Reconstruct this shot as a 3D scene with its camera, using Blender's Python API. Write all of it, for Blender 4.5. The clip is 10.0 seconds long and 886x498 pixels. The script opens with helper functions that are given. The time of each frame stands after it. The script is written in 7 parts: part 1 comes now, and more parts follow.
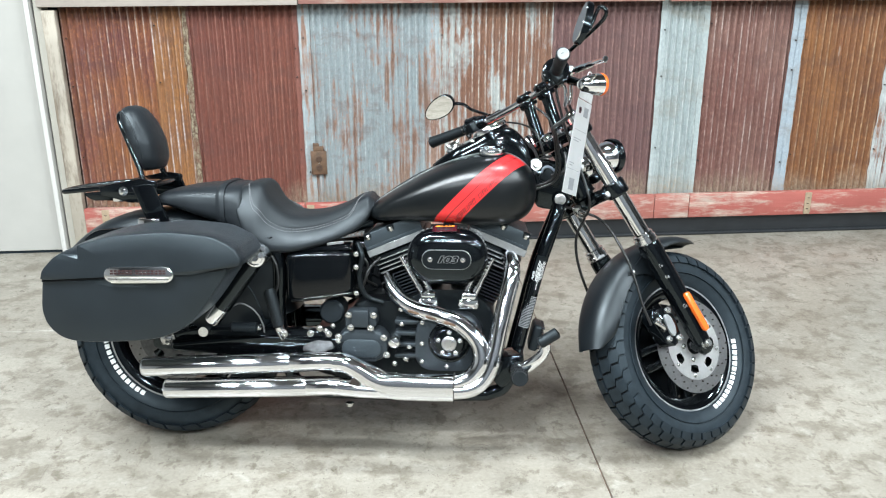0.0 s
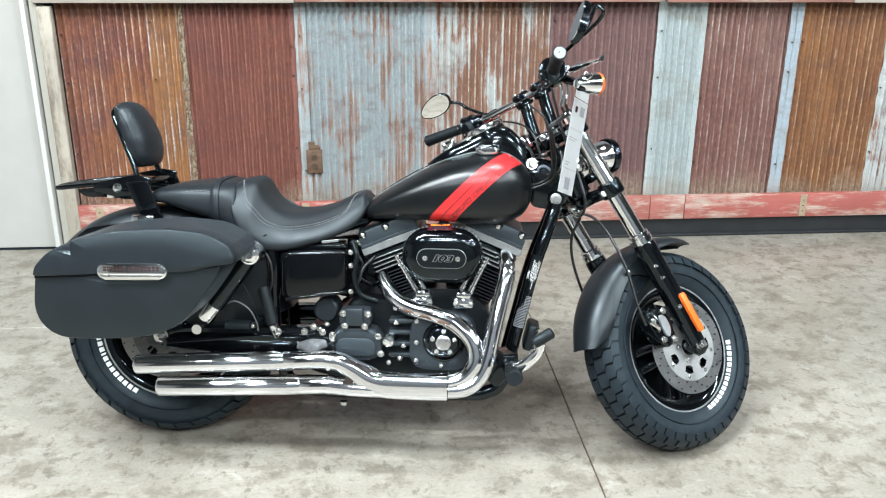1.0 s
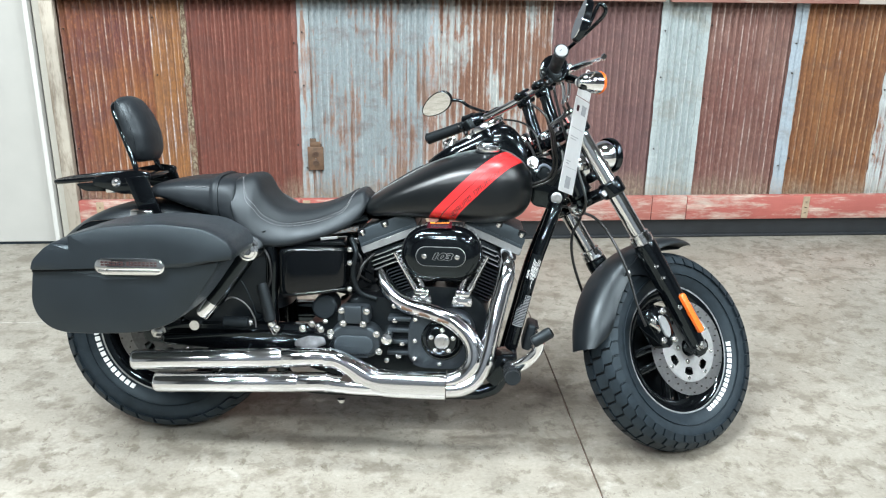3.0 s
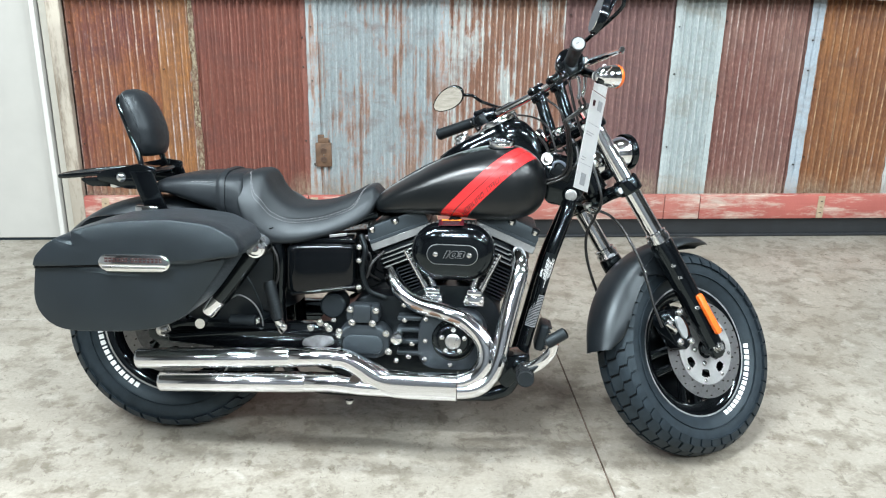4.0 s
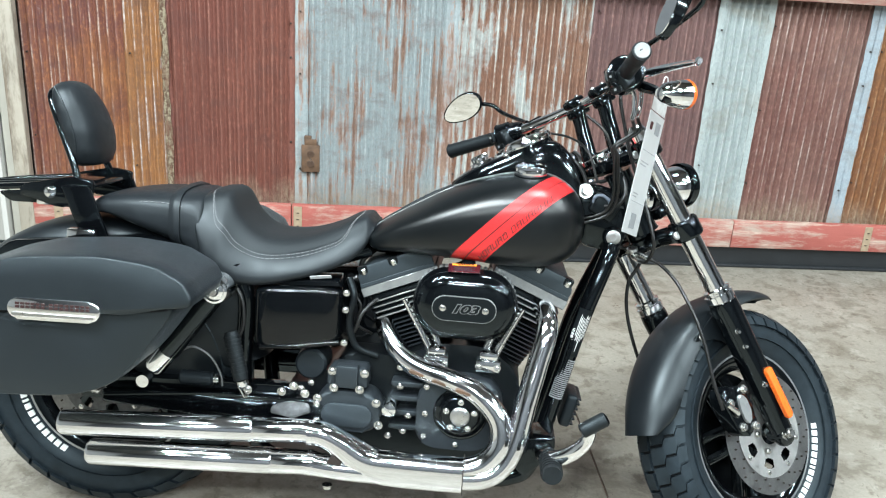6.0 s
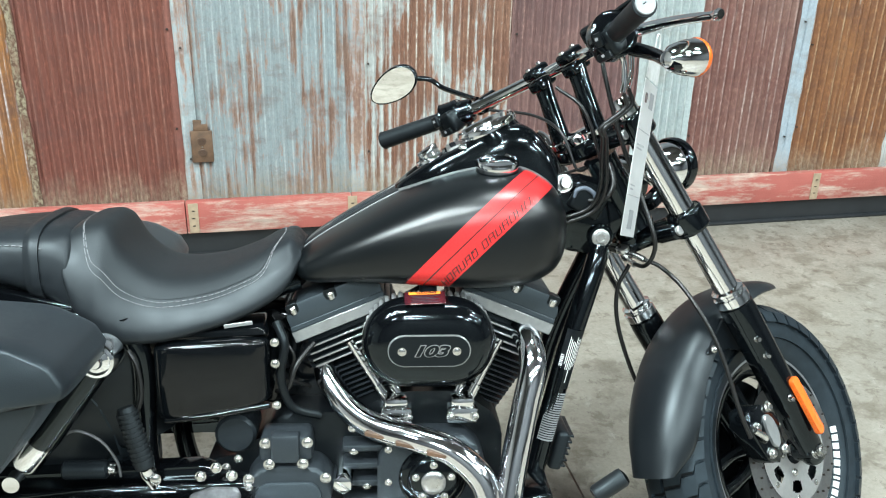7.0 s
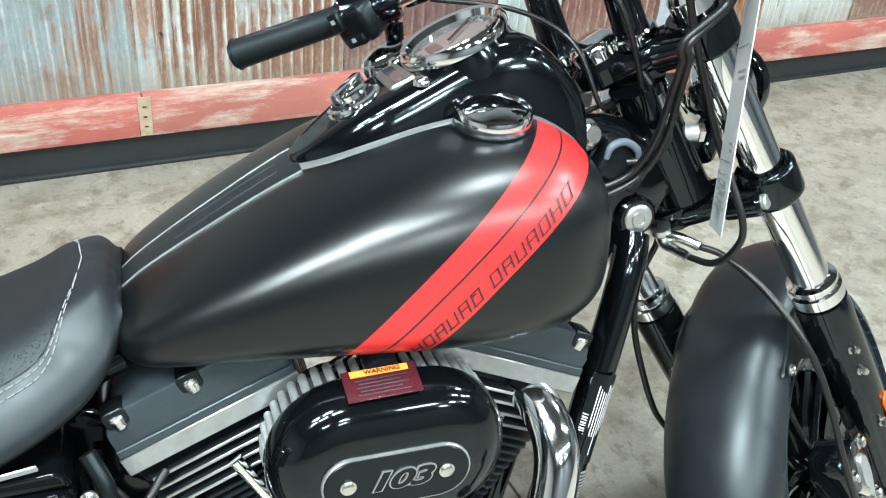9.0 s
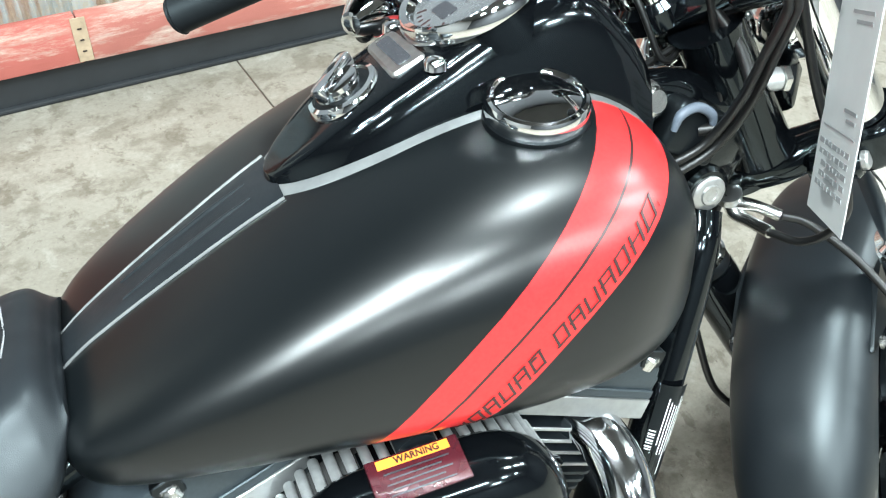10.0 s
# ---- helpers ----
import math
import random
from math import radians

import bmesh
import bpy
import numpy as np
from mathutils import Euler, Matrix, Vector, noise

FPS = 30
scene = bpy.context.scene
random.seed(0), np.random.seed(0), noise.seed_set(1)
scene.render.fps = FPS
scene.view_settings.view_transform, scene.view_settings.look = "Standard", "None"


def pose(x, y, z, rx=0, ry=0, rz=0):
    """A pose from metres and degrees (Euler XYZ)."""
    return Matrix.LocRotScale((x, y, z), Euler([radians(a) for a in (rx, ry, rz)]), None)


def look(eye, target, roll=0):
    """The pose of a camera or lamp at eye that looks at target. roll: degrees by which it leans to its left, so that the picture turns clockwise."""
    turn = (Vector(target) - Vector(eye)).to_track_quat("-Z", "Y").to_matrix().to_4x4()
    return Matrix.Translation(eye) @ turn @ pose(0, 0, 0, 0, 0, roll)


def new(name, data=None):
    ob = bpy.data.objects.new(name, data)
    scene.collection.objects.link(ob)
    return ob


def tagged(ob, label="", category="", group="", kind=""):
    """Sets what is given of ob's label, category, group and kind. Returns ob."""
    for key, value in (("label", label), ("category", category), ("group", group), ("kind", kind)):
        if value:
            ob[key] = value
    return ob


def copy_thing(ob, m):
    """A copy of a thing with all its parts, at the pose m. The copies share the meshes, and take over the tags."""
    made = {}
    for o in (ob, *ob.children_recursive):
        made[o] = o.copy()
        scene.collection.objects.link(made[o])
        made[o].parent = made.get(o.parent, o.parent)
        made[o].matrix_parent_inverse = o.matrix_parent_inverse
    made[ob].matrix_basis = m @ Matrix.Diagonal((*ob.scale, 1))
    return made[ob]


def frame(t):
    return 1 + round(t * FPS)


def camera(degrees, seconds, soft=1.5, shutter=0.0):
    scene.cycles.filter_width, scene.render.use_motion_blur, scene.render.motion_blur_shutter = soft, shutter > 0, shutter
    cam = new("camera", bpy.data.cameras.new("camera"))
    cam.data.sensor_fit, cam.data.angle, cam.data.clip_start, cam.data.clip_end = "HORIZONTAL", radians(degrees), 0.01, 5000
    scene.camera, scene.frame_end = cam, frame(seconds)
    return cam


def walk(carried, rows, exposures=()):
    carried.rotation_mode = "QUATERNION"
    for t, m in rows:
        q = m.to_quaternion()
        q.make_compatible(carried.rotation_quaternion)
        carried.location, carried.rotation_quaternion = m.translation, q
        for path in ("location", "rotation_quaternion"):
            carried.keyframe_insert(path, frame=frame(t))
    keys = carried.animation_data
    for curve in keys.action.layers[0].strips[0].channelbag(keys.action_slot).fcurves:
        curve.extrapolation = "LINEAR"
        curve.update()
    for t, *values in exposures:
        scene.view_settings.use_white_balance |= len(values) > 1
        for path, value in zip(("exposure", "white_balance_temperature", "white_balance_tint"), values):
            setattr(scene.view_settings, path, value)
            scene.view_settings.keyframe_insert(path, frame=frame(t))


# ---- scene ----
cam = camera(53.0, 10.0, soft=1.15)
PATH = [
    (0, (-0.166, 0.029, 1.565), (-0.018, 1.899, 0.87), -0.1),
    (0.5, (-0.163, 0.028, 1.561), (-0.009, 1.899, 0.871), 0.1),
    (1, (-0.164, 0.034, 1.557), (-0.006, 1.903, 0.864), 0.4),
    (1.5, (-0.158, 0.037, 1.555), (0.0, 1.907, 0.862), 0.6),
    (2, (-0.159, 0.04, 1.553), (0.002, 1.908, 0.858), 0.8),
    (3.5, (-0.153, 0.051, 1.546), (-0.007, 1.921, 0.85), 1.0),
    (4, (-0.167, 0.102, 1.526), (-0.027, 1.971, 0.828), 1.1),
    (4.5, (-0.186, 0.192, 1.52), (-0.041, 2.063, 0.828), 1.7),
    (5, (-0.223, 0.308, 1.497), (-0.074, 2.178, 0.804), 3.2),
    (5.5, (-0.223, 0.451, 1.471), (-0.056, 2.317, 0.771), 4.0),
    (5.7, (-0.183, 0.522, 1.478), (-0.017, 2.384, 0.769), 4.0),
    (6.8, (-0.217, 1.029, 1.431), (0.046, 2.855, 0.659), 0.4),
    (7, (-0.233, 1.122, 1.424), (0.156, 2.91, 0.617), 1.5),
    (7.5, (-0.194, 1.341, 1.369), (0.318, 3.069, 0.501), 2.6),
    (8, (-0.146, 1.551, 1.33), (0.364, 3.241, 0.392), 2.9),
    (8.5, (-0.202, 1.757, 1.298), (0.345, 3.362, 0.237), 2.2),
    (9, (-0.229, 1.918, 1.268), (0.584, 3.395, 0.191), 5.4),
    (9.5, (-0.197, 2.045, 1.263), (0.587, 3.409, 0.028), 3.8),
    (10, (-0.153, 2.165, 1.255), (0.636, 3.446, -0.062), 2.4),
]
walk(cam, [(t, look(eye, target, roll)) for t, eye, target, roll in PATH], [(0.0, 0.0, 6500, 10), (5.0, 0.02, 6500, 10), (5.5, 0.03, 6500, 9), (7.0, 0.04, 6460, 3.5), (7.5, 0.04, 6460, 3.5), (8.0, 0.25, 6460, 3.5), (8.5, 0.23, 6460, 3.5), (9.0, 0.22, 6460, 3.5), (9.5, 0.23, 6460, 3.5), (10.0, 0.49, 6460, 4)])

# ---- light ----
world = bpy.data.worlds.new("world")
scene.world = world
world.use_nodes = True
world.node_tree.nodes["Background"].inputs[0].default_value = (0.9, 0.95, 1.0, 1)
world.node_tree.nodes["Background"].inputs[1].default_value = 0.02
LAMP = 237.0
scene.cycles.caustics_reflective = False


# ---- materials ----
class Nodes:
    """A node material under construction: short names for the nodes used here."""

    def __init__(self, name, base=(0.5, 0.5, 0.5), rough=0.5, metal=0.0, coat=0.0, spec=0.5):
        self.m = bpy.data.materials.new(name)
        self.m.use_nodes = True
        self.t = self.m.node_tree
        self.b = self.t.nodes["Principled BSDF"]
        self.b.inputs["Base Color"].default_value = (*base, 1)
        self.b.inputs["Roughness"].default_value = rough
        self.b.inputs["Metallic"].default_value = metal
        self.b.inputs["Coat Weight"].default_value = coat
        self.b.inputs["Specular IOR Level"].default_value = spec
        self.where = None

    def node(self, kind, **inputs):
        n = self.t.nodes.new(kind)
        for k, v in inputs.items():
            self.put(v, n.inputs[k.replace("_", " ")])
        return n

    def put(self, v, socket):
        if isinstance(v, bpy.types.NodeSocket):
            self.t.links.new(v, socket)
        elif isinstance(v, tuple) and len(v) == 3 and socket.type == "RGBA":
            socket.default_value = (*v, 1)
        else:
            socket.default_value = v

    def coords(self, scale=(1, 1, 1), turn=(0, 0, 0)):
        if self.where is None:
            self.where = self.t.nodes.new("ShaderNodeTexCoord").outputs["Object"]
        mp = self.t.nodes.new("ShaderNodeMapping")
        mp.inputs["Scale"].default_value = scale
        mp.inputs["Location"].default_value = turn
        self.t.links.new(self.where, mp.inputs["Vector"])
        return mp.outputs[0]

    def noise(self, scale, stretch=(1, 1, 1), detail=4.0, rough=0.55, shift=(0, 0, 0), warp=0.0):
        n = self.node("ShaderNodeTexNoise", Scale=scale, Detail=detail, Roughness=rough, Distortion=warp)
        self.t.links.new(self.coords(stretch, shift), n.inputs["Vector"])
        return n.outputs["Fac"]

    def voronoi(self, scale, stretch=(1, 1, 1)):
        n = self.node("ShaderNodeTexVoronoi", Scale=scale)
        self.t.links.new(self.coords(stretch), n.inputs["Vector"])
        return n.outputs["Distance"]

    def ramp(self, value, low, high, a=0.0, b=1.0):
        n = self.node("ShaderNodeMapRange", Value=value)
        for k, v in (("From Min", low), ("From Max", high), ("To Min", a), ("To Max", b)):
            n.inputs[k].default_value = v
        return n.outputs[0]

    def mix(self, f, a, b, kind="MIX"):
        n = self.t.nodes.new("ShaderNodeMix")
        n.data_type, n.blend_type = "RGBA", kind
        self.put(f, n.inputs[0]), self.put(a, n.inputs[6]), self.put(b, n.inputs[7])
        return n.outputs[2]

    def math(self, op, a, b=0.0):
        n = self.t.nodes.new("ShaderNodeMath")
        n.operation = op
        self.put(a, n.inputs[0]), self.put(b, n.inputs[1])
        return n.outputs[0]

    def xyz(self):
        n = self.t.nodes.new("ShaderNodeSeparateXYZ")
        self.t.links.new(self.coords(), n.inputs[0])
        return n.outputs

    def own(self):
        return self.t.nodes.new("ShaderNodeObjectInfo").outputs["Random"]

    def bump(self, height, strength=0.3, distance=0.002, socket="Normal"):
        n = self.node("ShaderNodeBump", Height=height, Strength=strength, Distance=distance)
        self.t.links.new(n.outputs[0], self.b.inputs[socket])

    def colour(self, v):
        self.put(v, self.b.inputs["Base Color"])

    def rough(self, v):
        self.put(v, self.b.inputs["Roughness"])


def plain(name, base, rough, metal=0.0, coat=0.0, grain=0.12, scale=60.0, bump=0.0, spec=0.5):
    """A paint, plastic or metal with faint mottling of colour and gloss."""
    n = Nodes(name, base, rough, metal, coat, spec)
    f = n.noise(scale)
    n.colour(n.mix(n.ramp(f, 0.3, 0.7), tuple(c * (1 - grain) for c in base), tuple(min(1, c * (1 + grain)) for c in base)))
    n.rough(n.ramp(n.noise(scale * 0.3), 0.3, 0.7, max(0.02, rough * 0.85), min(1, rough * 1.15)))
    if bump:
        n.bump(n.noise(scale * 6), bump, 0.001)
    return n.m


SATIN = plain("satin_black_paint", (0.0052, 0.0068, 0.0084), 0.40, grain=0.03, scale=40, spec=0.5)
GLOSS = plain("gloss_black_paint", (0.0018, 0.0022, 0.0028), 0.085, grain=0.05, spec=0.5)
POWDER = plain("black_powder_coat", (0.010, 0.0125, 0.0150), 0.42, scale=300, bump=0.03, spec=0.3)
GREYCAST = plain("grey_black_cast_cover", (0.024, 0.030, 0.035), 0.40, scale=300, bump=0.04)
CHROME = plain("chrome", (0.86, 0.87, 0.88), 0.045, metal=1.0, grain=0.02)
STEEL = plain("machined_steel", (0.55, 0.55, 0.54), 0.30, metal=1.0, grain=0.1, scale=150)
ZINC = plain("zinc_bolt", (0.62, 0.62, 0.60), 0.24, metal=1.0)
ALLOY = plain("machined_alloy_edge", (0.46, 0.47, 0.48), 0.32, metal=0.9)
SILVER = plain("silver_satin_trim", (0.32, 0.33, 0.33), 0.35, metal=0.7)
RUBBER = plain("black_rubber", (0.0105, 0.0150, 0.0192), 0.5, grain=0.3, scale=40, bump=0.08, spec=0.3)
# Near-black that paints in the shade of tread grooves and the lid seam.
GROOVESHADE = plain("groove_shade", (0.0045, 0.0055, 0.0065), 0.7, spec=0.2)
GRIPRUB = plain("grip_rubber", (0.0075, 0.0085, 0.0095), 0.5, grain=0.15, scale=80, bump=0.06, spec=0.3)
BOXBLACK = plain("gloss_black_plastic", (0.0018, 0.0024, 0.0030), 0.07, spec=0.38)
PLASTIC = plain("black_plastic", (0.0035, 0.0042, 0.005), 0.35, spec=0.3)
CASE = plain("dark_grey_engine_case", (0.018, 0.0215, 0.0250), 0.38, scale=300, bump=0.03, spec=0.45)
ROTOR = plain("ground_steel_rotor", (0.36, 0.36, 0.36), 0.38, metal=0.9, grain=0.1, scale=150)
CARRIER = plain("brushed_alloy_carrier", (0.74, 0.74, 0.73), 0.46, metal=0.9, grain=0.06, scale=120)
CASTALLOY = plain("cast_alloy", (0.58, 0.59, 0.59), 0.52, metal=0.85, scale=120, bump=0.05)
GREYALLOY = plain("dull_grey_alloy", (0.20, 0.205, 0.21), 0.5, metal=0.7, grain=0.2, scale=90)
BRUSHED = plain("brushed_bolt_cap", (0.44, 0.44, 0.43), 0.38, metal=0.8, grain=0.1, scale=200)
CABLE = plain("cable_sheath", (0.004, 0.004, 0.004), 0.4)
WHITE = plain("white_print", (0.75, 0.76, 0.74), 0.5, grain=0.05)
GREYPRINT = plain("grey_print", (0.25, 0.26, 0.27), 0.5)
DARKPRINT = plain("dark_print", (0.03, 0.012, 0.012), 0.4)
ORANGE = plain("orange_reflector", (0.72, 0.13, 0.018), 0.22, coat=0.5, grain=0.15, scale=200)
ORANGEPRINT = plain("orange_label_print", (0.85, 0.25, 0.03), 0.4)
# Red of the band's reflection painted on the label; also the tag's shield.
REDREFLECTPRINT = plain("dark_red_reflection_and_print", (0.045, 0.008, 0.012), 0.15, coat=0.5)


def paper():
    """White card in a clear sleeve that lets some light through."""
    n = Nodes("tag_paper", (0.78, 0.79, 0.78), 0.3)
    n.colour(n.mix(n.ramp(n.noise(30), 0.3, 0.7), (0.66, 0.67, 0.67), (0.74, 0.75, 0.75)))
    thin = n.node("ShaderNodeBsdfTranslucent", Color=(0.66, 0.67, 0.67))
    both = n.t.nodes.new("ShaderNodeMixShader")
    both.inputs[0].default_value = 0.42
    n.t.links.new(n.b.outputs[0], both.inputs[1])
    n.t.links.new(thin.outputs[0], both.inputs[2])
    n.t.links.new(both.outputs[0], n.t.nodes["Material Output"].inputs[0])
    return n.m


PAPER = paper()
MIRROR = plain("mirror_glass", (0.9, 0.9, 0.9), 0.01, metal=1.0, grain=0.0)
DARKGLASS = plain("smoked_lens", (0.03, 0.03, 0.035), 0.05, coat=1.0)
DIAL = plain("silver_dial_face", (0.16, 0.165, 0.17), 0.10, metal=0.4, coat=0.8)
STITCH = plain("grey_stitching", (0.20, 0.20, 0.205), 0.7)
PALEPRINT = plain("pale_grey_print", (0.36, 0.37, 0.38), 0.5)
SOCKET = plain("weathered_socket", (0.10, 0.055, 0.03), 0.7, grain=0.4, scale=30)
BASE = plain("black_vinyl_base", (0.012, 0.014, 0.016), 0.45, grain=0.2, scale=12)
DOORPAINT = plain("beige_door_paint", (0.38, 0.37, 0.34), 0.45, grain=0.03, scale=8, bump=0.03)
TRIMPAINT = plain("cream_trim_paint", (0.38, 0.36, 0.31), 0.5, grain=0.05, scale=20)
WHITEPAINT = plain("white_paint", (0.78, 0.78, 0.76), 0.5, grain=0.03, scale=6)
WALLPAINT = plain("showroom_wall_paint", (0.068, 0.072, 0.077), 0.6, grain=0.04, scale=4)
PALEWALL = plain("pale_wall_paint", (0.32, 0.32, 0.31), 0.6, grain=0.04, scale=4)
FRAMEPAINT = plain("door_frame_paint", (0.50, 0.49, 0.46), 0.5, grain=0.05, scale=6)
PIPECHROME = plain("chromed_exhaust", (0.80, 0.81, 0.83), 0.085, metal=1.0, grain=0.02)
CEILING = plain("ceiling_paint", (0.09, 0.094, 0.098), 0.7, grain=0.04, scale=3)


def leather():
    n = Nodes("black_leather", (0.03, 0.034, 0.038), 0.45, spec=0.35)
    n.colour(n.mix(n.ramp(n.noise(25), 0.3, 0.7), (0.0065, 0.0080, 0.0096), (0.0108, 0.0128, 0.0150)))
    n.rough(n.ramp(n.noise(60), 0.3, 0.7, 0.38, 0.50))
    n.bump(n.math("ADD", n.math("MULTIPLY", n.voronoi(1300), 0.3), n.math("MULTIPLY", n.noise(11, detail=2), 1.4)), 0.16, 0.0012)
    return n.m


def perforated():
    """The dark inset of the seat, with rows of fine holes."""
    n = Nodes("perforated_leather", (0.012, 0.014, 0.016), 0.55, spec=0.4)
    n.colour(n.mix(n.ramp(n.voronoi(330), 0.18, 0.30), (0.002, 0.0024, 0.003), (0.0075, 0.009, 0.0105)))
    n.bump(n.math("ADD", n.ramp(n.voronoi(330), 0.15, 0.35), n.noise(14)), 0.25, 0.0015)
    return n.m


def vinyl():
    n = Nodes("matte_bag_vinyl", (0.022, 0.024, 0.026), 0.48, spec=0.5)
    n.colour(n.mix(n.ramp(n.noise(9), 0.3, 0.7), (0.0060, 0.0078, 0.0098), (0.0085, 0.0108, 0.0134)))
    n.rough(n.ramp(n.noise(20), 0.3, 0.7, 0.32, 0.39))
    n.b.inputs["Sheen Weight"].default_value = 0.06
    n.b.inputs["Sheen Roughness"].default_value = 0.4
    n.b.inputs["Sheen Tint"].default_value = (0.8, 0.92, 1.0, 1)
    n.bump(n.math("ADD", n.voronoi(900), n.math("MULTIPLY", n.noise(260, detail=5, rough=0.7), 1.2)), 0.30, 0.0010)
    return n.m


def filter_mesh():
    n = Nodes("pleated_filter", (0.03, 0.03, 0.03), 0.5, 0.0)
    n.bump(n.voronoi(700), 0.5, 0.001)
    return n.m


def tank_paint():
    """Satin black with a red band across the flank, and one dark pinstripe in the band."""
    n = Nodes("satin_black_tank_with_red_band", (0.014, 0.014, 0.015), 0.36, spec=0.46)
    x, y, z = n.xyz()
    along = n.math("SUBTRACT", x, n.math("MULTIPLY", n.math("SUBTRACT", z, 0.70), BAND[2]))
    along = n.math("SUBTRACT", along, n.math("MULTIPLY", n.math("SUBTRACT", 0.19, n.math("ABSOLUTE", y)), BEND))
    band = n.math("MULTIPLY", n.ramp(along, BAND[0] - 0.0005, BAND[0] + 0.0005), n.ramp(along, BAND[1] - 0.0005, BAND[1] + 0.0005, 1, 0))
    band = n.math("MULTIPLY", band, n.ramp(n.math("ABSOLUTE", y), 0.030, 0.032))
    mid = BAND[0] + 0.42 * (BAND[1] - BAND[0])
    line = n.math("MULTIPLY", n.ramp(along, mid - 0.0020, mid - 0.0014), n.ramp(along, mid + 0.0014, mid + 0.0020, 1, 0))
    red = n.mix(n.ramp(n.noise(300), 0.3, 0.7), (0.52, 0.018, 0.020), (0.60, 0.026, 0.026))
    red = n.mix(line, red, (0.02, 0.010, 0.010))
    n.colour(n.mix(band, (0.0020, 0.0030, 0.0036), red))
    n.rough(n.ramp(n.noise(8), 0.3, 0.7, 0.285, 0.315))
    return n.m


BAND, BEND = (0.788, 0.872, 1.0), 0.36
TANK = tank_paint()
LEATHER, PERFORATED, VINYL, FILTER = leather(), perforated(), vinyl(), filter_mesh()


def concrete():
    """Worn polished concrete: pale clouds, brown-grey blotches, specks, crisp stain rims and scuffs."""
    n = Nodes("worn_polished_concrete", (0.301, 0.282, 0.244), 0.35)
    big = n.noise(1.2, detail=6, rough=0.6, warp=0.3)
    mid = n.noise(7.5, (1, 1.25, 1), detail=9, rough=0.66, shift=(3, 1, 0), warp=0.25)
    fine = n.noise(80, detail=7, rough=0.75)
    c = n.mix(n.ramp(big, 0.34, 0.68), (0.218, 0.197, 0.162), (0.299, 0.274, 0.230))
    c = n.mix(n.ramp(n.noise(2.7, detail=9, rough=0.66, shift=(7, 2, 0), warp=0.4), 0.47, 0.68, 0, 0.6), c, (0.357, 0.333, 0.284))
    c = n.mix(n.ramp(mid, 0.50, 0.60, 0, 0.62), c, (0.141, 0.121, 0.092))
    c = n.mix(n.ramp(n.noise(19, (1, 0.8, 1), detail=8, rough=0.7, shift=(1, 9, 0), warp=0.3), 0.545, 0.62, 0, 0.65), c, (0.115, 0.096, 0.071))
    c = n.mix(n.ramp(n.noise(13, detail=8, rough=0.7, shift=(9, 5, 0), warp=0.3), 0.56, 0.66, 0, 0.45), c, (0.414, 0.395, 0.348))
    blot = n.noise(4.3, (1, 1.2, 1), detail=5, rough=0.55, shift=(11, 4, 0), warp=0.8)
    rim = n.math("MULTIPLY", n.ramp(blot, 0.60, 0.612), n.ramp(blot, 0.612, 0.66, 1, 0.3))
    c = n.mix(n.math("MULTIPLY", rim, 0.42), c, (0.141, 0.118, 0.086))
    scuff = n.noise(24, (1, 0.12, 1), detail=5, rough=0.7, shift=(6, 3, 0), warp=0.3)
    c = n.mix(n.ramp(scuff, 0.655, 0.72, 0, 0.5), c, (0.108, 0.092, 0.070))
    c = n.mix(n.ramp(fine, 0.35, 0.65, 0, 0.55), c, (0.60, 0.585, 0.55), "MULTIPLY")
    c = n.mix(n.ramp(n.noise(120, (1, 0.4, 1), detail=2, shift=(2, 5, 0)), 0.69, 0.75, 0, 0.75), c, (0.070, 0.058, 0.045))
    n.colour(c)
    n.rough(n.math("ADD", n.ramp(mid, 0.35, 0.7, 0.27, 0.46), n.ramp(fine, 0.3, 0.7, -0.04, 0.06)))
    n.bump(n.math("ADD", n.noise(9, detail=6), n.math("MULTIPLY", fine, 0.3)), 0.12, 0.003)
    return n.m


def old_board(name, paint, wood, wear, shift):
    """Flaking paint over weathered wood, grain along x."""
    n = Nodes(name, wood, 0.75)
    grain = n.noise(30, (0.12, 3, 3), detail=8, rough=0.7, shift=shift)
    flake = n.noise(9, (0.30, 1, 1.3), detail=9, rough=0.75, shift=shift, warp=0.15)
    w = n.mix(n.ramp(grain, 0.3, 0.7), tuple(c * 0.6 for c in wood), tuple(min(1, c * 1.3) for c in wood))
    p = n.mix(n.ramp(n.noise(3, shift=shift), 0.3, 0.7), tuple(c * 0.8 for c in paint), tuple(min(1, c * 1.15) for c in paint))
    n.colour(n.mix(n.ramp(flake, wear, wear + 0.14), p, w))
    n.rough(0.72)
    n.bump(n.math("ADD", grain, flake), 0.5, 0.003)
    return n.m


def crust_paint():
    """Tan lichen-like crust over dark rust, broken up in small clumps."""
    n = Nodes("crusted_sheet_edge", (0.25, 0.2, 0.13), 0.8)
    clump = n.noise(70, (1, 1, 0.8), detail=8, rough=0.75, shift=(4, 0, 1))
    c = n.mix(n.ramp(clump, 0.44, 0.56), (0.085, 0.045, 0.026), (0.27, 0.225, 0.150))
    n.colour(n.mix(n.ramp(n.noise(18, (1, 1, 0.6), detail=6, shift=(2, 0, 8)), 0.5, 0.62, 0, 0.7), c, (0.13, 0.055, 0.032)))
    n.bump(clump, 0.8, 0.006)
    return n.m


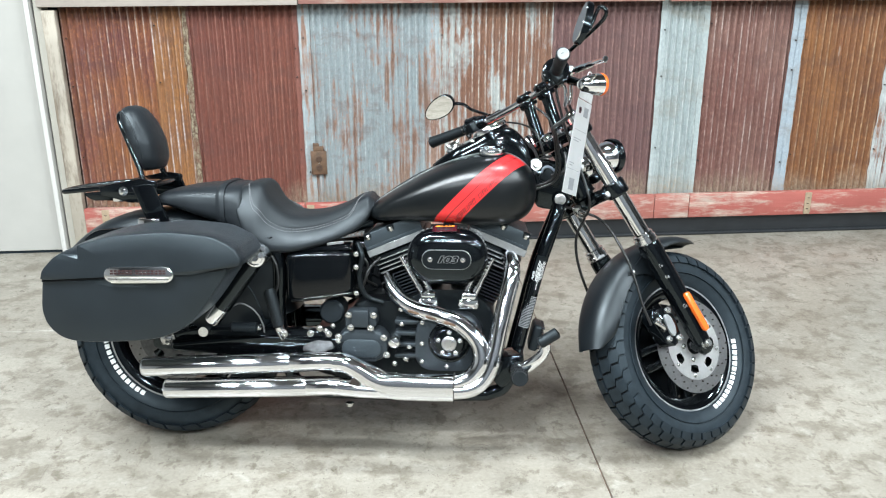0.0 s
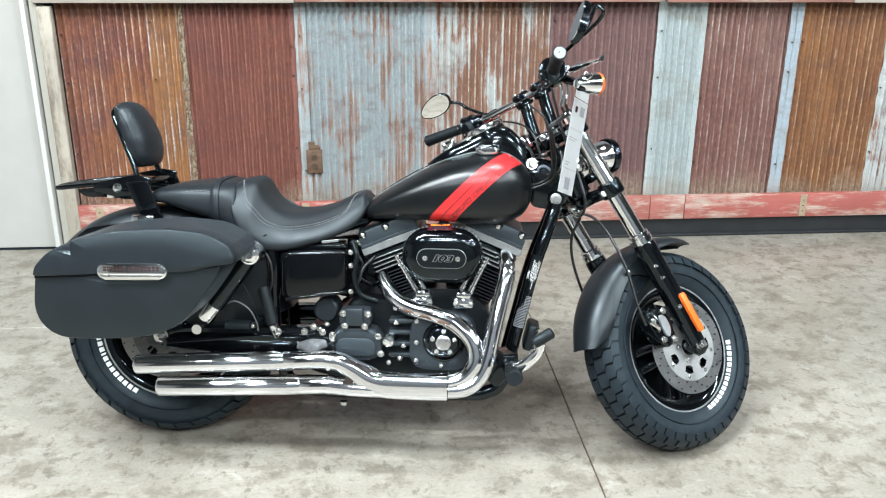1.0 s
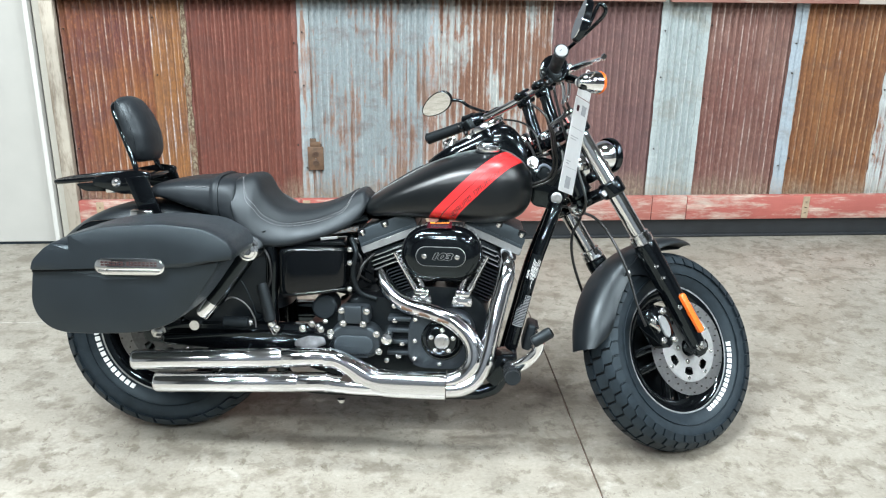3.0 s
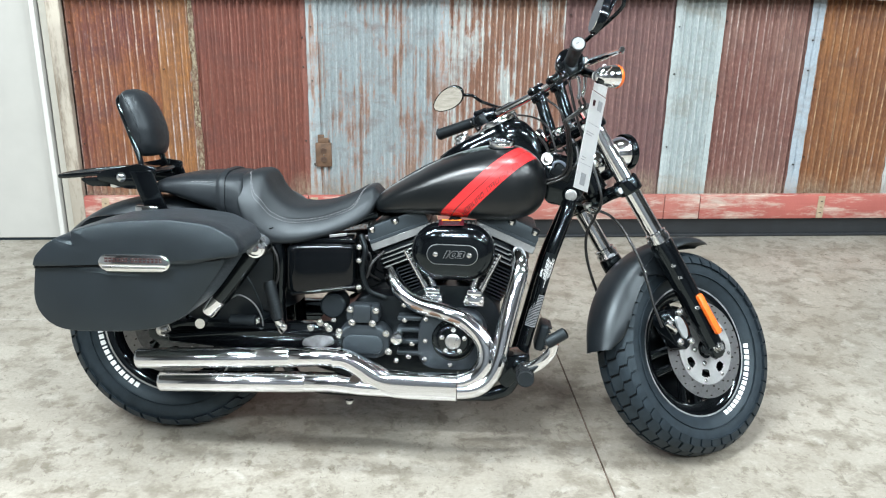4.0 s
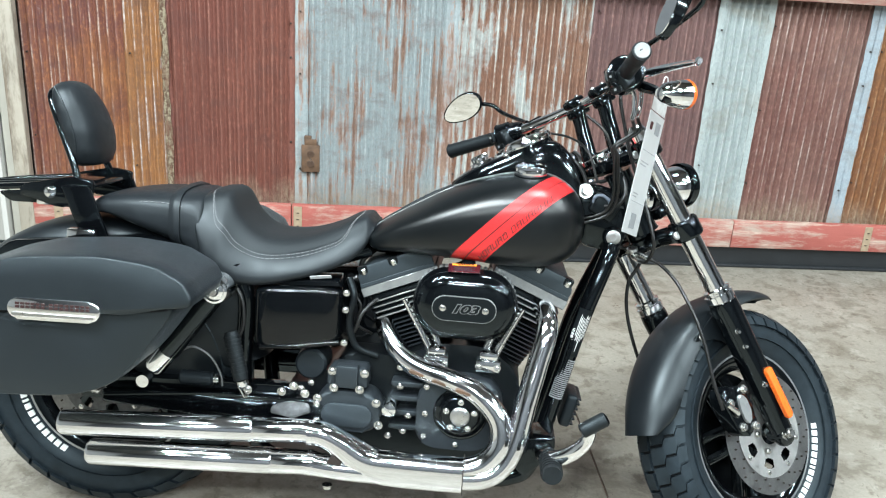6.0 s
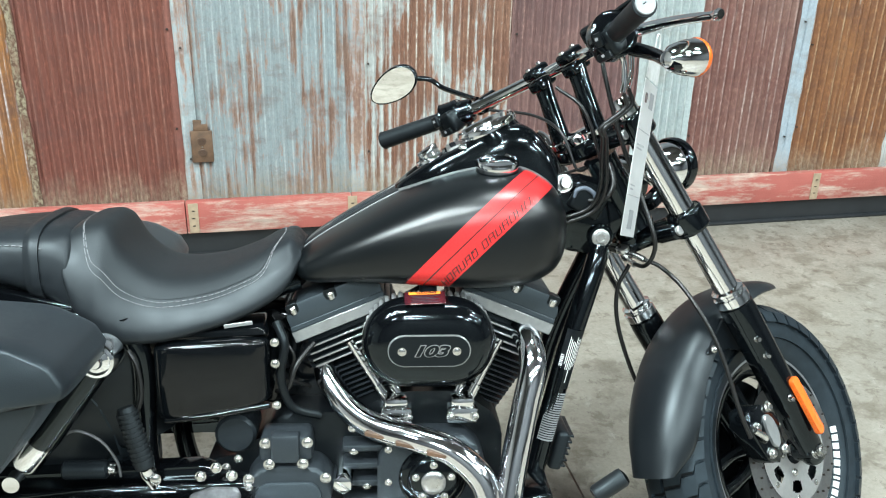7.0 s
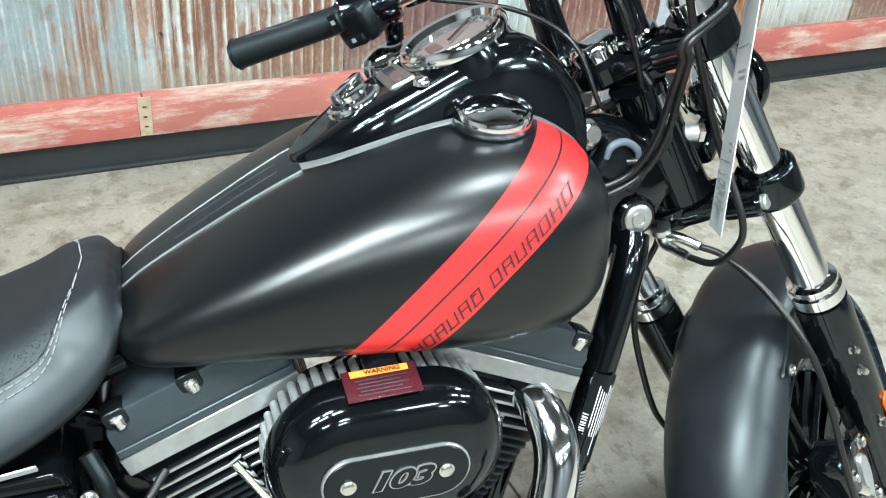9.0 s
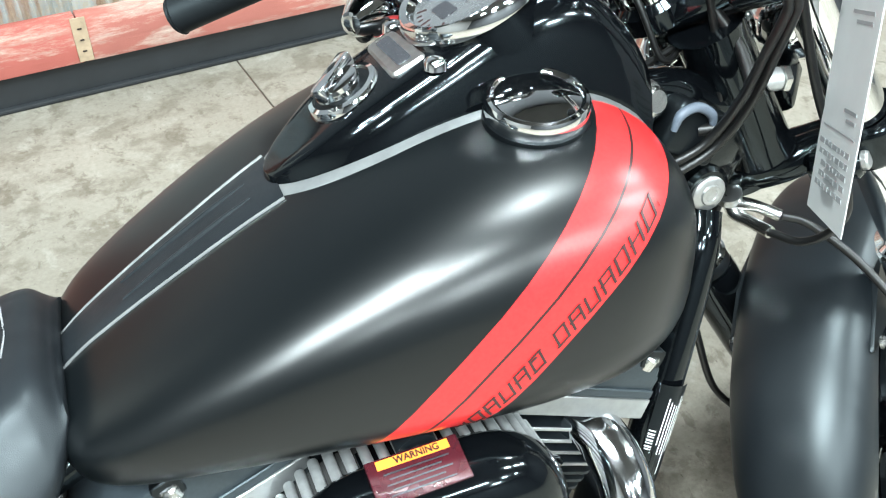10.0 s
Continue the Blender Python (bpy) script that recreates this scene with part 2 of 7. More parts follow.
def sheet(name, metal, rust, deep, amount, shift, streak, pale, x0, pitch):
    """Weathered corrugated iron: zinc or paint, rust in tall ragged patches, thin pale runs, flaked cross scratches;
    crest highlights and trough shade painted in.
    """
    metal = tuple(c * 0.90 for c in metal)
    rust, deep = ((r * 1.04, g * 1.58, b * 1.98) for r, g, b in (rust, deep))
    n = Nodes(name, rust, 0.65)
    tall = n.noise(4.2, (1.5, 1, 0.42), detail=10, rough=0.68, shift=shift, warp=0.25)
    run = n.noise(46, (1.6, 1, 0.05), detail=7, rough=0.7, shift=shift)
    spot = n.noise(85, (1, 1, 0.6), detail=7, rough=0.75, shift=shift)
    zone = n.noise(2.1, (1, 1, 0.8), detail=5, rough=0.6, shift=shift)
    cross = n.noise(60, (0.22, 1, 2.6), detail=6, rough=0.7, shift=(shift[0] + 1, 0, shift[2] + 4))
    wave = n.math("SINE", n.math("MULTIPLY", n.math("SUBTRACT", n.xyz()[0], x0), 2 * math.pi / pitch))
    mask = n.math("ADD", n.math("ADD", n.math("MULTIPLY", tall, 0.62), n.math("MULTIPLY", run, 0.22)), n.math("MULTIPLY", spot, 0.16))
    # Rust shifted into the troughs, which also paints in their shade.
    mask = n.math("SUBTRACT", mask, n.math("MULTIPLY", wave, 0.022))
    r = n.mix(n.ramp(zone, 0.38, 0.62), rust, deep)
    r = n.mix(n.ramp(run, 0.36, 0.64, 0, 0.65), r, tuple(c * 0.50 for c in rust))
    r = n.mix(n.ramp(spot, 0.50, 0.72, 0, 0.55), r, tuple(min(1, c * 1.75) for c in deep))
    g = n.mix(n.ramp(spot, 0.3, 0.7), tuple(c * 0.76 for c in metal), tuple(min(1, c * 1.16) for c in metal))
    g = n.mix(n.ramp(run, 0.54, 0.66, 0, 0.6), g, tuple(c * 0.62 for c in metal))
    g = n.mix(n.math("MULTIPLY", n.ramp(cross, 0.56, 0.62, 0, 0.6), n.ramp(zone, 0.44, 0.58)), g, tuple(0.5 * a + 0.5 * b for a, b in zip(metal, deep)))
    edge = 0.70 - 0.40 * amount
    c = n.mix(n.ramp(mask, edge - 0.012, edge + 0.012), g, r)
    c = n.mix(n.math("MULTIPLY", n.ramp(mask, edge - 0.030, edge - 0.010), n.ramp(mask, edge - 0.004, edge + 0.012, 0.55, 0)), c, tuple(min(1, q * 1.3 + 0.02) for q in rust))
    thin = n.noise(75, (1.4, 1, 0.03), detail=6, rough=0.7, shift=(shift[0] + 5, 0, shift[2]))
    # Crests coloured paler in broken lengths, for the highlights along the ridges.
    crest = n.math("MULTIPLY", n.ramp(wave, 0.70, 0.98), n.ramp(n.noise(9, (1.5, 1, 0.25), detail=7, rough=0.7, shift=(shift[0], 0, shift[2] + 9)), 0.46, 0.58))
    runs_and_crest_light = n.math("MAXIMUM", n.ramp(thin, 0.62, 0.70), n.math("MULTIPLY", crest, n.ramp(spot, 0.35, 0.6)))
    c = n.mix(n.math("MULTIPLY", runs_and_crest_light, streak), c, pale)
    grime = n.noise(6.5, (1, 1, 1.5), detail=8, rough=0.7, shift=(shift[0] + 2, 0, shift[2] + 3), warp=0.5)
    c = n.mix(n.ramp(grime, 0.50, 0.68, 0, 0.6), c, tuple(0.55 * q + 0.02 for q in rust))
    low = n.math("ADD", n.xyz()[2], n.math("MULTIPLY", n.math("SUBTRACT", tall, 0.5), 0.35))
    c = n.mix(n.math("MULTIPLY", n.ramp(low, 0.22, 0.33, 0.8, 0.0), n.ramp(spot, 0.35, 0.6)), c, (0.30, 0.245, 0.175))
    n.colour(c)
    n.rough(n.ramp(mask, edge - 0.05, edge + 0.05, 0.36, 0.50))
    n.bump(n.math("ADD", spot, mask), 0.35, 0.002)
    return n.m


for m in (GLOSS, POWDER, GREYCAST, CASE, RUBBER, GRIPRUB, PLASTIC, VINYL):
    m.node_tree.nodes["Principled BSDF"].inputs["Specular Tint"].default_value = (0.80, 0.95, 1.0, 1)
for m in (SATIN, LEATHER, PERFORATED):
    m.node_tree.nodes["Principled BSDF"].inputs["Specular Tint"].default_value = (0.88, 0.97, 1.0, 1)
CONCRETE = concrete()
REDBOARD = old_board("flaking_red_board", (0.35, 0.095, 0.075), (0.46, 0.35, 0.285), 0.485, (0, 0, 0))
GREYBOARD = old_board("weathered_grey_board", (0.36, 0.31, 0.27), (0.36, 0.32, 0.27), 0.5, (4, 0, 2))
UPPERBOARD = old_board("flaking_brown_red_board", (0.27, 0.125, 0.10), (0.36, 0.28, 0.23), 0.50, (5, 2, 7))
PINKBOARD = old_board("flaking_pale_red_board", (0.34, 0.115, 0.09), (0.46, 0.36, 0.30), 0.48, (8, 1, 2))
OLDPOST = old_board("weathered_post", (0.36, 0.32, 0.26), (0.17, 0.135, 0.10), 0.46, (2, 3, 1))
OLDCRUST = crust_paint()
PLATE = plain("old_tan_plate", (0.32, 0.24, 0.16), 0.6, grain=0.2, scale=40)


# ---- mesh helpers ----
def link(name, bm, mat, parent=None, label="", smooth=40, m=None):
    me = bpy.data.meshes.new(name)
    bmesh.ops.recalc_face_normals(bm, faces=bm.faces)
    bm.to_mesh(me)
    bm.free()
    mats = mat if isinstance(mat, (list, tuple)) else [mat]
    for x in mats:
        me.materials.append(x)
    if smooth:
        me.shade_smooth()
        me.set_sharp_from_angle(angle=radians(smooth))
    ob = new(name, me)
    if parent is not None:
        ob.parent = parent
    if m is not None:
        ob.matrix_basis = m
    if label:
        ob["label"] = label
    return ob


def part(name, bm, mat, parent, label="", smooth=40):
    return link(name, bm, mat, parent, label, smooth)


def thing(name, bm, mat, label, category, kind="", group="", smooth=40, m=None):
    return tagged(link(name, bm, mat, None, "", smooth, m), label, category, group, kind)


def box(size, at=(0, 0, 0), bevel=0.0, seg=2, turn=(0, 0, 0), bm=None):
    bm = bm or bmesh.new()
    m = pose(*at, *turn) @ Matrix.Diagonal((*size, 1))
    made = bmesh.ops.create_cube(bm, size=1.0, matrix=m)
    if bevel:
        es = {e for v in made["verts"] for e in v.link_edges}
        bmesh.ops.bevel(bm, geom=list(es), offset=bevel, segments=seg, profile=0.5, affect="EDGES")
    return bm


def loops(bm, rings, closed=True, caps=True):
    """Skin a row of equal rings of points."""
    vs = [[bm.verts.new(p) for p in ring] for ring in rings]
    n = len(vs[0])
    for a, b in zip(vs, vs[1:]):
        for i in range(n if closed else n - 1):
            j = (i + 1) % n
            bm.faces.new((a[i], a[j], b[j], b[i]))
    if caps and closed:
        bm.faces.new(vs[0][::-1])
        bm.faces.new(vs[-1])
    return bm


def smooth_path(pts, per=8):
    """Catmull-Rom through the points."""
    p = [Vector(q) for q in pts]
    if len(p) < 3:
        return p
    p = [2 * p[0] - p[1]] + p + [2 * p[-1] - p[-2]]
    out = []
    for i in range(1, len(p) - 2):
        for k in range(per):
            t = k / per
            a, b, c, d = p[i - 1:i + 3]
            out.append(0.5 * (2 * b + (c - a) * t + (2 * a - 5 * b + 4 * c - d) * t * t + (3 * b - a - 3 * c + d) * t ** 3))
    return out + [p[-2]]


def tube(pts, r, n=14, per=8, bm=None, caps=True, squash=1.0):
    """A round bar or pipe through the points; r may be a list, one per point."""
    bm = bm or bmesh.new()
    path = smooth_path(pts, per)
    if isinstance(r, (list, tuple)):
        k = (len(path) - 1) / (len(r) - 1)
        rs = [r[min(int(i / k), len(r) - 2)] + (r[min(int(i / k), len(r) - 2) + 1] - r[min(int(i / k), len(r) - 2)]) * (i / k - min(int(i / k), len(r) - 2)) for i in range(len(path))]
    else:
        rs = [r] * len(path)
    side = None
    rings = []
    for i, p in enumerate(path):
        d = (path[min(i + 1, len(path) - 1)] - path[max(i - 1, 0)]).normalized()
        if side is None:
            side = d.orthogonal().normalized()
        side = (side - d * side.dot(d)).normalized()
        up = d.cross(side)
        rings.append([p + rs[i] * (side * math.cos(a) + up * squash * math.sin(a)) for a in (2 * math.pi * k / n for k in range(n))])
    return loops(bm, rings, caps=caps)


def rod(a, b, r, n=16, bm=None, bevel=0.0):
    """A straight round bar from a to b, with a small chamfer."""
    a, b = Vector(a), Vector(b)
    d = (b - a).normalized()
    if bevel:
        return tube([a, a + d * bevel, b - d * bevel, b], [r - bevel, r, r, r - bevel], n, 1, bm)
    return tube([a, b], r, n, 1, bm)


def lathe(profile, m=None, n=48, bm=None, arc=None, close=False):
    """Turn a profile of (radius, height) round the y axis of m; arc: start and end in degrees."""
    bm = bm or bmesh.new()
    m = m or Matrix()
    a0, a1 = arc or (0, 360)
    steps = n if arc is None else n + 1
    rows = []
    for k in range(steps):
        a = radians(a0 + (a1 - a0) * k / n)
        rows.append([bm.verts.new(m @ Vector((r * math.cos(a), h, r * math.sin(a)))) for r, h in profile])
    count = len(profile)
    for k in range(n if arc is None else n):
        a, b = rows[k], rows[(k + 1) % steps]
        for i in range(count if close else count - 1):
            j = (i + 1) % count
            bm.faces.new((a[i], a[j], b[j], b[i]))
    bmesh.ops.remove_doubles(bm, verts=bm.verts, dist=1e-6)
    return bm


def slab(outline, y0, y1, bevel=0.0, seg=2, bm=None, m=None):
    """A flat outline in x and z, thick from y0 to y1, with rounded rims."""
    bm = bm or bmesh.new()
    m = m or Matrix()
    a = [bm.verts.new(m @ Vector((x, y0, z))) for x, z in outline]
    b = [bm.verts.new(m @ Vector((x, y1, z))) for x, z in outline]
    faces = [bm.faces.new(a), bm.faces.new(b[::-1])]
    for i in range(len(a)):
        j = (i + 1) % len(a)
        bm.faces.new((a[j], a[i], b[i], b[j]))
    if bevel:
        es = {e for f in faces for e in f.edges}
        bmesh.ops.bevel(bm, geom=list(es), offset=bevel, segments=seg, profile=0.5, affect="EDGES")
    return bm


def rounded(outline, r, seg=5):
    """The outline with its corners rounded."""
    out = []
    n = len(outline)
    for i in range(n):
        p, q, s = (Vector(outline[(i + k) % n]) for k in (-1, 0, 1))
        a, b = (p - q), (s - q)
        cut = min(r, a.length * 0.48, b.length * 0.48)
        a, b = q + a.normalized() * cut, q + b.normalized() * cut
        for k in range(seg + 1):
            t = k / seg
            out.append(tuple((1 - t) ** 2 * a + 2 * t * (1 - t) * q + t * t * b))
    return out


def stadium(cx, cz, hw, hh, n=10, tilt=0.0):
    pts = []
    for sx in (1, -1):
        for k in range(n + 1):
            a = radians(-90 + 180 * k / n)
            pts.append((sx * (hw - hh + hh * math.cos(a)), sx * hh * math.sin(a)))
    c, s = math.cos(radians(tilt)), math.sin(radians(tilt))
    return [(cx + x * c - z * s, cz + x * s + z * c) for x, z in pts]


def bolt(at, r=0.007, h=0.006, face=(0, -1, 0), bm=None, n=6):
    """A bolt head on a washer, facing a direction."""
    d = Vector(face).normalized()
    a = Vector(at)
    bm = rod(a, a + d * h * 0.3, r * 1.35, 16, bm)
    return tube([a + d * h * 0.3, a + d * h * 0.85, a + d * h], [r, r, r * 0.75], n if n > 6 else 6, 1, bm)


# ---- the room ----
WALL = 4.36
JOINT = 0.49
ROOM = (-7.0, 8.5, -4.6, 4.2)  # west, east, south, height


def build_floor():
    floor = tagged(new("floor"), "polished concrete floor, mottled beige and grey, with sawn joints", "floor", "", "structure")
    bed = box((ROOM[1] - ROOM[0] + 0.4, WALL - ROOM[2] + 0.4, 0.1), ((ROOM[0] + ROOM[1]) / 2, (WALL + ROOM[2]) / 2, -0.056))
    part("joint_bed", bed, JOINTFILL, floor, "dark reddish sawn joint", 0)
    xs = [ROOM[0] - 0.2, JOINT - 4.2, JOINT, JOINT + 4.2, ROOM[1] + 0.2]
    ys = [ROOM[2] - 0.2, -0.8, 3.42, WALL + 0.2]
    g = 0.0022
    for i in range(4):
        rows = list(zip(ys, ys[1:])) if i < 2 else [(ys[0], ys[1]), (ys[1], ys[3])]
        for y0, y1 in rows:
            x0, x1 = xs[i] + g, xs[i + 1] - g
            bm = box((x1 - x0, y1 - y0 - 2 * g, 0.05), ((x0 + x1) / 2, (y0 + y1) / 2, -0.025), 0.0012, 1)
            part("slab", bm, CONCRETE, floor, smooth=0)


JOINTFILL = plain("joint_filler", (0.105, 0.055, 0.038), 0.8, grain=0.3, scale=30)
build_floor()


def corrugated(x0, x1, z0, z1, pitch, depth, lip=0.0, jag=0.0, seed=1):
    """A wavy sheet, its two skins 1 mm apart; lip: a flat edge strip; jag: a ragged side."""
    rnd = random.Random(seed)
    bm = bmesh.new()
    step = pitch / 8
    n = int((x1 - x0) / step)
    zs = [z0 + (z1 - z0) * k / 24 for k in range(25)]
    off = [(rnd.uniform(-jag, jag), rnd.uniform(-jag, jag)) for _ in zs]
    grids = []
    for t in (0.0, 0.0012):
        rows = []
        for z, (a, b) in zip(zs, off):
            row = []
            for i in range(n + 1):
                x = x0 + a + (x1 + b - x0 - a) * i / n
                flat = 0.0 if min(x - x0, x1 - x) < lip else 1.0
                row.append(bm.verts.new((x, t - depth * flat * math.sin(2 * math.pi * (x - x0) / pitch), z)))
            rows.append(row)
        grids.append(rows)
        for r, s in zip(rows, rows[1:]):
            for i in range(n):
                bm.faces.new((r[i], r[i + 1], s[i + 1], s[i]))
    a, b = grids
    for r, s in ((a[0], b[0]), (a[-1], b[-1]), ([q[0] for q in a], [q[0] for q in b]), ([q[-1] for q in a], [q[-1] for q in b])):
        for i in range(len(r) - 1):
            bm.faces.new((r[i], r[i + 1], s[i + 1], s[i]))
    return bm


ZINC_C, RUST_A, RUST_B, RUST_O = (0.31, 0.35, 0.355), (0.185, 0.058, 0.034), (0.150, 0.055, 0.042), (0.27, 0.088, 0.030)
SHEETS = [
    # x0, x1, proud, pitch, lip, material's name, metal, rust, deeper rust, share of rust, pale runs and painted crest
    # light, their colour
    (-1.61, -1.19, 0.000, 0.034, 0.0, "red_rust_sheet", (0.36, 0.33, 0.30), (0.150, 0.036, 0.026), (0.290, 0.082, 0.026), 0.80, 0.85, (0.50, 0.42, 0.36)),
    (-1.20, -1.03, 0.004, 0.034, 0.0, "streaked_grey_rust_sheet", (0.30, 0.28, 0.28), (0.20, 0.065, 0.034), (0.31, 0.095, 0.026), 0.62, 0.95, (0.56, 0.54, 0.54)),
    (-1.045, -0.505, 0.007, 0.036, 0.03, "brown_red_sheet", (0.36, 0.31, 0.22), (0.160, 0.038, 0.023), (0.185, 0.046, 0.026), 0.95, 0.30, (0.36, 0.19, 0.14)),
    (-0.51, 0.165, 0.012, 0.0325, 0.055, "flaking_galvanised_sheet", ZINC_C, (0.22, 0.082, 0.048), (0.27, 0.125, 0.075), 0.385, 0.6, (0.44, 0.48, 0.48)),
    (0.155, 0.735, 0.004, 0.0325, 0.0, "striped_rust_sheet", (0.45, 0.47, 0.45), (0.205, 0.066, 0.036), (0.26, 0.098, 0.052), 0.52, 0.9, (0.54, 0.54, 0.48)),
    (0.72, 1.262, 0.010, 0.036, 0.0, "dark_red_sheet", (0.34, 0.24, 0.19), RUST_B, (0.18, 0.068, 0.048), 0.94, 0.4, (0.36, 0.21, 0.17)),
    (1.25, 1.495, 0.016, 0.034, 0.03, "pale_galvanised_sheet", (0.37, 0.415, 0.41), (0.36, 0.22, 0.14), (0.42, 0.36, 0.30), 0.12, 0.6, (0.52, 0.55, 0.54)),
    (1.485, 1.93, 0.006, 0.034, 0.0, "streaked_red_sheet", (0.36, 0.30, 0.27), (0.175, 0.052, 0.034), (0.22, 0.085, 0.055), 0.84, 0.8, (0.50, 0.42, 0.38)),
    (1.92, 1.985, 0.018, 0.034, 0.03, "blue_grey_strip", (0.33, 0.385, 0.43), (0.30, 0.18, 0.12), (0.3, 0.2, 0.15), 0.06, 0.1, (0.6, 0.62, 0.64)),
    (1.975, 2.44, 0.010, 0.034, 0.0, "orange_rust_sheet", (0.42, 0.38, 0.32), (0.165, 0.044, 0.018), (0.235, 0.070, 0.022), 0.76, 0.85, (0.46, 0.33, 0.20)),
    (2.43, 2.95, 0.003, 0.034, 0.03, "grey_galvanised_sheet", (0.48, 0.51, 0.50), RUST_A, RUST_O, 0.30, 0.6, (0.6, 0.6, 0.58)),
    (2.94, 3.60, 0.008, 0.034, 0.0, "red_sheet", (0.40, 0.36, 0.30), RUST_A, RUST_B, 0.85, 0.5, (0.5, 0.42, 0.36)),
]


def build_wall():
    wall = tagged(new("wall_north"), "feature wall of salvaged rusty corrugated iron between old boards", "wall", "", "structure")
    core = box((ROOM[1] + 1.7, 0.15, ROOM[3]), ((ROOM[1] - 1.7) / 2, WALL + 0.155, ROOM[3] / 2))
    part("wall_core", core, WALLPAINT, wall, "plain painted wall", 0)
    for i, (x0, x1, proud, pitch, lip, name, metal, rust, deep, share, runs, pale) in enumerate(SHEETS):
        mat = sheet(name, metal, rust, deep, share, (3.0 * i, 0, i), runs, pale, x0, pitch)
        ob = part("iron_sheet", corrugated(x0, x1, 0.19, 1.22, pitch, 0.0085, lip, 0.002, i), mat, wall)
        ob.location = (0, WALL + 0.045 - proud, 0)
        rnd = random.Random(i)
        nails = bmesh.new()
        for z in (0.42, 0.78, 1.06):
            x = (x0 + 0.022) if i != 2 else x1 - 0.022
            h = z + rnd.uniform(-0.08, 0.08)
            rod((x, 0, h), (x, -0.008, h), 0.0036, 10, nails)
        part("nail_head", nails, STEELDARK, ob)
    crust = corrugated(-1.048, -1.024, 0.20, 1.20, 0.024, 0.003, 0.0, 0.005, 77)
    ob = part("iron_sheet", crust, OLDCRUST, wall, "crusted tan edge of an iron sheet")
    ob.location = (0, WALL + 0.028, 0)
    # lower board in lengths, with tan splice plates
    cuts = [(-1.61, -0.52), (-0.52, 0.10), (0.10, 1.275), (1.275, 1.46), (1.46, 3.6)]
    for i, (a, b) in enumerate(cuts):
        bm = box((b - a - 0.003, 0.036, 0.125), ((a + b) / 2, 0, 0.165), 0.003, 2)
        ob = part("lower_board", bm, [REDBOARD, REDBOARD, PINKBOARD, PINKBOARD, REDBOARD][i], wall, "flaking red painted board", 30)
        ob.location = (0, WALL - 0.012, 0)
    for x in (-0.492, 0.103, 2.098, -1.5):
        bm = box((0.036, 0.003, 0.118), (x, WALL - 0.0315, 0.165), 0.001, 1)
        ob = part("splice_plate", bm, PLATE, wall, "old tan splice plate")
        bm = bmesh.new()
        for z in (0.135, 0.165, 0.195):
            box((0.010, 0.003, 0.003), (x, WALL - 0.034, z), 0, bm=bm)
        part("slot", bm, STEELDARK, ob)
    # upper planks
    for i, (a, b, mat, dz) in enumerate([(-1.68, -0.50, GREYBOARD, 0.0), (-0.50, 1.245, UPPERBOARD, 0.004), (1.27, 2.2, UPPERBOARD, 0.002), (2.2, 3.6, GREYBOARD, 0.0)]):
        bm = box((b - a - 0.003, 0.04, 0.15), ((a + b) / 2, 0, 1.270 + dz), 0.004, 2)
        ob = part("upper_board", bm, mat, wall, "weathered flaking plank", 30)
        ob.location = (0, WALL - 0.014, 0)
    # side post
    bm = box((1.18, 0.05, 0.062), (0.59, 0, 0), 0.005, 2)
    ob = part("post", bm, OLDPOST, wall, "weathered wooden post", 30)
    ob.matrix_basis = pose(-1.632, WALL - 0.01, 0, 0, -90, 0)
    base = bmesh.new()
    box((5.2, 0.010, 0.110), (0.99, WALL - 0.001, 0.056), 0.002, 1, bm=base)
    box((5.2, 0.022, 0.014), (0.99, WALL - 0.008, 0.0075), 0.005, 2, bm=base)
    thing("baseboard", base, BASE, "black vinyl base strip along the floor", "baseboard", "structure")
    # the stretch beside the door
    side = box((0.036, 0.12, 2.2), (-1.682, WALL + 0.05, 1.1), 0.002, 1)
    thing("trim", side, TRIMPAINT, "cream painted door casing", "trim", "structure", smooth=0)


STEELDARK = plain("dark_nail", (0.05, 0.04, 0.035), 0.5, metal=0.6)
build_wall()


def build_outlet():
    bm = box((0.078, 0.012, 0.120), (0, 0, 0), 0.004, 2)
    ob = thing("wall_outlet", bm, SOCKET, "brown weathered double socket on the corrugated wall", "outlet", m=pose(-0.442, WALL + 0.022, 0.426))
    bm = box((0.03, 0.010, 0.04), (-0.012, 0.003, 0.080), 0.003, 2)
    box((0.05, 0.006, 0.03), (0, 0.0, 0.07), 0.003, 2, bm=bm)
    part("conduit_stub", bm, SOCKET, ob)
    for z in (0.022, -0.022):
        bm = slab(stadium(0, z, 0.017, 0.014, 6), -0.0085, -0.004, 0.001, 1)
        s = part("socket", bm, plain("socket_face", (0.07, 0.04, 0.025), 0.5), ob)
        holes = bmesh.new()
        for x in (-0.006, 0.006):
            box((0.002, 0.002, 0.008), (x, -0.0088, z + 0.002), 0, bm=holes)
        part("slot", holes, DARKPRINT, s)
    part("screw", rod((0, -0.006, 0), (0, -0.0085, 0), 0.003, 8), STEEL, ob)


build_outlet()


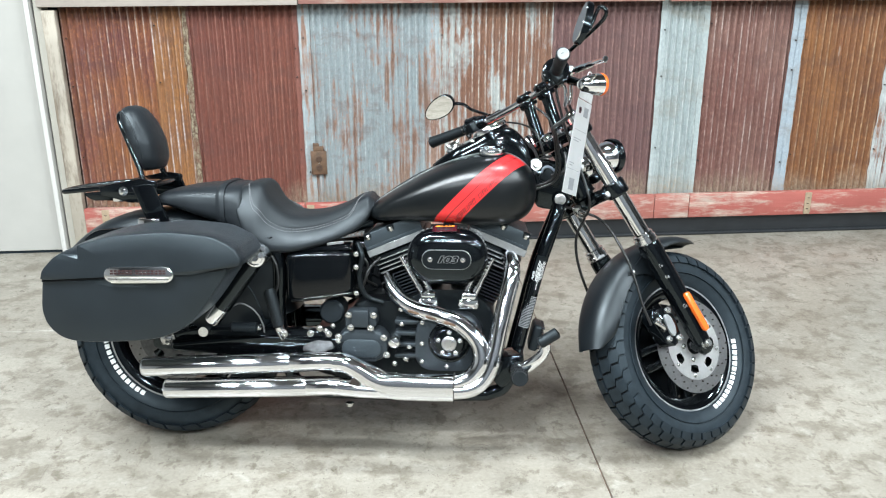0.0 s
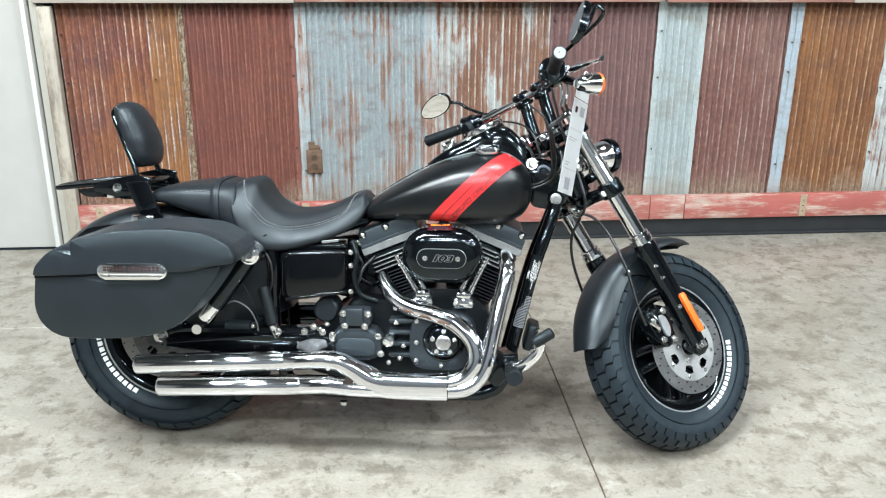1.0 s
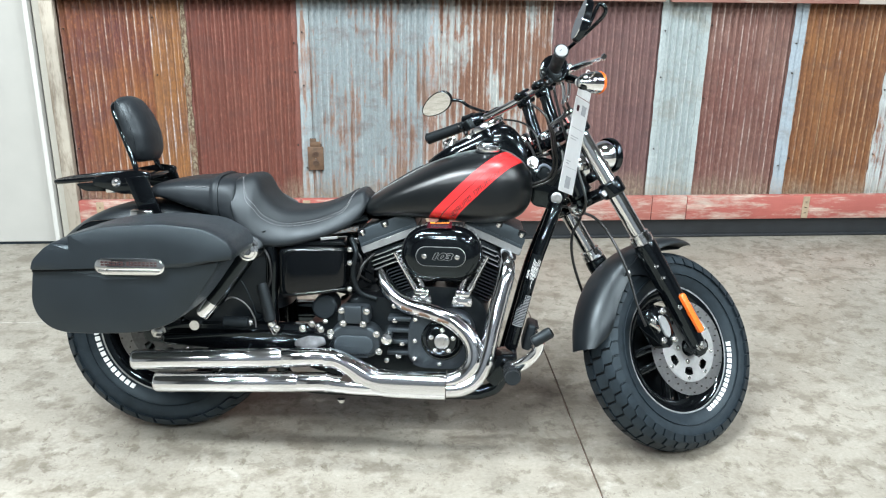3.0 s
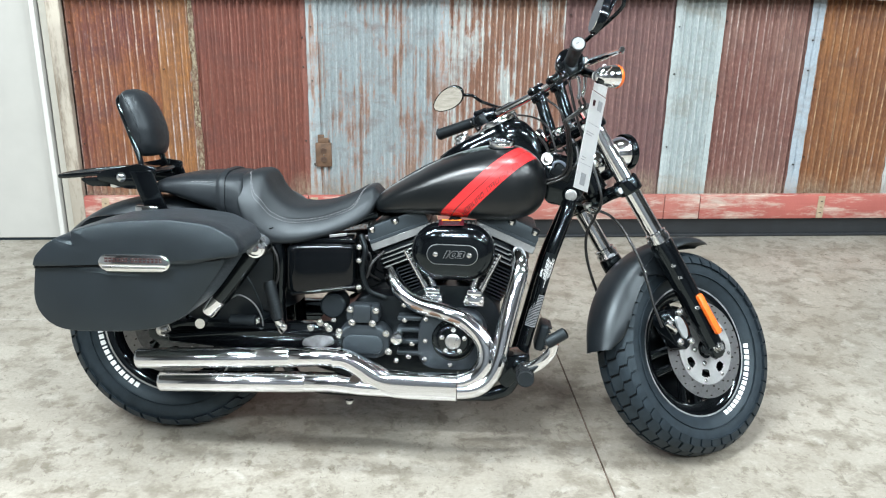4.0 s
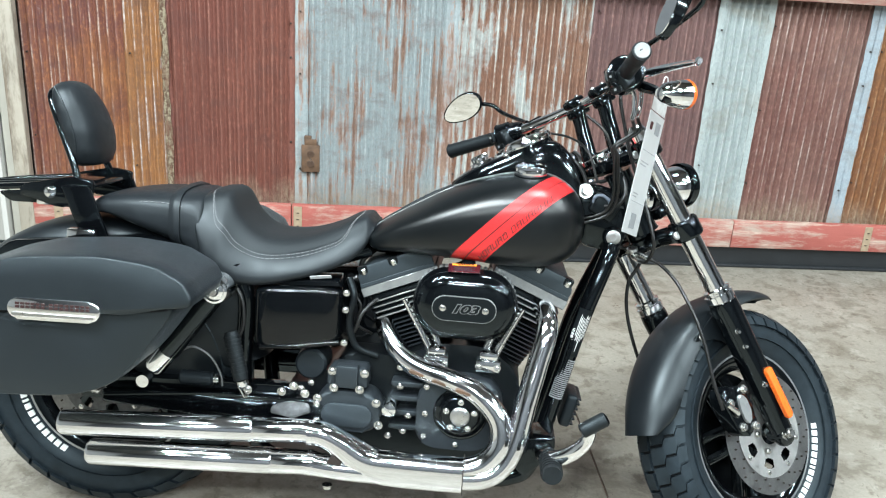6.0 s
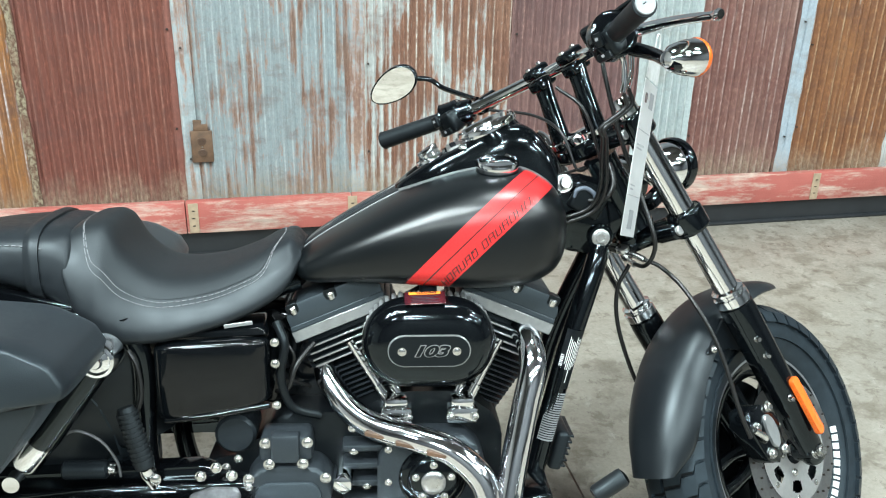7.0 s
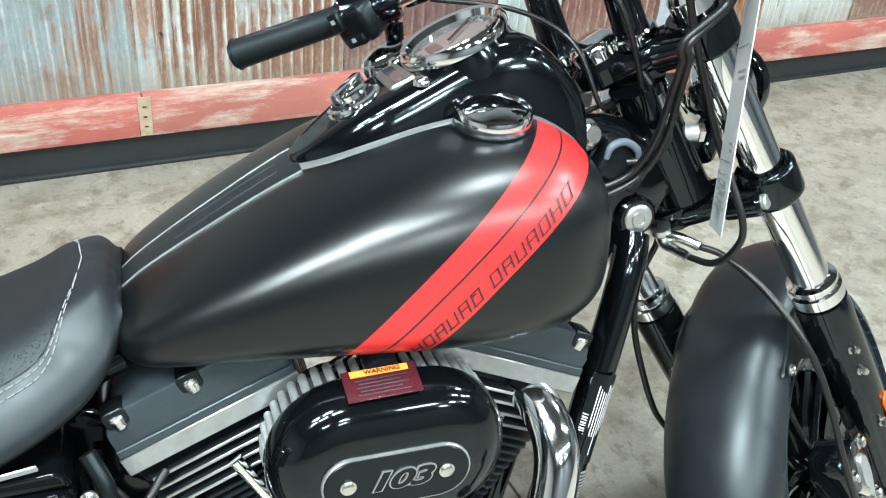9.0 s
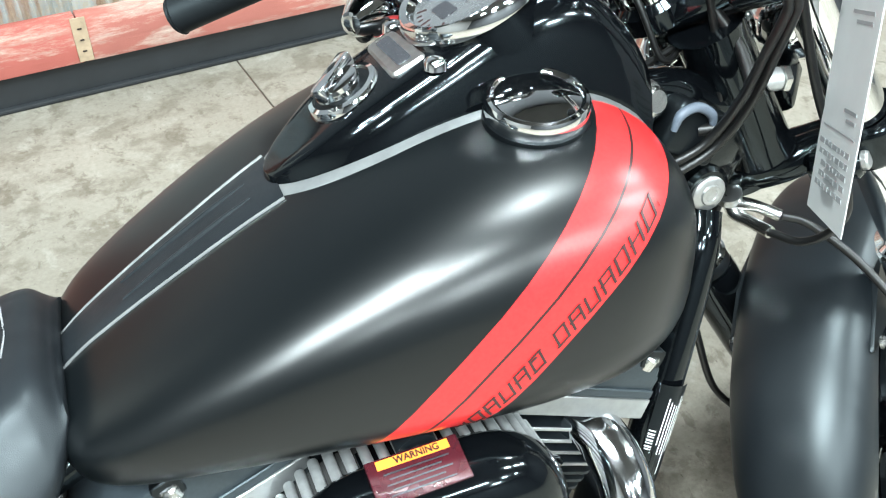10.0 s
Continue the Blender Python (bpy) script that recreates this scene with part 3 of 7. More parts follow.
def build_door():
    bm = box((1.0, 0.045, 2.08), (0.5, 0, 1.055), 0.002, 1)
    door = thing("door_1", bm, DOORPAINT, "closed plain beige door", "door", "structure", m=pose(-2.737, WALL + 0.012, 0), smooth=0)
    part("door_sweep", box((0.99, 0.03, 0.014), (0.5, -0.002, 0.0075), 0.002, 1), RUBBER, door, "black rubber sweep")
    part("door_handle", tube([(0.07, -0.02, 1.0), (0.07, -0.06, 1.0), (0.10, -0.068, 1.0), (0.19, -0.068, 1.0)], 0.009), STEEL, door)
    edge = box((0.022, 0.07, 2.12), (-1.718, WALL - 0.01, 1.06), 0.003, 2)
    thing("trim", edge, FRAMEPAINT, "white door frame edge", "trim", "structure", smooth=0)
    edge = box((0.06, 0.07, 2.12), (-2.77, WALL - 0.01, 1.06), 0.003, 2)
    thing("trim", edge, FRAMEPAINT, "white door frame edge", "trim", "structure", smooth=0)


build_door()


def build_shell():
    w, e, s, h = ROOM
    label = "plain painted showroom wall, out of view"
    thing("wall_west", box((0.15, WALL - s + 0.2, h), (w - 0.075, (WALL + s) / 2, h / 2)), PALEWALL, label, "wall", "structure", smooth=0)
    thing("wall_east", box((0.15, WALL - s + 0.2, h), (e + 0.075, (WALL + s) / 2, h / 2)), WALLPAINT, label, "wall", "structure", smooth=0)
    # Unseen wall, added near and dark to keep reflections in gloss black low.
    thing("unseen_wall_south", box((e - w, 0.15, h), ((w + e) / 2, s - 0.075, h / 2)), WALLPAINT, label, "wall", "structure", smooth=0)
    thing("wall_north_side", box((-2.74 - w, 0.15, h), ((w - 2.74) / 2, WALL + 0.1, h / 2)), WALLPAINT, label, "wall", "structure", smooth=0)
    thing("wall_over_door", box((1.06, 0.15, h - 2.1), (-2.22, WALL + 0.13, 2.1 + (h - 2.1) / 2)), WALLPAINT, label, "wall", "structure", smooth=0)
    thing("ceiling", box((e - w + 0.3, WALL - s + 0.4, 0.1), ((w + e) / 2, (WALL + s) / 2, h + 0.05)), CEILING, "plain pale ceiling", "ceiling", "structure", smooth=0)


build_shell()


def glow(strength):
    n = Nodes("lit_led_diffuser", (0.8, 0.8, 0.8), 0.5)
    n.b.inputs["Emission Color"].default_value = (0.905, 1.0, 1.035, 1)
    n.b.inputs["Emission Strength"].default_value = strength
    return n.m


def build_lamps():
    first = None
    places = [(0.65, 2.45), (4.0, 2.10)] + [(-0.9 - 1.2 * i, 0.75) for i in range(3)] + [(-1.5 - 1.2 * i, 1.5) for i in range(2)] + [(3.3 + 1.5 * i, 0.40) for i in range(3)]
    places += [(-2.6 + 1.9 * i, -1.9) for i in range(5)] + [(-1.0 + 3.4 * i, -3.4) for i in range(2)]
    for x, y in places:
            m = pose(x, y, ROOM[3] - 0.03)
            if first is None:
                first = tagged(new("ceiling_light"), "white rectangular LED ceiling light, switched on", "ceiling light", "ceiling lights")
                first.matrix_basis = m
                part("housing", box((LAMPSIZE[0] + 0.04, LAMPSIZE[1] + 0.04, 0.05), (0, 0, 0), 0.004, 1), WHITEPAINT, first)
                part("diffuser", box((LAMPSIZE[0], LAMPSIZE[1], 0.012), (0, 0, -0.03), 0.003, 1), glow(2.0), first, "lit white diffuser")
            else:
                copy_thing(first, m)
            bulb = bpy.data.lights.new("panel_light", "AREA")
            bulb.shape, bulb.size, bulb.size_y = "RECTANGLE", LAMPSIZE[0], LAMPSIZE[1]
            bulb.energy, bulb.color = LAMP * math.pi * LAMPSIZE[0] * LAMPSIZE[1], (0.905, 1.0, 1.06)
            shine = new("panel_light", bulb)
            shine.matrix_basis = pose(x, y, ROOM[3] - 0.075)


LAMPSIZE = (0.75, 0.20)
build_lamps()


# ---- the motorcycle ----
# x ahead, y to its left, z up, from the rear tyre's foot; it leans on its stand, bars turned to the left
bike = tagged(new("motorcycle"), "black cruiser motorcycle, red tank band, chrome exhausts, hard side cases", "motorcycle")
bike.matrix_basis = Matrix.Translation((-0.80, 2.66, 0.0)) @ pose(0, 0, 0, 0, 0, -8) @ pose(0, 0, 0, -10, 0, 0)
RAKE, STEER = radians(31), radians(41)
HEAD = Vector((1.276, 0, 0.78))
ez = Vector((-math.sin(RAKE), 0, math.cos(RAKE)))
e0 = Vector((math.cos(RAKE), 0, math.sin(RAKE)))
ex = e0 * math.cos(STEER) + Vector((0, 1, 0)) * math.sin(STEER)
ey = Vector((0, 1, 0)) * math.cos(STEER) - e0 * math.sin(STEER)
FORK = Matrix.Translation(HEAD) @ Matrix((ex, ey, ez)).transposed().to_4x4() @ pose(0, 0.02, 0, -3.5, 0, 0) @ pose(0.0156, 0.013, -0.0031, 0.85, 0.27, -1.13)


def fork_part(name, bm, mat, parent=None, label="", smooth=40):
    """A part built in the fork's own frame: z along the steering axis, x ahead."""
    ob = link(name, bm, mat, parent or bike, label, smooth)
    if parent is None:
        ob.matrix_basis = FORK
    return ob


def lerp(xs, ys, x):
    return float(np.interp(x, xs, ys))


def bolts(parent, places, r, h, mat=None):
    """Round-headed bolts, one object each, facing the bike's right."""
    first = None
    for p in places:
        if first is None:
            first = part("bolt", bolt((0, 0, 0), r, h, n=12), mat or ZINC, parent)
            first.location = p
        else:
            ob = first.copy()
            scene.collection.objects.link(ob)
            ob.location = p


# -- wheels --
def tyre_mesh(R, half, rim, crown):
    prof = [(rim, -half * 0.62), (rim + 0.012, -half * 0.80), (rim + (R - rim) * 0.45, -half), (rim + (R - rim) * 0.72, -half * 0.93)]
    for k in range(9):
        a = radians(-62 + 124 * k / 8)
        prof.append((R - 0.008 - crown * (1 - math.cos(a)), half * 0.86 * math.sin(a) / math.sin(radians(62))))
    prof += [(r, -h) for r, h in prof[3::-1]]
    return lathe(prof, n=96)


def tread_mesh(R, half, count, line, crown):
    """Raised blocks on each half of the tyre, parted by narrow stepped grooves; line: share of the half width, step round the tyre."""
    bm = bmesh.new()

    def spot(a, s, lift):
        t = radians(66) * s
        r = R - 0.008 - crown * (1 - math.cos(t)) + lift * math.cos(t)
        return Vector((r * math.cos(a), half * 0.86 * math.sin(t) / math.sin(radians(62)) + lift * math.sin(t), r * math.sin(a)))

    pitch = 2 * math.pi / count
    for i in range(count):
        for side in (-1, 1):
            a0, a1 = pitch * (i + 0.05 + 0.25 * side), pitch * (i + 0.925 + 0.25 * side)
            low, high = [], []
            for s, step in line:
                sh = pitch * step * -side
                low.append((spot(a0 + sh, s * side, -0.002), spot(a1 + sh, s * side, -0.002)))
                high.append((spot(a0 + sh + 0.02 * pitch, s * side, 0.008), spot(a1 + sh - 0.02 * pitch, s * side, 0.008)))
            vs = {}
            for q, (lo, hi) in enumerate(zip(low, high)):
                for e in (0, 1):
                    vs[q, e, 0], vs[q, e, 1] = bm.verts.new(lo[e]), bm.verts.new(hi[e])
            for q in range(len(line) - 1):
                bm.faces.new((vs[q, 0, 1], vs[q, 1, 1], vs[q + 1, 1, 1], vs[q + 1, 0, 1]))
                bm.faces.new((vs[q, 0, 0], vs[q, 0, 1], vs[q + 1, 0, 1], vs[q + 1, 0, 0]))
                bm.faces.new((vs[q, 1, 1], vs[q, 1, 0], vs[q + 1, 1, 0], vs[q + 1, 1, 1]))
            e = len(line) - 1
            bm.faces.new((vs[0, 0, 0], vs[0, 1, 0], vs[0, 1, 1], vs[0, 0, 1]))
            bm.faces.new((vs[e, 1, 0], vs[e, 0, 0], vs[e, 0, 1], vs[e, 1, 1]))
    return bm


def ring_bars(r0, r1, y, rise, start, widths, gap):
    """Flat bars set round a circle, standing in for raised white print."""
    bm = bmesh.new()
    a = radians(start)
    for w in widths:
        pts = []
        for s, q in ((0, 0), (1, 0), (1, 1), (0, 1)):
            r, b = r0 + (r1 - r0) * q, a + radians(w) * s
            pts.append((r * math.cos(b), r * math.sin(b)))
        low = [bm.verts.new((px, y + (0.0 if k < 2 else rise) + 0.002, pz)) for k, (px, pz) in enumerate(pts)]
        high = [bm.verts.new((px, y + (0.0 if k < 2 else rise) - 0.0012, pz)) for k, (px, pz) in enumerate(pts)]
        bm.faces.new(high)
        for k in range(4):
            bm.faces.new((low[k], low[(k + 1) % 4], high[(k + 1) % 4], high[k]))
        a += radians(w + gap)
    return bm


def rotor_mesh(outer, inner, y):
    """A flat brake ring, or, with a small inner radius, its carrier with seven bean-shaped openings."""
    bm = bmesh.new()
    rr = [0.028, 0.050] + [0.056 + 0.0025 * k for k in range(15)] + [inner + 0.006, outer] if inner < 0.1 else [inner, 0.120, outer]
    n = 210
    grid = [[bm.verts.new((r * math.cos(2 * math.pi * k / n), y, r * math.sin(2 * math.pi * k / n))) for k in range(n)] for r in rr]
    for i in range(len(rr) - 1):
        mid = (rr[i] + rr[i + 1]) / 2
        for k in range(n):
            turn = ((k + 0.5) % 30) / 30 - 0.5
            if ((mid - 0.0735) / 0.0115) ** 4 + (turn / 0.24) ** 4 < 1 and inner < 0.1:
                continue
            bm.faces.new((grid[i][k], grid[i][(k + 1) % n], grid[i + 1][(k + 1) % n], grid[i + 1][k]))
    bmesh.ops.solidify(bm, geom=list(bm.faces), thickness=0.005)
    return bm


def build_wheel(name, m, R, half, rim, rotor_y, blocks, rows, words, crown):
    wheel = link(name, lathe([(rim - 0.026, -half * 0.50), (rim + 0.004, -half * 0.60), (rim + 0.007, -half * 0.66), (rim - 0.004, -half * 0.66), (rim - 0.020, -half * 0.58), (rim - 0.040, -half * 0.30),
                              (rim - 0.040, half * 0.30), (rim - 0.020, half * 0.58), (rim - 0.004, half * 0.66), (rim + 0.007, half * 0.66), (rim + 0.004, half * 0.60), (rim - 0.026, half * 0.50)], n=72, close=True), GLOSS, bike, "gloss black cast wheel")
    wheel.matrix_basis = m
    part("tyre", tyre_mesh(R, half, rim, crown), RUBBER, wheel, "new black tyre")
    part("tread", tread_mesh(R, half, blocks, rows, crown), RUBBER, wheel)["kind"] = "stuff"
    base = []
    for k in range(9):
        t = radians(-60 + 15 * k)
        base.append((R - 0.0072 - crown * (1 - math.cos(t)), half * 0.86 * math.sin(t) / math.sin(radians(62))))
    for r, y in ((rim + 0.040, half * 0.992),):
        part("sidewall_rib", lathe([(r - 0.0018, -y + 0.003), (r - 0.0010, -y - 0.0012), (r + 0.0010, -y - 0.0012), (r + 0.0018, -y + 0.003)], n=96), RUBBER, wheel)
    # Same rubber as the tread, darkened in colour to give the grooves shade.
    part("shaded_groove_base", lathe(base, n=96), GROOVESHADE, wheel, "tread groove base coloured dark for its shade")
    # Added disc, no part of the wheel, to make its inside look dark.
    part("dark_fill_disc", lathe([(0.034, 0.040), (0.150, 0.040), (0.152, 0.043), (0.150, 0.046), (0.034, 0.046)], n=48), PLASTIC, wheel, "added black disc that darkens the inside of the wheel")
    hub = lathe([(0.0, -rotor_y + 0.002), (0.034, -rotor_y + 0.002), (0.040, -0.045), (0.032, -0.03), (0.032, 0.03), (0.040, 0.045), (0.034, 0.055), (0.0, 0.055)], n=32)
    part("hub", hub, GLOSS, wheel)
    for k in range(5):
        bm = bmesh.new()
        a = 2 * math.pi * (k + 0.3) / 5
        for side in (-1, 1):
            d = Vector((math.cos(a + side * 0.16), 0, math.sin(a + side * 0.16)))
            h = Vector((math.cos(a + side * 0.45), 0, math.sin(a + side * 0.45)))
            tube([h * 0.034, (h + d) * 0.045, d * (rim - 0.030)], [0.017, 0.013, 0.015], 10, 4, bm, squash=1.4)
        part("spoke", bm, GLOSS, wheel)
    part("pinstripe", lathe([(rim - 0.001, -half * 0.665), (rim + 0.006, -half * 0.672), (rim + 0.006, -half * 0.68), (rim - 0.001, -half * 0.672)], n=72, close=True), ALLOY, wheel, "thin bright rim edge")
    for side in (-1,):
        rot = part("brake_disc", rotor_mesh(0.147, 0.104, side * rotor_y), ROTOR, wheel, "drilled steel brake disc")
        part("disc_carrier", rotor_mesh(0.107, 0.094, side * (rotor_y + 0.004)), CARRIER if name == "front_wheel" else GREYALLOY, rot, "bright carrier with bean-shaped openings")
    holes = bmesh.new()
    for k in range(48):
        a = 2 * math.pi * k / 48
        r = (0.113, 0.126, 0.139)[k % 3]
        rod((r * math.cos(a), -rotor_y - 0.0022, r * math.sin(a)), (r * math.cos(a), -rotor_y - 0.0058, r * math.sin(a)), 0.0023, 8, holes)
    part("drilled_hole", holes, STEELDARK, wheel)["kind"] = "stuff"
    bolts(wheel, [(0.045 * math.cos(2 * math.pi * (k + 0.1) / 5), -rotor_y - 0.005, 0.045 * math.sin(2 * math.pi * (k + 0.1) / 5)) for k in range(5)], 0.006, 0.006)
    bolts(wheel, [(0.095 * math.cos(2 * math.pi * k / 8 + 0.1), -rotor_y - 0.005, 0.095 * math.sin(2 * math.pi * k / 8 + 0.1)) for k in range(8)], 0.0045, 0.003)
    for start, widths in words:
        part("raised_print", ring_bars(rim + 0.008, rim + 0.019, -half * 0.765, -half * 0.085, start, widths, 1.4), WHITE, wheel, "raised white sidewall print", 0)
    return wheel


WORD = [3.6] * 6 + [1.6] + [3.6] * 8
AXLE = Vector((0.008, 0.013, -0.574))
GUARD = Vector((0.054, 0.006, -0.586))
build_wheel("front_wheel", FORK @ Matrix.Translation(AXLE), 0.316, 0.067, 0.197, 0.083, 42,
            [(1.36, 0.0), (0.98, 0.10), (0.90, 0.52), (0.55, 0.60), (0.47, 1.02), (0.05, 1.12)], [(-98, WORD[::-1])], 0.040)
build_wheel("rear_wheel", pose(0, -0.036, 0.332), 0.337, 0.088, 0.212, 0.085, 34,
            [(1.32, 0.0), (0.95, 0.12), (0.80, 0.55), (0.45, 0.62), (0.05, 0.9)], [(170, WORD)], 0.036)


def curve(xs, ys, x):
    """A smooth curve through the knots."""
    k = max(0, min(len(xs) - 2, int(np.searchsorted(xs, x)) - 1))
    h = xs[k + 1] - xs[k]
    d = [(ys[min(i + 1, len(xs) - 1)] - ys[max(i - 1, 0)]) / (xs[min(i + 1, len(xs) - 1)] - xs[max(i - 1, 0)]) for i in (k, k + 1)]
    t = (x - xs[k]) / h
    return (2 * t ** 3 - 3 * t * t + 1) * ys[k] + (t ** 3 - 2 * t * t + t) * h * d[0] + (3 * t * t - 2 * t ** 3) * ys[k + 1] + (t ** 3 - t * t) * h * d[1]


# -- front end --
def build_fork():
    for side, name in ((-1, "right"), (1, "left")):
        y = side * 0.118
        leg = fork_part("fork_leg", tube([(0.012, y - side * 0.010, -0.606), (0.012, y - side * 0.010, -0.590), (0.014, y - side * 0.008, -0.52), (0.018, y - side * 0.002, -0.40), (0.022, y, -0.232), (0.022, y, -0.222)], [0.014, 0.025, 0.029, 0.033, 0.0345, 0.030], 24, 4), GLOSS, None, "gloss black lower fork leg")
        fork_part("stanchion", rod((0.022, y, -0.24), (0.022, y, 0.235), 0.0245, 28, bevel=0.003), CHROME, leg, "chrome fork tube")
        fork_part("seal_collar", lathe([(0.0250, -0.034), (0.0315, -0.034), (0.0325, -0.031), (0.0325, -0.014), (0.0300, -0.012), (0.0300, -0.008), (0.0338, -0.006), (0.0338, 0.010), (0.0300, 0.012), (0.0300, 0.016), (0.0318, 0.018), (0.0318, 0.023), (0.0245, 0.026)], pose(0.022, y, -0.206, 90, 0, 0), 32), CHROME, leg, "chrome collar")
        fork_part("fork_cap", lathe([(0, 0.018), (0.014, 0.018), (0.020, 0.010), (0.024, 0.0)], pose(0.022, y, 0.232, 90, 0, 0), 24), CHROME, leg)
        fork_part("axle_boss", rod((0.008, y - side * 0.04, -0.574), (0.008, y + side * 0.006, -0.574), 0.022, 20, bevel=0.004), GLOSS, leg)
        if side < 0:
            fork_part("reflector", slab(rounded([(0.008, -0.402), (0.028, -0.402), (0.024, -0.533), (0.004, -0.533)], 0.005), y - 0.040, y - 0.029, 0.003), ORANGE, leg, "orange reflector strip")
            nut = rod((0.008, y - 0.008, -0.574), (0.008, y - 0.020, -0.574), 0.013, 6)
            rod((0.008, y - 0.020, -0.574), (0.008, y - 0.026, -0.574), 0.008, 16, nut)
            rod((0.008, y - 0.004, -0.574), (0.008, y - 0.010, -0.574), 0.018, 20, nut)
            fork_part("axle_nut", nut, ZINC, leg)
            for z in (-0.29, -0.33, -0.435):
                fork_part("bolt", bolt((0.0, y - 0.020, z), 0.0052, 0.014, (-0.5, -1, 0)), ZINC, leg)
    fork_part("axle", rod((0.008, -0.12, -0.574), (0.008, 0.12, -0.574), 0.012, 16), STEEL)
    # triple clamps
    for z, name, thick in ((-0.022, "lower_clamp", 0.036), (0.190, "upper_clamp", 0.030)):
        bm = tube([(0.022, -0.118, z), (0.010, -0.085, z), (-0.006, -0.045, z), (-0.010, 0.0, z), (-0.006, 0.045, z), (0.010, 0.085, z), (0.022, 0.118, z)], [0.020, 0.018, 0.021, 0.024, 0.021, 0.018, 0.020], 20, 6, squash=thick / 0.042)
        rod((0, 0, z - thick / 2), (0, 0, z + thick / 2), 0.037, 32, bm, bevel=0.006)
        tube([(0.030, -0.10, z + 0.006), (0.018, -0.05, z + 0.006), (0.016, 0.0, z + 0.006), (0.018, 0.05, z + 0.006), (0.030, 0.10, z + 0.006)], 0.010, 12, 5, bm)
        clamp = fork_part(name, bm, GLOSS, None, "gloss black fork clamp")
        for side in (-1, 1):
            y = side * 0.118
            collar = lathe([(0.0255, -0.023), (0.033, -0.023), (0.0358, -0.020), (0.0365, -0.016), (0.0365, 0.016), (0.0358, 0.020), (0.033, 0.023), (0.0255, 0.023)], pose(0.022, y, z, 90, 0, 0), 36, close=True)
            fork_part("collar", collar, GLOSS, clamp)
            boss = rod((-0.018, y - side * 0.045, z), (-0.018, y + side * 0.002, z), 0.0165, 20, bevel=0.004)
            fork_part("pinch_boss", boss, GLOSS, clamp)
            fork_part("clamp_bolt", rod((-0.018, y, z), (-0.018, y + side * 0.008, z), 0.0095, 20, bevel=0.002), BRUSHED, clamp, "zinc pinch bolt")
        if name == "upper_clamp":
            nut = lathe([(0, 0.024), (0.018, 0.024), (0.026, 0.021), (0.029, 0.016), (0.0295, 0.002), (0.029, 0.0)], pose(0, 0, z + thick / 2 - 0.002, 90, 0, 0), 36)
            fork_part("stem_nut", nut, CHROME, clamp, "round chrome stem nut")
            for k in range(16):
                a = 2 * math.pi * k / 16
                fork_part("nut_flute", rod((0.0292 * math.cos(a), 0.0292 * math.sin(a), z + thick / 2 + 0.002), (0.0292 * math.cos(a), 0.0292 * math.sin(a), z + thick / 2 + 0.013), 0.0022, 8), CHROME, clamp)
        else:
            fork_part("stem_cup", rod((0, 0, z + 0.014), (0, 0, z + 0.040), 0.036, 28, bevel=0.004), GLOSS, clamp)


build_fork()


def build_fender():
    """Short satin front fender, a shell round the tyre."""
    half = 0.080
    bm = bmesh.new()
    rings = []
    n = 44
    for k in range(n + 1):
        deg = 150 - (150 - 46) * k / n
        a = radians(deg)
        crest = curve([46, 90, 115, 150], [0.340, 0.362, 0.384, 0.410], deg)
        edge = curve([46, 60, 100, 132, 144, 150], [0.334, 0.322, 0.318, 0.330, 0.345, 0.385], deg)
        w = half * curve([46, 52, 62, 78, 100, 130, 142, 150], [0.34, 0.60, 0.86, 0.985, 1.0, 0.99, 0.88, 0.62], deg)
        prof = []
        for q in range(33):
            u = -1 + 2 * q / 32
            prof.append((crest - (crest - edge) * abs(u) ** 2.6, w * math.sin(1.45 * u) / math.sin(1.45)))
        c, d = math.cos(a), math.sin(a)
        outer = [Vector((r * c, y, r * d)) for r, y in prof]
        inner = [Vector(((r - 0.003) * c, y * 0.96, (r - 0.003) * d)) for r, y in prof[::-1]]
        rings.append([p + GUARD for p in outer + inner])
    loops(bm, rings)
    fender = fork_part("front_fender", bm, SATIN, None, "satin black front fender", 50)
    for side in (-1, 1):
        bm = slab(rounded([(-0.13, 0.318), (-0.03, 0.338), (0.05, 0.32), (0.05, 0.24), (-0.01, 0.22), (-0.05, 0.28)], 0.012, 3), side * 0.074, side * 0.081, 0.003, 1, m=Matrix.Translation(GUARD))
        fork_part("bracket", bm, SATIN, fender)
        for x, z in ((-0.035, 0.262), (0.005, 0.245), (-0.11, 0.318)):
            fork_part("bolt", bolt((GUARD.x + x, side * 0.081, GUARD.z + z), 0.006, 0.007, (0, side, 0)), ZINC, fender)


build_fender()


def build_caliper():
    y = -0.088
    bm = slab(rounded([(-0.122, -0.390), (-0.085, -0.383), (-0.045, -0.415), (-0.042, -0.480), (-0.080, -0.522), (-0.118, -0.505)], 0.02, 4), y - 0.034, y + 0.014, 0.010, 3)
    cal = fork_part("brake_caliper", bm, GLOSS, None, "black brake caliper with silver plate")
    fork_part("caliper_plate", slab(rounded([(-0.078, -0.415), (-0.060, -0.425), (-0.062, -0.465), (-0.080, -0.492), (-0.094, -0.480), (-0.090, -0.440)], 0.012, 4), y - 0.040, y - 0.030, 0.003, 1), SILVER, cal, "silver caliper plate")
    for x, z in ((-0.108, -0.42), (-0.106, -0.485), (-0.052, -0.415), (-0.068, -0.505)):
        fork_part("bolt", bolt((x, y - 0.033, z), 0.008, 0.010), ZINC, cal)
    fork_part("banjo_fitting", tube([(-0.105, y - 0.030, -0.455), (-0.112, y - 0.045, -0.44), (-0.128, y - 0.045, -0.41)], 0.007, 10), ZINC, cal)


build_caliper()


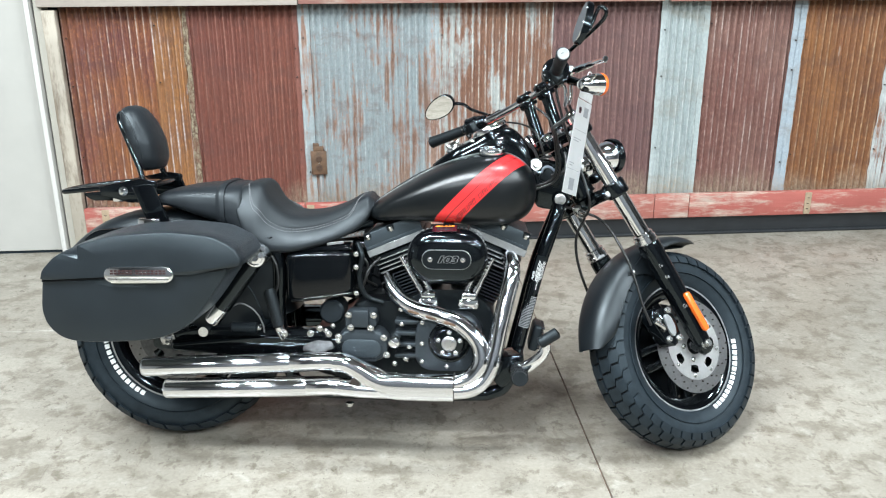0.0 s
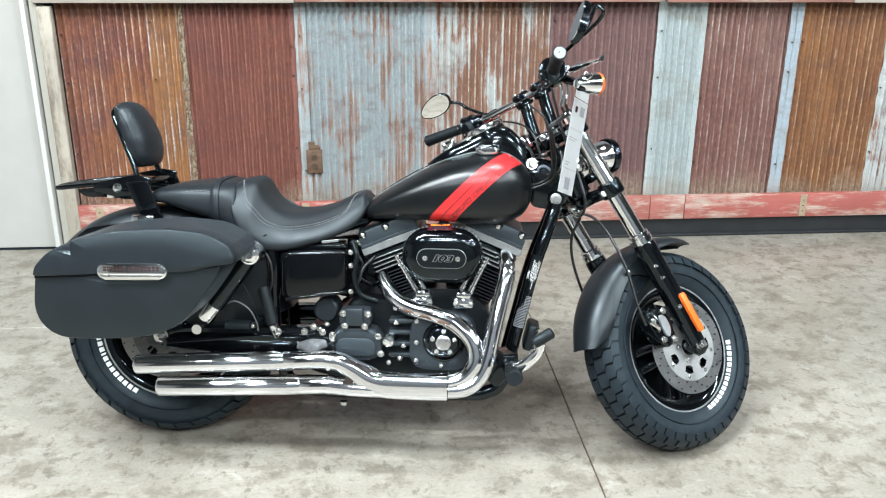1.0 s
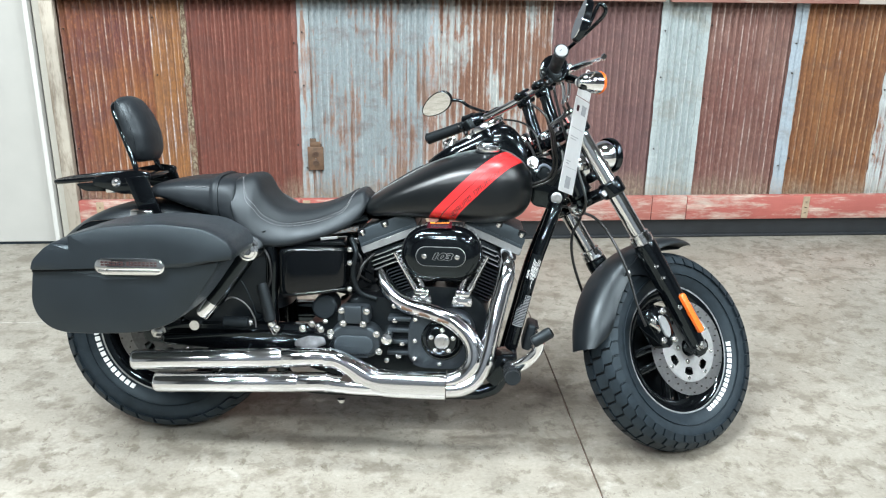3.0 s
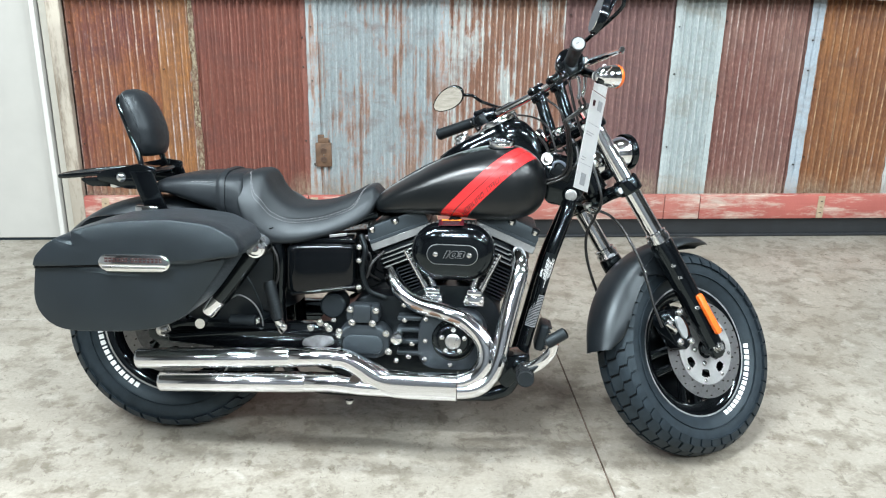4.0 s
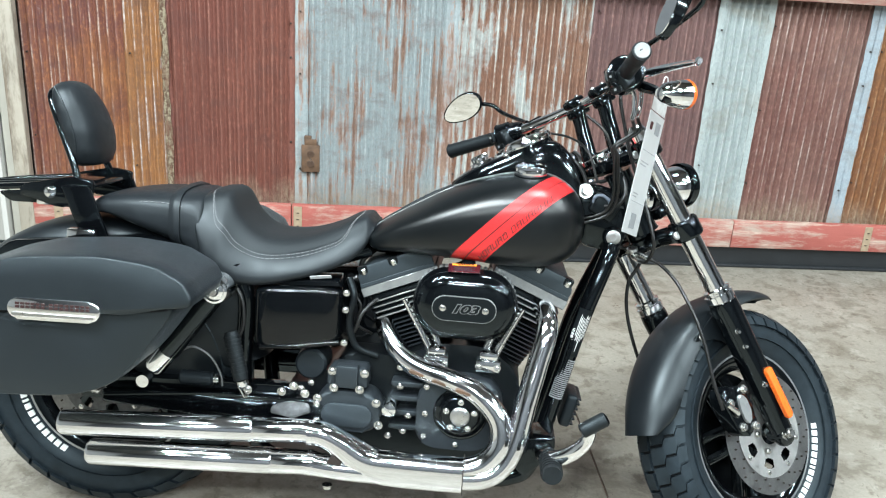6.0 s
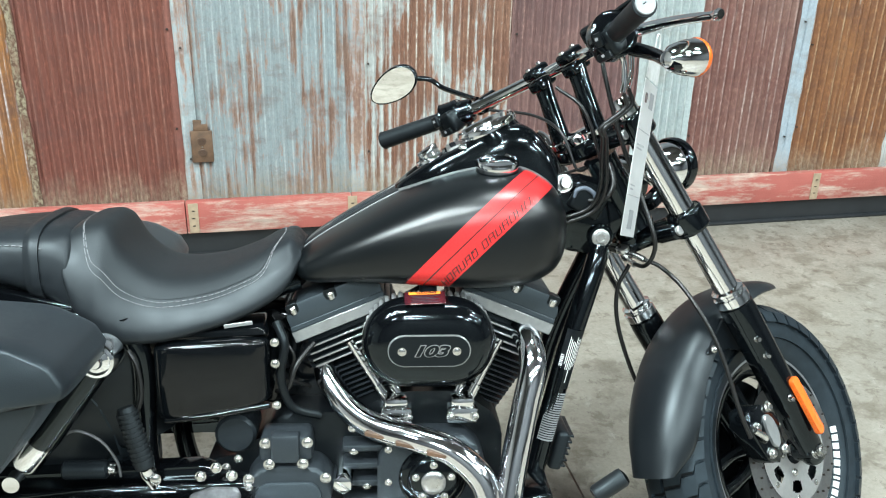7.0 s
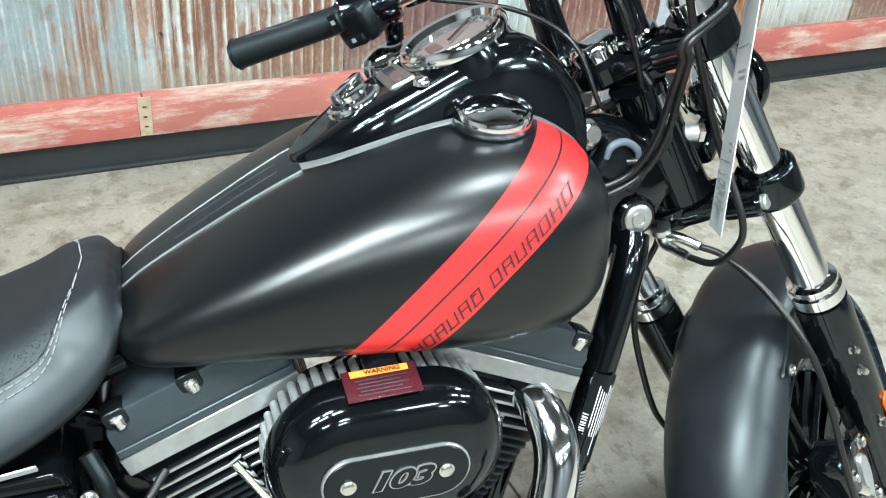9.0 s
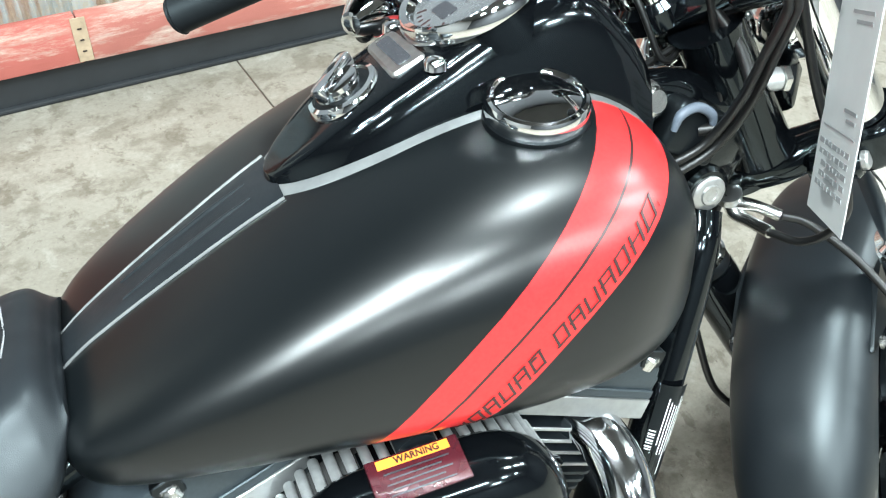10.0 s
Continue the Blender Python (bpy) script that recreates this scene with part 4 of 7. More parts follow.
def build_headlight():
    for side in (-1, 1):
        m = pose(0.122, side * 0.064, 0.060, 0, 0, -90) @ pose(0, 0, 0, -30 + 8, 0, 0) @ Matrix.Scale(0.88, 4)
        shell = lathe([(0, -0.075), (0.02, -0.072), (0.042, -0.052), (0.054, -0.025), (0.057, 0.005), (0.054, 0.012)], m, 40)
        lamp = fork_part("headlight", shell, CHROME, None, "round headlight with chrome bowl and black rim")
        fork_part("rim", lathe([(0.052, -0.004), (0.061, -0.004), (0.064, 0.004), (0.063, 0.018), (0.056, 0.022), (0.051, 0.016)], m, 40, close=True), GLOSS, lamp, "gloss black rim")
        fork_part("lens", lathe([(0, 0.024), (0.03, 0.022), (0.054, 0.014)], m, 40), DARKGLASS, lamp)
        fork_part("mount", box((0.06, 0.03, 0.03), (0.050, side * 0.05, 0.03), 0.008), GLOSS, lamp)


build_headlight()
BAR = [(-0.126, 0.396), (-0.062, 0.370), (-0.025, 0.358), (0.018, 0.350), (0.045, 0.346)]
BARY = [0.368, 0.250, 0.190, 0.120, 0.050]


def bar_at(y):
    s = abs(y)
    return Vector((lerp(BARY[::-1], [b[0] for b in BAR][::-1], s), y, lerp(BARY[::-1], [b[1] for b in BAR][::-1], s)))


def build_bars():
    pts = [bar_at(y) for y in BARY] + [bar_at(0.0)] + [bar_at(-y) for y in BARY[::-1]]
    bars = fork_part("handlebar", tube(pts, 0.0128, 18, 6), CHROME, None, "polished handlebar")
    for side in (-1, 1):
        y = side * 0.048
        riser = fork_part("riser", tube([(0.008, y, 0.205), (0.010, y, 0.222), (0.034, y, 0.30), (0.045, y, 0.336)], [0.024, 0.020, 0.018, 0.020], 18, 4), GLOSS, None, "gloss black riser")
        bm = box((0.054, 0.036, 0.024), (0.045, y, 0.333), 0.007, 3)
        box((0.054, 0.036, 0.022), (0.045, y, 0.358), 0.009, 3, bm=bm)
        fork_part("clamp", bm, GLOSS, riser)
        for dx in (-0.018, 0.018):
            fork_part("bolt", bolt((0.045 + dx, y, 0.368), 0.005, 0.005, (0, 0, 1)), ZINC, riser)
        fork_part("washer", rod((0.010, y, 0.205), (0.010, y, 0.218), 0.027, 20, bevel=0.002), CHROME, riser)
        # grip with flared ends
        a, b = bar_at(side * 0.245), bar_at(side * 0.372)
        d = (b - a).normalized()
        grip = fork_part("grip", tube([a, a + d * 0.006, a + d * 0.012, b - d * 0.012, b - d * 0.003, b], [0.0185, 0.0195, 0.0170, 0.0185, 0.0200, 0.0170], 20, 3), GRIPRUB, None, "black rubber grip")
        fork_part("grip_end", rod(b - d * 0.001, b + d * 0.003, 0.0165, 18, bevel=0.001), SILVER if side < 0 else GRIPRUB, grip)
        if side < 0:
            dots = bmesh.new()
            for k in (-1, 0, 1):
                rod(b + d * 0.003 + Vector((0.005 * k, 0, 0.002)), b + d * 0.0042 + Vector((0.005 * k, 0, 0.002)), 0.0013, 8, dots)
            fork_part("dot", dots, PLASTIC, grip)
        # switch housing: two shells, buttons
        c = bar_at(side * 0.216)
        hold = fork_part("switch_housing", tube([c - d * 0.034, c - d * 0.030, c - d * 0.004, c, c + d * 0.028, c + d * 0.032], [0.020, 0.024, 0.027, 0.041 if side < 0 else 0.031, 0.041 if side < 0 else 0.031, 0.032], 18, 2), GLOSS, None, "black switch housing")
        bm = box((0.044, 0.054, 0.046), c + d * 0.010 + Vector((-0.014, 0, -0.006)), 0.009, 3)
        fork_part("switch_box", bm, PLASTIC, hold, "black switch box")
        fork_part("housing_seam", tube([c - d * 0.002 + Vector((0.031 * math.cos(a), 0, 0.031 * math.sin(a))) for a in (radians(-60 + 30 * k) for k in range(6))], 0.0012, 6, 4), GLOSS, hold)
        for i, (dy, dz, w, h) in enumerate(((-0.006, 0.008, 0.016, 0.024), (0.020, 0.008, 0.016, 0.024), (0.010, -0.020, 0.030, 0.014))):
            fork_part("button", box((0.010, w, h), c + d * dy + Vector((-0.037, 0, dz)), 0.003, 2, (0, 8, 0)), PLASTIC, hold, "black rocker button")
            fork_part("button_mark", box((0.0006, 0.006, 0.005), c + d * dy + Vector((-0.0422, 0, dz + 0.003)), 0, 1, (0, 8, 0)), GREYPRINT, hold)
        for dz in (0.022, -0.020):
            fork_part("bolt", bolt(c - d * 0.024 + Vector((-0.012, 0, dz)), 0.004, 0.006, (-0.6, 0, dz)), PLASTIC, hold)
        # lever perch and lever, ahead of the grip
        p = bar_at(side * 0.176)
        fork_part("lever_perch", box((0.05, 0.040, 0.034), p + Vector((0.024, 0, -0.004)), 0.008, 3), GLOSS, hold)
        if side < 0:
            fork_part("brake_reservoir", box((0.050, 0.070, 0.040), p + Vector((0.030, 0.006, 0.020)), 0.010, 3), GLOSS, hold)
            for q in (0, 1):
                fork_part("cable_elbow", tube([c + Vector((0.006 + 0.024 * q, 0.004, -0.022)), c + Vector((0.010 + 0.026 * q, 0.004, -0.045)), c + Vector((0.0 + 0.022 * q, 0.014, -0.075)), c + Vector((-0.012 + 0.018 * q, 0.022, -0.092))], 0.0052, 12, 6), CHROME, hold, "chrome cable elbow")
            fork_part("block", box((0.022, 0.03, 0.022), p + Vector((0.05, -0.02, -0.004)), 0.004), ZINC, hold)
        if side < 0:
            lever = tube([p + Vector((0.036, 0, -0.008)), p + Vector((0.052, -0.05, -0.014)), Vector((0.012, -0.31, 0.333)), Vector((-0.050, -0.410, 0.326)), Vector((-0.063, -0.430, 0.325)), Vector((-0.068, -0.438, 0.325))], [0.011, 0.011, 0.0095, 0.0075, 0.0105, 0.0075], 14, 6, squash=0.75)
        else:
            lever = tube([p + Vector((0.040, 0, -0.006)), p + Vector((0.062, side * 0.04, -0.010)), p + Vector((0.066, side * 0.11, -0.018)), p + Vector((0.048, side * 0.185, -0.026)), p + Vector((0.046, side * 0.198, -0.026)), p + Vector((0.045, side * 0.206, -0.026))], [0.010, 0.010, 0.0085, 0.007, 0.0095, 0.007], 14, 6, squash=0.75)
        fork_part("lever", lever, CHROME, hold, "polished hand lever")
        # turn signal below the perch
        s = Vector((-0.062, -0.340, 0.286)) if side < 0 else Vector((-0.045, 0.235, 0.290))
        hold_at = p + Vector((0.004, side * 0.050, -0.030))
        stalk = fork_part("turn_signal", tube([hold_at, hold_at.lerp(s, 0.45) + Vector((0, 0, -0.004)), s + Vector((-0.030, 0, 0.004)), s + Vector((-0.012, 0, 0))], [0.013, 0.011, 0.012, 0.014], 14, 5), GLOSS, None, "chrome bullet turn signal with orange lens on a black stalk")
        body = lathe([(0, -0.040), (0.010, -0.038), (0.020, -0.022), (0.026, 0.005), (0.0275, 0.026), (0.026, 0.028)], Matrix.Translation(s) @ pose(0, 0, 0, 0, 24, 0) @ pose(0, 0, 0, 0, 0, -90) @ Matrix.Scale(1.12, 4), 28)
        fork_part("shell", body, CHROME, stalk)
        fork_part("lens", lathe([(0.0272, 0.023), (0.0285, 0.027), (0.027, 0.032), (0.015, 0.037), (0, 0.038)], Matrix.Translation(s) @ pose(0, 0, 0, 0, 24, 0) @ pose(0, 0, 0, 0, 0, -90) @ Matrix.Scale(1.12, 4), 28), ORANGE, stalk, "orange lens")
        # mirror
        top = Vector((-0.055, -0.420, 0.438)) if side < 0 else Vector((-0.034, 0.357, 0.482))
        along, face_way = (Vector((0.676, -0.351, 0.648)), Vector((-0.623, 0.198, 0.757))) if side < 0 else (Vector((0.818, -0.570, 0.072)), Vector((-0.824, -0.560, -0.084)))
        along = (along - face_way * along.dot(face_way)).normalized()
        back = top - face_way * 0.010
        if side < 0:
            bend = [p + Vector((0.012, -0.005, 0.012)), p + Vector((0.020, -0.030, 0.034)), top + Vector((0.062, -0.012, -0.020)), top + Vector((0.060, -0.022, 0.012)), back - face_way * 0.012 + along * -0.012, back + along * -0.02]
        else:
            bend = [p + Vector((0.012, 0.005, 0.012)), p + Vector((0.022, 0.030, 0.020)), top + Vector((0.066, -0.062, -0.062)), top + Vector((0.060, -0.040, -0.028)), back - face_way * 0.010 + along * 0.015, back]
        stem = fork_part("mirror", tube(bend, 0.0056, 10, 6), GLOSS, None, "black oval rear view mirror on a thin stem")
        face = Matrix.Translation(top) @ Matrix((along, face_way, along.cross(face_way))).transposed().to_4x4()
        oval = [(0.060 * math.cos(q), 0.034 * math.sin(q) * (1 + 0.20 * side * math.cos(q))) for q in (2 * math.pi * k / 36 for k in range(36))]
        fork_part("mirror_shell", slab(oval, -0.012, 0.006, 0.005, 3, m=face), GLOSS, stem)
        fork_part("mirror_glass", slab([(x * 0.92, z * 0.90) for x, z in oval], 0.004, 0.0075, m=face), MIRROR, stem, "mirror glass")


build_bars()


# -- tank --
TX = [0.612, 0.622, 0.650, 0.72, 0.80, 0.88, 0.96, 1.03, 1.08, 1.105, 1.118, 1.122]
TTOP = [0.733, 0.745, 0.768, 0.812, 0.857, 0.892, 0.912, 0.912, 0.887, 0.857, 0.829, 0.804]
TBOT = [0.718, 0.706, 0.700, 0.703, 0.701, 0.696, 0.693, 0.698, 0.715, 0.738, 0.765, 0.790]
TWID = [0.058, 0.096, 0.127, 0.156, 0.176, 0.188, 0.193, 0.187, 0.161, 0.121, 0.070, 0.015]
TMID, TUP, TLOW = 0.496, 2.81, 3.9


def tank_ring(x, n=48):
    top, bot, w = curve(TX, TTOP, x), curve(TX, TBOT, x), curve(TX, TWID, x)
    mid = bot + (top - bot) * TMID
    ring = []
    for k in range(n):
        a = 2 * math.pi * k / n
        c, s = math.cos(a), math.sin(a)
        e = 2 / TUP if s > 0 else 2 / TLOW
        y = w * math.copysign(abs(c) ** e, c)
        z = mid + (top - mid if s > 0 else mid - bot) * math.copysign(abs(s) ** e, s)
        ring.append(Vector((x, y, z)))
    return ring


def tank_side(x, z):
    """How far the tank's flank stands out at x, z."""
    top, bot, w = curve(TX, TTOP, x), curve(TX, TBOT, x), curve(TX, TWID, x)
    mid = bot + (top - bot) * TMID
    e, h = (TUP, top - mid) if z > mid else (TLOW, mid - bot)
    return w * max(0.0, 1 - min(1, abs(z - mid) / h) ** e) ** (1 / e)


def tank_top(x, y):
    top, bot, w = curve(TX, TTOP, x), curve(TX, TBOT, x), curve(TX, TWID, x)
    mid = bot + (top - bot) * TMID
    return mid + (top - mid) * max(0.0, 1 - min(1, abs(y) / w) ** TUP) ** (1 / TUP)


def build_tank():
    xs = sorted(set([round(0.612 + 0.51 * (k / 70), 4) for k in range(71)] + [0.6135, 0.616, 1.1135, 1.1165, 1.1195]))
    tank = part("fuel_tank", loops(bmesh.new(), [tank_ring(x) for x in xs]), TANK, bike, "satin black fuel tank with a red diagonal band", 60)
    # dark print along the band, as plain slanted hollow blocks
    bm = bmesh.new()

    def on_band(u, v):
        """A spot on the flank: u up the band, v across it from its forward edge."""
        z = 0.70 + u
        x = y = 0.0
        for _ in range(12):
            x = BAND[1] - 0.006 - 0.030 * v + u * BAND[2] + (0.19 - y) * BEND
            y = tank_side(x, z)
        return Vector((x, -y - 0.0006, z))

    def stroke(u0, v0, u1, v1, thick):
        """A thin flat bar between two spots of the band."""
        for k in range(4):
            f0, f1 = k / 4, (k + 1) / 4
            ends = [(u0 + (u1 - u0) * f, v0 + (v1 - v0) * f) for f in (f0, f1)]
            du, dv = (thick, 0.0) if abs(v1 - v0) > 0.5 else (0.0, thick / 0.030)
            vs = [bm.verts.new(on_band(u + du * a, v + dv * b)) for (u, v), a, b in ((ends[0], 0, 0), (ends[1], 0, 0), (ends[1], 1, 1), (ends[0], 1, 1))]
            bm.faces.new(vs)

    t = 0.012
    for i in range(15):
        if i == 6:
            stroke(t, 0.45, t + 0.004, 0.45, 0.0022)
            t += 0.0066
            continue
        slant = -0.016
        stroke(t, 0.0, t - slant * 0.8, 0.62, 0.0015)
        stroke(t + 0.0070, 0.0, t + 0.0070 - slant * 0.8, 0.62, 0.0015)
        stroke(t - (0.0 if i % 2 else slant * 0.4), 0.0 if i % 2 else 0.30, t + 0.0084 - (0.0 if i % 2 else slant * 0.4), 0.0 if i % 2 else 0.30, 0.0018)
        if i % 3:
            stroke(t - slant * 0.8, 0.57, t + 0.0084 - slant * 0.8, 0.57, 0.0018)
        t += 0.0112
    bmesh.ops.remove_doubles(bm, verts=bm.verts, dist=1e-6)
    bmesh.ops.solidify(bm, geom=list(bm.faces), thickness=0.0004)
    part("band_print", bm, DARKPRINT, tank, "dark print along the red band", 0)
    # console: gloss black teardrop along the crest with a bright edge
    HX, HZ = [0.80, 0.815, 0.86, 0.92, 1.00, 1.05, 1.10], [0.004, 0.010, 0.023, 0.036, 0.063, 0.068, 0.052]

    def console_half(x, grow):
        s = min(1.0, max(0.0, (x - 0.800 + grow) / 0.095))
        return (0.052 + 0.014 * min(1, max(0, (x - 0.80) / 0.2)) + grow) * math.sqrt(1 - (1 - s) ** 2) + 0.0008

    for name, mat, grow, lift in (("console_trim", SILVER, 0.009, 0.0022), ("console", GLOSS, 0.0, 0.0)):
        rings = []
        for k in range(57):
            f = k / 56
            x = 0.800 - grow + (1.100 - 0.800 + grow) * (f ** 1.5)
            w = console_half(x, grow)
            hump = lift if name == "console_trim" else float(curve(HX, HZ, max(0.80, x))) + 0.003
            ring = []
            for s in range(25):
                u = math.sin(math.pi / 2 * (-1 + 2 * s / 24))
                ring.append(Vector((x, w * u, tank_top(x, w * u) + hump * (1 - abs(u) ** 9) + (0.0 if name == "console_trim" else 0.0022))))
            low = [Vector((x, w * u, tank_top(x, w * u) - 0.010)) for u in (1, 0.5, 0, -0.5, -1)]
            rings.append(ring + low)
        part(name, loops(bmesh.new(), rings), mat, tank, "gloss black tank console" if name == "console" else "silver edge strip", 60)
    # strap from the console back to the seat, with bright edges and two raised ribs
    rings = []
    edge = {-1: [], 1: []}
    for k in range(25):
        x = 0.622 + (0.806 - 0.622) * k / 24
        w = 0.022 + 0.016 * k / 24
        rings.append([Vector((x, w * u, tank_top(x, w * u) + 0.003 * (1 - abs(u) ** 8))) for u in (-1, -0.9, -0.5, 0, 0.5, 0.9, 1)] + [Vector((x, w * u, tank_top(x, w * u) - 0.006)) for u in (1, 0, -1)])
        for s in (-1, 1):
            edge[s].append((x, s * (w + 0.0005), tank_top(x, w) + 0.0006))
    strap = part("tank_strap", loops(bmesh.new(), rings), LEATHER, tank, "dark strap along the tank crest")
    for s in (-1, 1):
        part("strap_edge", tube(edge[s][::3], 0.0014, 8, 4), SILVER, strap, "thin bright edge")
        part("strap_rib", tube([(x, s * 0.012, tank_top(x, 0.012) + 0.0028) for x in (0.68, 0.72, 0.76, 0.785)], [0.0012, 0.0024, 0.0024, 0.001], 8, 6), LEATHER, strap)
    # filler caps
    for side in (-1, 1):
        x, y = 0.984, side * 0.088
        z = tank_top(x, y)
        m = Matrix.Translation((x, y, z + 0.0015)) @ pose(0, 0, 0, -side * 12, -3, 0) @ pose(0, 0, 0, 90, 0, 0)
        part("cap_seat", lathe([(0.030, -0.006), (0.0392, -0.006), (0.0388, 0.0005), (0.037, 0.001)], m, 40), PLASTIC, tank, "black seal ring")
        cap = lathe([(0.030, -0.002), (0.037, 0.0), (0.038, 0.003), (0.038, 0.012), (0.0365, 0.0150), (0.034, 0.0160), (0.0322, 0.0152), (0.0312, 0.0140), (0.022, 0.0165), (0.011, 0.0180), (0, 0.0185)], m, 48)
        part("fuel_cap", cap, CHROME, tank, "chrome fuel cap")
    # gauge on the console, tilted to the rider
    m = Matrix.Translation((0.974, 0, 0.972)) @ pose(0, 0, 0, 0, -26, 0) @ pose(0, 0, 0, 90, 0, 0)
    part("gauge_pod", lathe([(0.062, -0.045), (0.060, -0.018), (0.054, 0.004), (0.0, 0.004)], m, 48), GLOSS, tank)
    part("gauge_bezel", lathe([(0.052, -0.004), (0.0585, 0.0), (0.0590, 0.008), (0.055, 0.014), (0.050, 0.0125), (0.047, 0.006)], m, 56, close=True), CHROME, tank, "chrome gauge bezel")
    part("gauge_dial", lathe([(0.0, 0.0052), (0.049, 0.0052)], m, 48), DIAL, tank, "silver gauge dial")
    ticks = bmesh.new()
    for k in range(25):
        a = radians(-30 + 240 * k / 24)
        r0 = 0.036 if k % 3 == 0 else 0.040
        slab([(r0 * math.cos(a) - 0.0006 * math.sin(a), r0 * math.sin(a) + 0.0006 * math.cos(a)), (0.044 * math.cos(a) - 0.0006 * math.sin(a), 0.044 * math.sin(a) + 0.0006 * math.cos(a)),
              (0.044 * math.cos(a) + 0.0006 * math.sin(a), 0.044 * math.sin(a) - 0.0006 * math.cos(a)), (r0 * math.cos(a) + 0.0006 * math.sin(a), r0 * math.sin(a) - 0.0006 * math.cos(a))], 0.0052, 0.0058, bm=ticks, m=m)
    part("gauge_tick", ticks, DARKPRINT, tank, smooth=0)["kind"] = "stuff"
    part("gauge_window", slab(rounded([(-0.012, -0.030), (0.012, -0.030), (0.012, -0.016), (-0.012, -0.016)], 0.002, 2), 0.0052, 0.0060, m=m @ pose(0, 0, 0, 0, 90, 0)), DARKGLASS, tank)
    needle = slab([(-0.0015, -0.008), (0.0015, -0.008), (0.0008, 0.040), (-0.0008, 0.040)], 0.0070, 0.0082, m=m @ pose(0, 0, 0, 0, 130, 0))
    part("gauge_needle", needle, DARKPRINT, tank)
    # ignition switch and badge on the console's slope
    m = Matrix.Translation((0.868, 0, tank_top(0.868, 0) + 0.029)) @ pose(0, 0, 0, 0, -28, 0) @ pose(0, 0, 0, 90, 0, 0)
    part("ignition_surround", lathe([(0.031, -0.008), (0.031, 0.0), (0.029, 0.004), (0.025, 0.005), (0.024, 0.002), (0, 0.002)], m, 40), CHROME, tank, "chrome ignition switch ring")
    part("ignition_well", lathe([(0.024, 0.0025), (0, 0.0025)], m, 32), PLASTIC, tank)
    bm = lathe([(0.018, 0.002), (0.0175, 0.012), (0.015, 0.014), (0, 0.014)], m, 32)
    slab(rounded([(-0.023, -0.006), (0.023, -0.006), (0.023, 0.006), (-0.023, 0.006)], 0.004, 3), 0.006, 0.021, 0.002, 2, bm=bm, m=m @ pose(0, 0, 0, 0, 38, 0))
    part("ignition_knob", bm, CHROME, tank, "chrome ignition knob")
    m2 = Matrix.Translation((0.910, 0, tank_top(0.910, 0) + 0.038)) @ pose(0, 0, 0, 0, -24, 0) @ pose(0, 0, 0, 90, 0, 0)
    part("indicator_plate", slab(rounded([(-0.013, -0.034), (0.013, -0.034), (0.015, 0.034), (-0.015, 0.034)], 0.006, 3), -0.010, 0.003, 0.002, 1, m=m2), STEEL, tank, "silver indicator plate")
    part("indicator_window", slab(rounded([(-0.006, -0.026), (0.006, -0.026), (0.006, 0.026), (-0.006, 0.026)], 0.002, 2), 0.0, 0.0042, m=m2), DARKGLASS, tank)
    for y in (-0.046, 0.046):
        part("console_screw", lathe([(0.009, -0.004), (0.0085, 0.002), (0.006, 0.0045), (0, 0.0055)], Matrix.Translation((0.925, y, tank_top(0.925, y) + 0.040)) @ pose(0, 0, 0, 90, 0, 0), 20), CHROME, tank, "chrome console screw")


build_tank()


# -- seat --
def seat_mesh(T, Bm, W, power=2.6, per=6, n=32, dish=0.0):
    tops = smooth_path([(x, 0, z) for x, z in T], per)
    lows = smooth_path([(x, 0, z) for x, z in Bm], per)
    k = len(tops)
    rings = []
    for i in range(k):
        w = lerp(range(len(W)), W, i * (len(W) - 1) / (k - 1))
        a, b = lows[i], tops[i]
        ring = []
        for j in range(n):
            q = 2 * math.pi * j / n
            c, s = math.cos(q), math.sin(q)
            e = 2 / power
            h = 0.5 + 0.5 * math.copysign(abs(s) ** e, s)
            y = w * math.copysign(abs(c) ** e, c) * (1.0 - 0.10 * h)
            p = a + (b - a) * h + Vector((0, y, 0))
            if s > 0:
                p.z -= dish * (1 - (y / w) ** 2)
            ring.append(p)
        rings.append(ring)
    return loops(bmesh.new(), rings)


def seat_profile(n):
    """Half the seat's section from the crest outwards: share of half width, share of height."""
    pts = smooth_path([(0, 1, 0), (0.40, 0.985, 0), (0.64, 0.90, 0), (0.80, 0.66, 0), (0.92, 0.44, 0), (0.995, 0.22, 0), (1.0, 0.08, 0), (0.96, 0.0, 0)], n)
    return [(p.x, p.y) for p in pts]


